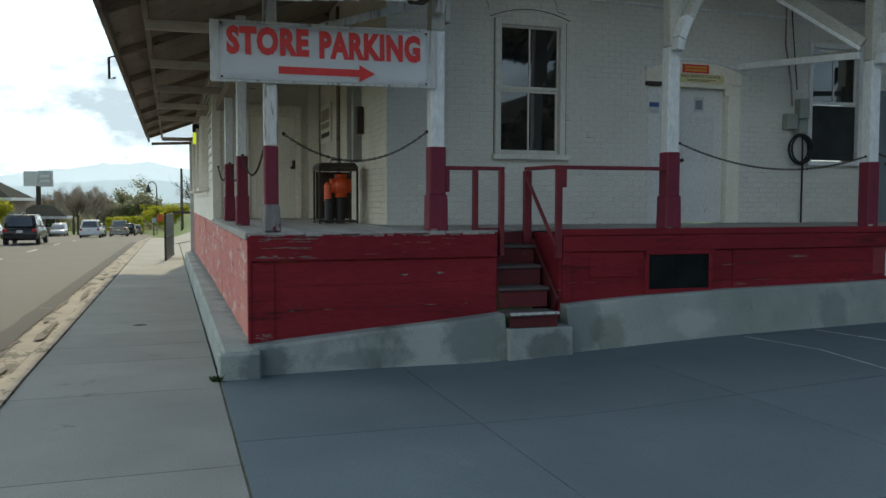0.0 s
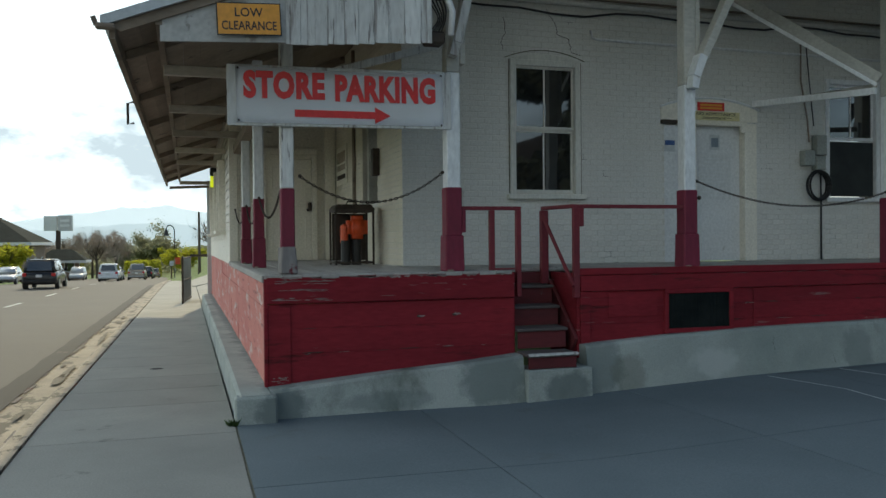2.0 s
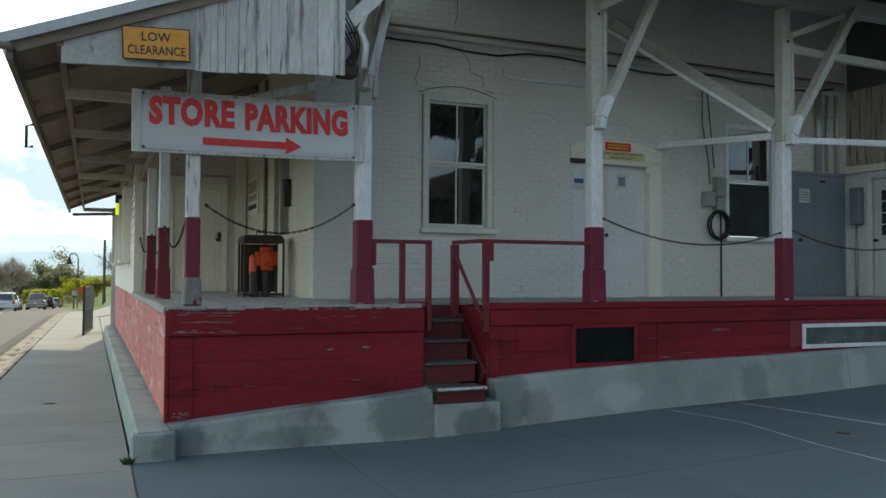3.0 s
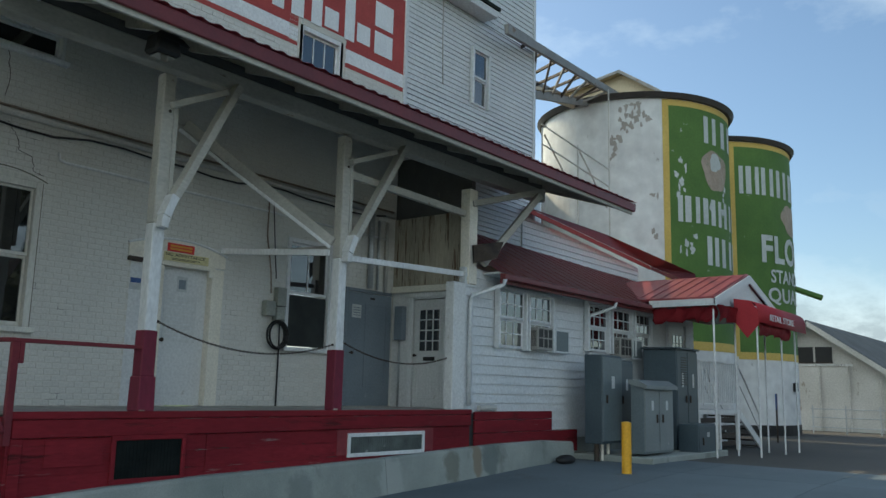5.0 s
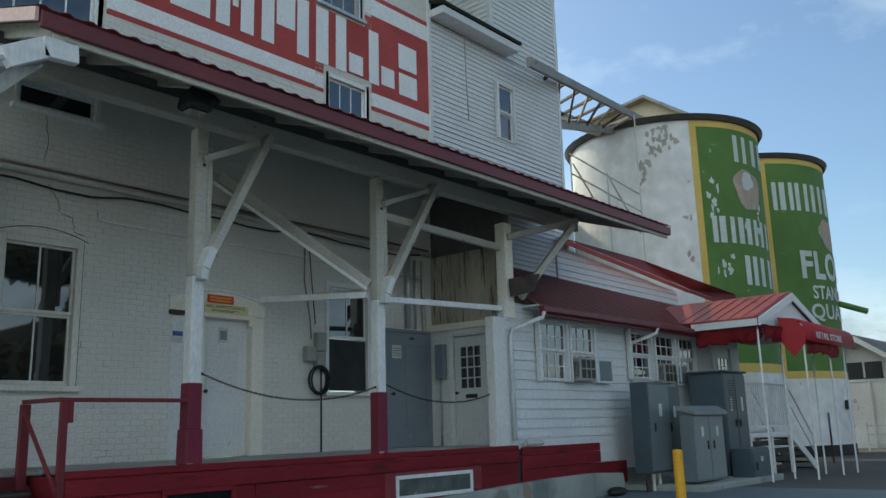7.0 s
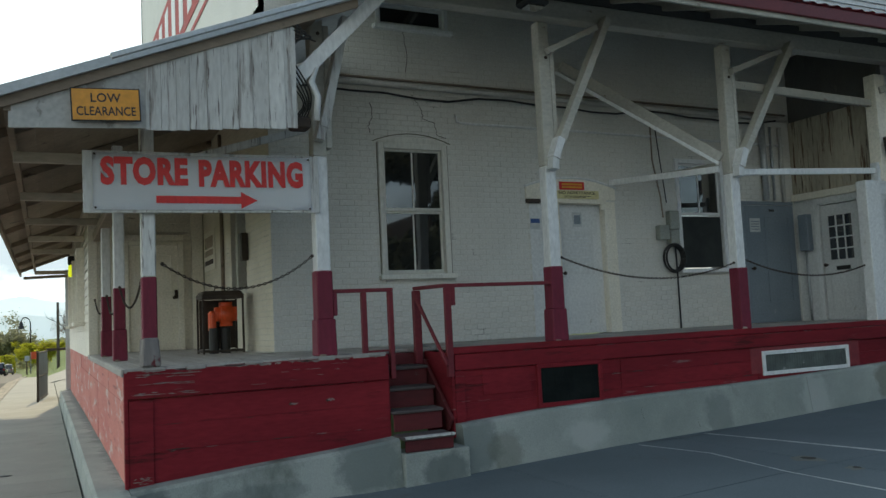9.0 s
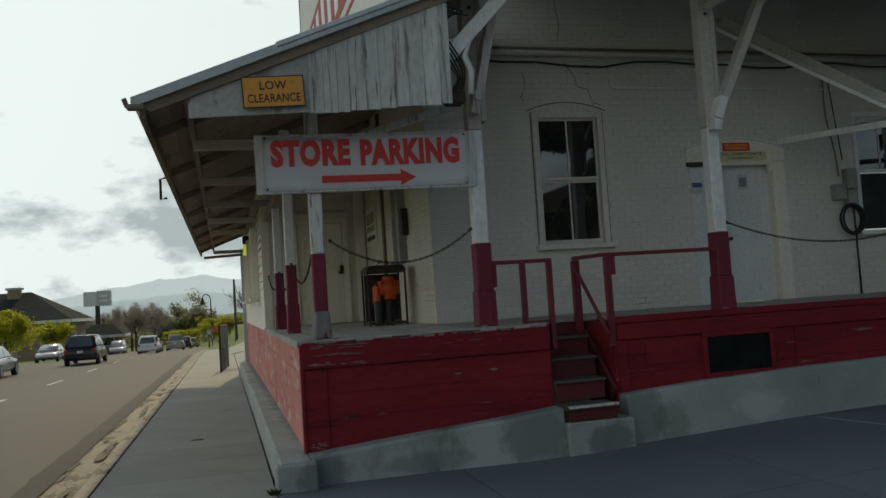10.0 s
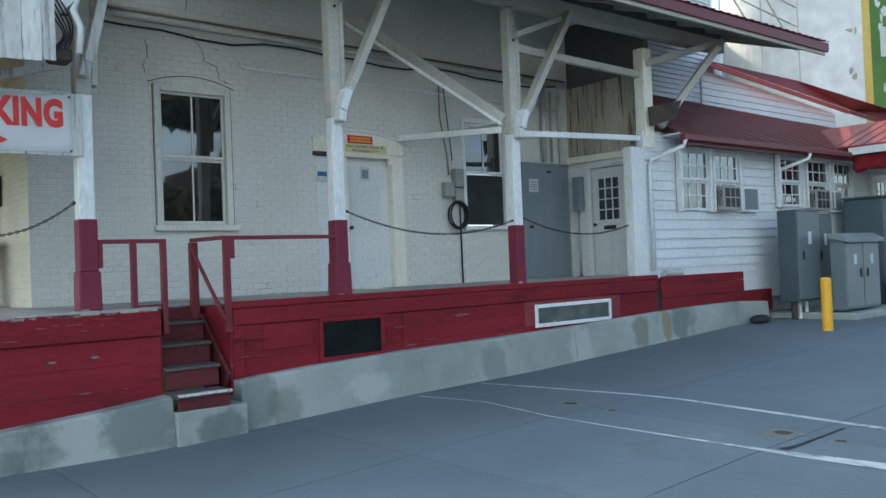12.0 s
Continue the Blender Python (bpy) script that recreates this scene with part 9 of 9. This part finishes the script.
tree("tree", (-22.6, 86, G(-17, 86)), 5.6, 2.7, 3.2, M_LEAF, 9000, 0.24, "bright spring-green tree on the verge", 1)
tree("tree", (-19.6, 93, G(-17, 93)), 4.6, 2.2, 2.5, M_LEAF, 7000, 0.22, "small round spring-green tree on the verge", 2)
tree("tree", (-26.0, 84, G(-17, 84)), 5.5, 2.6, 3.2, M_LEAF, 7000, 0.26, "bright spring-green tree before the brick house", 3)
tree("tree", (-3.5, 140, G(-3, 140)), 5.0, 2.1, 3.0, M_LEAF, 6000, 0.26, "young spring-green tree beside the sidewalk", 4)
tree("tree", (-0.6, 120, G(-3, 120)), 5.0, 1.8, 3.0, M_LEAF, 4200, 0.24, "yellowish tree beyond the gate", 5)
tree("tree", (2.6, 110, G(-3, 110)), 9.5, 2.6, 5.8, M_TWIG, 2600, 0.5, "bare budding tree behind the utility pole", 6, bare=True)
for k, (x, y, h) in enumerate(((-21, 158, 8.5), (-17.5, 164, 10), (-14.5, 170, 9.5), (-25, 168, 9), (-19.5, 176, 10.5), (-28, 160, 8))):
    tree("bare_tree", (x, y, G(-17, y)), h, h * 0.36, h * 0.58, M_TWIG, 2600, 0.65, "leafless brown tree beyond the pylon sign", 20 + k, bare=True)
tree("round_tree", (-10.0, 235, G(-3, 235)), 12, 6.0, 7.5, M_LEAF2, 9000, 0.6, "broad olive tree far down the street", 40)
tree("round_tree", (-17.5, 228, G(-3, 228)), 9, 4.0, 5.5, M_LEAF2, 6000, 0.5, "olive tree far down the street", 41)

# hedge row and far woods
r = random.Random(77)
vs, fs = [], []
for i in range(9000):
    x = -14.5 + r.uniform(0, 8.0)
    y = 196 - (x + 14.5) * 2.0 + r.uniform(-1, 1)
    z = G(-3, y) + abs(r.gauss(0, 0.5)) * 2.4 + 0.6 + 0.5 * math.sin(x * 3)
    s = r.uniform(0.25, 0.55)
    a = Vector((r.uniform(-1, 1), r.uniform(-1, 1), r.uniform(-1, 1))).normalized()
    b = a.orthogonal().normalized()
    p = Vector((x, y, min(z, G(-3, y) + 3.4)))
    k = len(vs)
    vs += [p - a * s, p + b * s * 0.6, p + a * s, p - b * s * 0.6]
    fs.append((k, k + 1, k + 2, k + 3))
raw("hedge_row", vs, fs, M_LEAF, label="row of clipped bright green street trees far off", category="trees", kind="stuff")
vs, fs = [], []
for i in range(16000):
    x = r.uniform(-190, 80)
    y = 250 + r.uniform(0, 90)
    top = 6 + 3.4 * noise.noise((x * 0.05, 1, 0)) + 2.4 * noise.noise((x * 0.17, 7, 0))
    z = -8.5 + r.random() ** 0.6 * (top + 2)
    s = r.uniform(0.7, 1.6)
    a = Vector((r.uniform(-1, 1), r.uniform(-1, 1), r.uniform(-1, 1))).normalized()
    b = a.orthogonal().normalized()
    p = Vector((x, y, z))
    k = len(vs)
    vs += [p - a * s, p + b * s * 0.6, p + a * s, p - b * s * 0.6]
    fs.append((k, k + 1, k + 2, k + 3))
raw("far_woods", vs, fs, M_LEAF2, label="olive woods along the horizon with haze put into their colour", category="woods", kind="stuff")


# unseen buildings and trees added across the side street to close the place
# pale walls bounce sun onto the dock; dark ones shape the window reflections
for x, w, h, mt, lab in ((-46, 26, 6.5, M_OLDWHITE, "plain unseen pale building added to bounce sun onto the dock"), (-16, 22, 5.0, M_OLDWHITE, "plain unseen pale building added to bounce sun onto the dock"), (27.8, 30, 10.8, M_DARKBRICK, "plain unseen dark brown building added for the window reflections"), (62, 30, 6.0, M_DARKBRICK, "plain unseen dark brown building added for the window reflections")):
    part("rear_building", B(x, x + w, -62, -50, -0.4, h, 0.05), mt, label=lab, category="building")
vs, fs = [], []
for i in range(7000):
    x = r.uniform(12, 60)
    top = 7.6 + 0.8 * noise.noise((x * 0.11, 4, 0)) + 1.2 * noise.noise((x * 0.4, 9, 0))
    s = r.uniform(0.5, 1.1)
    a = Vector((r.uniform(-1, 1), r.uniform(-1, 1), r.uniform(-1, 1))).normalized()
    b = a.orthogonal().normalized()
    p = Vector((x, -47 + r.uniform(-2, 2), r.uniform(0.3, 1) * top))
    k = len(vs)
    vs += [p - a * s, p + b * s * 0.6, p + a * s, p - b * s * 0.6]
    fs.append((k, k + 1, k + 2, k + 3))
# these crowns are added only for what the window panes reflect
tree("unseen_tree", (31.0, -46, 0.2), 15, 4.6, 9.4, M_DARKLEAF, 9000, 1.0, "large unseen dark tree added for the window reflections", 60, dome=(0.6, 4.9, 3.0, 4.6))
tree("unseen_tree", (32.5, -48, 0.2), 20, 5.6, 16.6, M_DARKLEAF, 12000, 1.1, "tall unseen dark tree added for the window reflections", 61, dome=(-7.0, 7.5, 3.0, 3.9))
raw("rear_trees", vs, fs, M_DARKLEAF, label="unseen row of dark trees added for the window reflections", category="trees", kind="stuff")


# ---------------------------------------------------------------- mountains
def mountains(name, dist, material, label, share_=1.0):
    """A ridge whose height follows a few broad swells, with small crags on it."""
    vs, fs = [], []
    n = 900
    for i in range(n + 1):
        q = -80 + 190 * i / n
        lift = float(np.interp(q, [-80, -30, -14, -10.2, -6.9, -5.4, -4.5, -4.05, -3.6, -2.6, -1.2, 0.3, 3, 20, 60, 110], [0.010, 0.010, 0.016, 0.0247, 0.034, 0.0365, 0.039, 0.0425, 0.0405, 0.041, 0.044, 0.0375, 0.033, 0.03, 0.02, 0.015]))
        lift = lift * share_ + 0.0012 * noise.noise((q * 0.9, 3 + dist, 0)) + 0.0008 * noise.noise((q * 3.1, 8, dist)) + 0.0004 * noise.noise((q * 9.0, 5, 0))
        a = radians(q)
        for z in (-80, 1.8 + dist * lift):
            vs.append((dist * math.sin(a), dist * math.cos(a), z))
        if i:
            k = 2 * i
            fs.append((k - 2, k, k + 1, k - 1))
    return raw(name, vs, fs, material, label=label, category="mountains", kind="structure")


# distance haze is put into the ridges as pale glowing colours
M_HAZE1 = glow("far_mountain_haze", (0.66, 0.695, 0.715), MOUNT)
mountains("backdrop", 2400, M_HAZE1, "pale blue mountain range with haze painted as a glow")
mountains("backdrop", 2200, glow("near_mountain_haze", (0.58, 0.625, 0.65), MOUNT), "lower blue-grey foothills with haze painted as a glow", 0.55)

# ---------------------------------------------------------------- vehicles standing in the street
def car(name, loc, rz, paint, style, label):
    """A parked car seen from behind and the side: lofted body, glass house, wheels, lights. Local y points ahead."""
    t = thing(name, loc, label, "car", "cars on the street", rz=rz)
    L_, W, H = {"suv": (4.6, 1.86, 1.70), "sedan": (4.6, 1.80, 1.44), "pickup": (5.6, 1.98, 1.88)}[style]
    # side outline of the body: (y from the tail, height, half width)
    belt = {"suv": 1.02, "sedan": 0.92, "pickup": 1.12}[style]
    rows = [(0.0, 0.42, 0.62 * belt + 0.20, 0.90), (0.10, 0.30, belt * 0.97, 0.97), (0.9, 0.26, belt, 1.0), (L_ * 0.55, 0.26, belt * 0.99, 1.0), (L_ * 0.72, 0.26, belt * 0.94, 1.0), (L_ * 0.93, 0.28, belt * 0.82, 0.95), (L_, 0.40, belt * 0.66, 0.86)]
    bm = bmesh.new()
    rings = []
    for y, z0, z1, k in rows:
        w = W / 2 * k
        sec = [(-w * 0.92, z0), (-w, z0 + 0.18), (-w, z1 - 0.22), (-w * 0.93, z1), (w * 0.93, z1), (w, z1 - 0.22), (w, z0 + 0.18), (w * 0.92, z0)]
        rings.append([bm.verts.new((x, y - L_ / 2, z)) for x, z in sec])
    for a, b in zip(rings, rings[1:]):
        for i in range(8):
            bm.faces.new((a[i], a[(i + 1) % 8], b[(i + 1) % 8], b[i]))
    bm.faces.new(rings[0]), bm.faces.new(rings[-1][::-1])
    bmesh.ops.bevel(bm, geom=[e for e in bm.edges], offset=0.03, segments=1, affect="EDGES")
    body = part("body", bm, paint, t, smooth=True)
    cab = {"suv": (0.12, 0.42, 2.75, 3.55), "sedan": (0.55, 1.25, 2.45, 3.45), "pickup": (2.05, 2.25, 3.35, 4.15)}[style]
    bm = bmesh.new()
    lo, hi = [], []
    w0, w1 = W * 0.455, W * 0.37
    for y, z, w, dst in ((cab[0], belt - 0.04, w0, lo), (cab[3], belt - 0.06, w0, lo), (cab[1], H, w1, hi), (cab[2], H, w1, hi)):
        dst.append(bm.verts.new((-w, y - L_ / 2, z)))
        dst.append(bm.verts.new((w, y - L_ / 2, z)))
    for f in ((lo[0], lo[1], hi[1], hi[0]), (lo[2], hi[2], hi[3], lo[3]), (lo[0], hi[0], hi[2], lo[2]), (lo[1], lo[3], hi[3], hi[1]), (hi[0], hi[1], hi[3], hi[2]), (lo[0], lo[2], lo[3], lo[1])):
        bm.faces.new(f)
    bmesh.ops.bevel(bm, geom=list(bm.edges), offset=0.05, segments=2, affect="EDGES")
    part("roof", bm, paint, t, smooth=True)

    def pane(p, nrm):
        bm = bmesh.new()
        poly(bm, p, Vector(nrm) * 0.012)
        part("window", bm, M_CARGLASS, t)

    def mixp(a, b, k):
        return tuple(a[i] + (b[i] - a[i]) * k for i in range(3))

    A = (-w0, cab[0] - L_ / 2, belt - 0.04)
    Bq = (w0, cab[0] - L_ / 2, belt - 0.04)
    C = (w1, cab[1] - L_ / 2, H)
    D = (-w1, cab[1] - L_ / 2, H)

    def inner(q, k0=0.10, k1=0.90, v0=0.14, v1=0.86):
        a, b, c, d = q
        f = lambda u, v: mixp(mixp(a, b, u), mixp(d, c, u), v)
        return [f(k0, v0), f(k1, v0), f(k1, v1), f(k0, v1)]

    pane(inner((A, Bq, C, D)), (0, -1, 0.1))
    for s in (-1, 1):
        a = (s * w0, cab[0] - L_ / 2, belt - 0.04)
        b = (s * w0, cab[3] - L_ / 2, belt - 0.06)
        c = (s * w1, cab[2] - L_ / 2, H)
        d = (s * w1, cab[1] - L_ / 2, H)
        pane(inner((a, b, c, d), 0.08, 0.50), (s, 0, 0.2))
        pane(inner((a, b, c, d), 0.54, 0.90), (s, 0, 0.2))
        part("tail_light", B(s * W * 0.40 - 0.11, s * W * 0.40 + 0.11, -L_ / 2 - 0.015, -L_ / 2 + 0.14, belt * 0.74, belt * 0.93, 0.02), M_TAIL, t, "red tail light")
        part("mirror", B(s * W * 0.5 - 0.02, s * W * 0.5 + 0.14 * s + 0.02, L_ * 0.16, L_ * 0.16 + 0.12, belt - 0.05, belt + 0.10, 0.02) if s > 0 else B(s * W * 0.5 - 0.16, s * W * 0.5 + 0.02, L_ * 0.16, L_ * 0.16 + 0.12, belt - 0.05, belt + 0.10, 0.02), paint, t)
        for y in (-L_ * 0.31, L_ * 0.31):
            bm = bmesh.new()
            rod(bm, (s * (W / 2 - 0.20), y, 0.33), (s * (W / 2 + 0.01), y, 0.33), 0.335, 22)
            wl = part("wheel", bm, M_TYRE, t, "black tyre")
            bm = bmesh.new()
            rod(bm, (s * (W / 2 + 0.005), y, 0.33), (s * (W / 2 + 0.02), y, 0.33), 0.21, 16)
            part("rim", bm, M_RIM, wl)
    part("bumper", B(-W * 0.46, W * 0.46, -L_ / 2 - 0.07, -L_ / 2 + 0.1, 0.36, 0.56, 0.03), M_RIM if style == "pickup" else paint, t)
    part("plate", B(-0.16, 0.16, -L_ / 2 - 0.035, -L_ / 2 + 0.02, belt * 0.70, belt * 0.70 + 0.15, 0.004), M_PLATE, t, "pale plain plate")
    if style == "pickup":
        part("bed", B(-W * 0.42, W * 0.42, -L_ / 2 + 0.12, -0.8, belt - 0.02, belt + 0.006, 0), M_BLACK, t, "dark truck bed")
    return t


P_BLACK = car_paint("black_car_paint", (0.012, 0.012, 0.014), 0.1)
P_SILVER = car_paint("silver_car_paint", (0.42, 0.43, 0.45), 0.5)
P_WHITE = car_paint("white_car_paint", (0.70, 0.71, 0.72), 0.0)
P_GREY = car_paint("grey_car_paint", (0.13, 0.14, 0.16), 0.4)
P_BEIGE = car_paint("beige_car_paint", (0.35, 0.32, 0.27), 0.4)


def road_z(x, y):
    return G(-3, y) - 0.13 + 0.09 * (1 - ((x + 10) / 7.2) ** 2)


for x, y, p, s, lab in ((-8.8, 45, P_BLACK, "suv", "black sport utility car in the street"), (-8.0, 78, P_WHITE, "suv", "white sport utility car in the street"),
                        (-8.4, 88, P_SILVER, "sedan", "silver saloon car in the street"), (-6.6, 98, P_BEIGE, "pickup", "beige pickup truck in the street"),
                        (-10.0, 108, P_WHITE, "suv", "white car further down the street"), (-6.4, 116, P_BLACK, "suv", "dark car further down the street"),
                        (-6.8, 132, P_SILVER, "sedan", "silver car far down the street"), (-6.6, 150, P_BEIGE, "suv", "beige car far down the street"), (-9.8, 160, P_GREY, "sedan", "grey car far down the street")):
    car("car", (x, y, road_z(-8, y)), 0, p, s, lab)
for x, y, p, s, lab in ((-15.4, 70, P_SILVER, "sedan", "silver saloon car in the far lane"), (-11.4, 34, P_SILVER, "sedan", "silver saloon car in the far lane"), (-14.6, 110, P_WHITE, "suv", "white car coming up the far lane")):
    car("car", (x, y, road_z(-12, y)), 180 if y > 40 else 0, p, s, lab)

# weed at the ledge corner
bm = bmesh.new()
r = random.Random(3)
for i in range(60):
    a = r.uniform(0, 6.28)
    d = Vector((math.cos(a), math.sin(a), r.uniform(0.5, 1.6))).normalized()
    p = Vector((-0.40 + r.uniform(-0.04, 0.04), -0.50 + r.uniform(-0.04, 0.04), 0.0))
    s = r.uniform(0.04, 0.10)
    q = d.orthogonal().normalized() * 0.012
    bm.faces.new([bm.verts.new(p - q), bm.verts.new(p + q), bm.verts.new(p + d * s)])
part("weed", bm, M_PLANTGREEN, label="small green weed at the ledge corner", category="weed")
bm = bmesh.new()
bmesh.ops.create_uvsphere(bm, u_segments=8, v_segments=5, radius=0.06, matrix=pose(-1.25, 4.1, G(-1.25, 4.1)) @ Matrix.Diagonal((1.6, 0.8, 0.3, 1)))
part("dark_scrap", bm, M_BLACK, label="dark scrap lying on the sidewalk", category="litter")

# ---------------------------------------------------------------- bricks picked one by one
me = bpy.data.meshes.new("brick")
e, d = 0.0045, 0.0068
me.from_pydata([(0, 0, 0), (BW, 0, 0), (BW, 0, BH), (0, 0, BH), (e, -d, e), (BW - e, -d, e), (BW - e, -d, BH - e), (e, -d, BH - e)], [],
               [(4, 5, 6, 7), (0, 1, 5, 4), (1, 2, 6, 5), (2, 3, 7, 6), (3, 0, 4, 7)])
me.materials.append(M_BRICK)
for u, z in BRICK_SPOTS:
    share("brick", me, (u, WALL_Y + 0.01, z), wall_front)
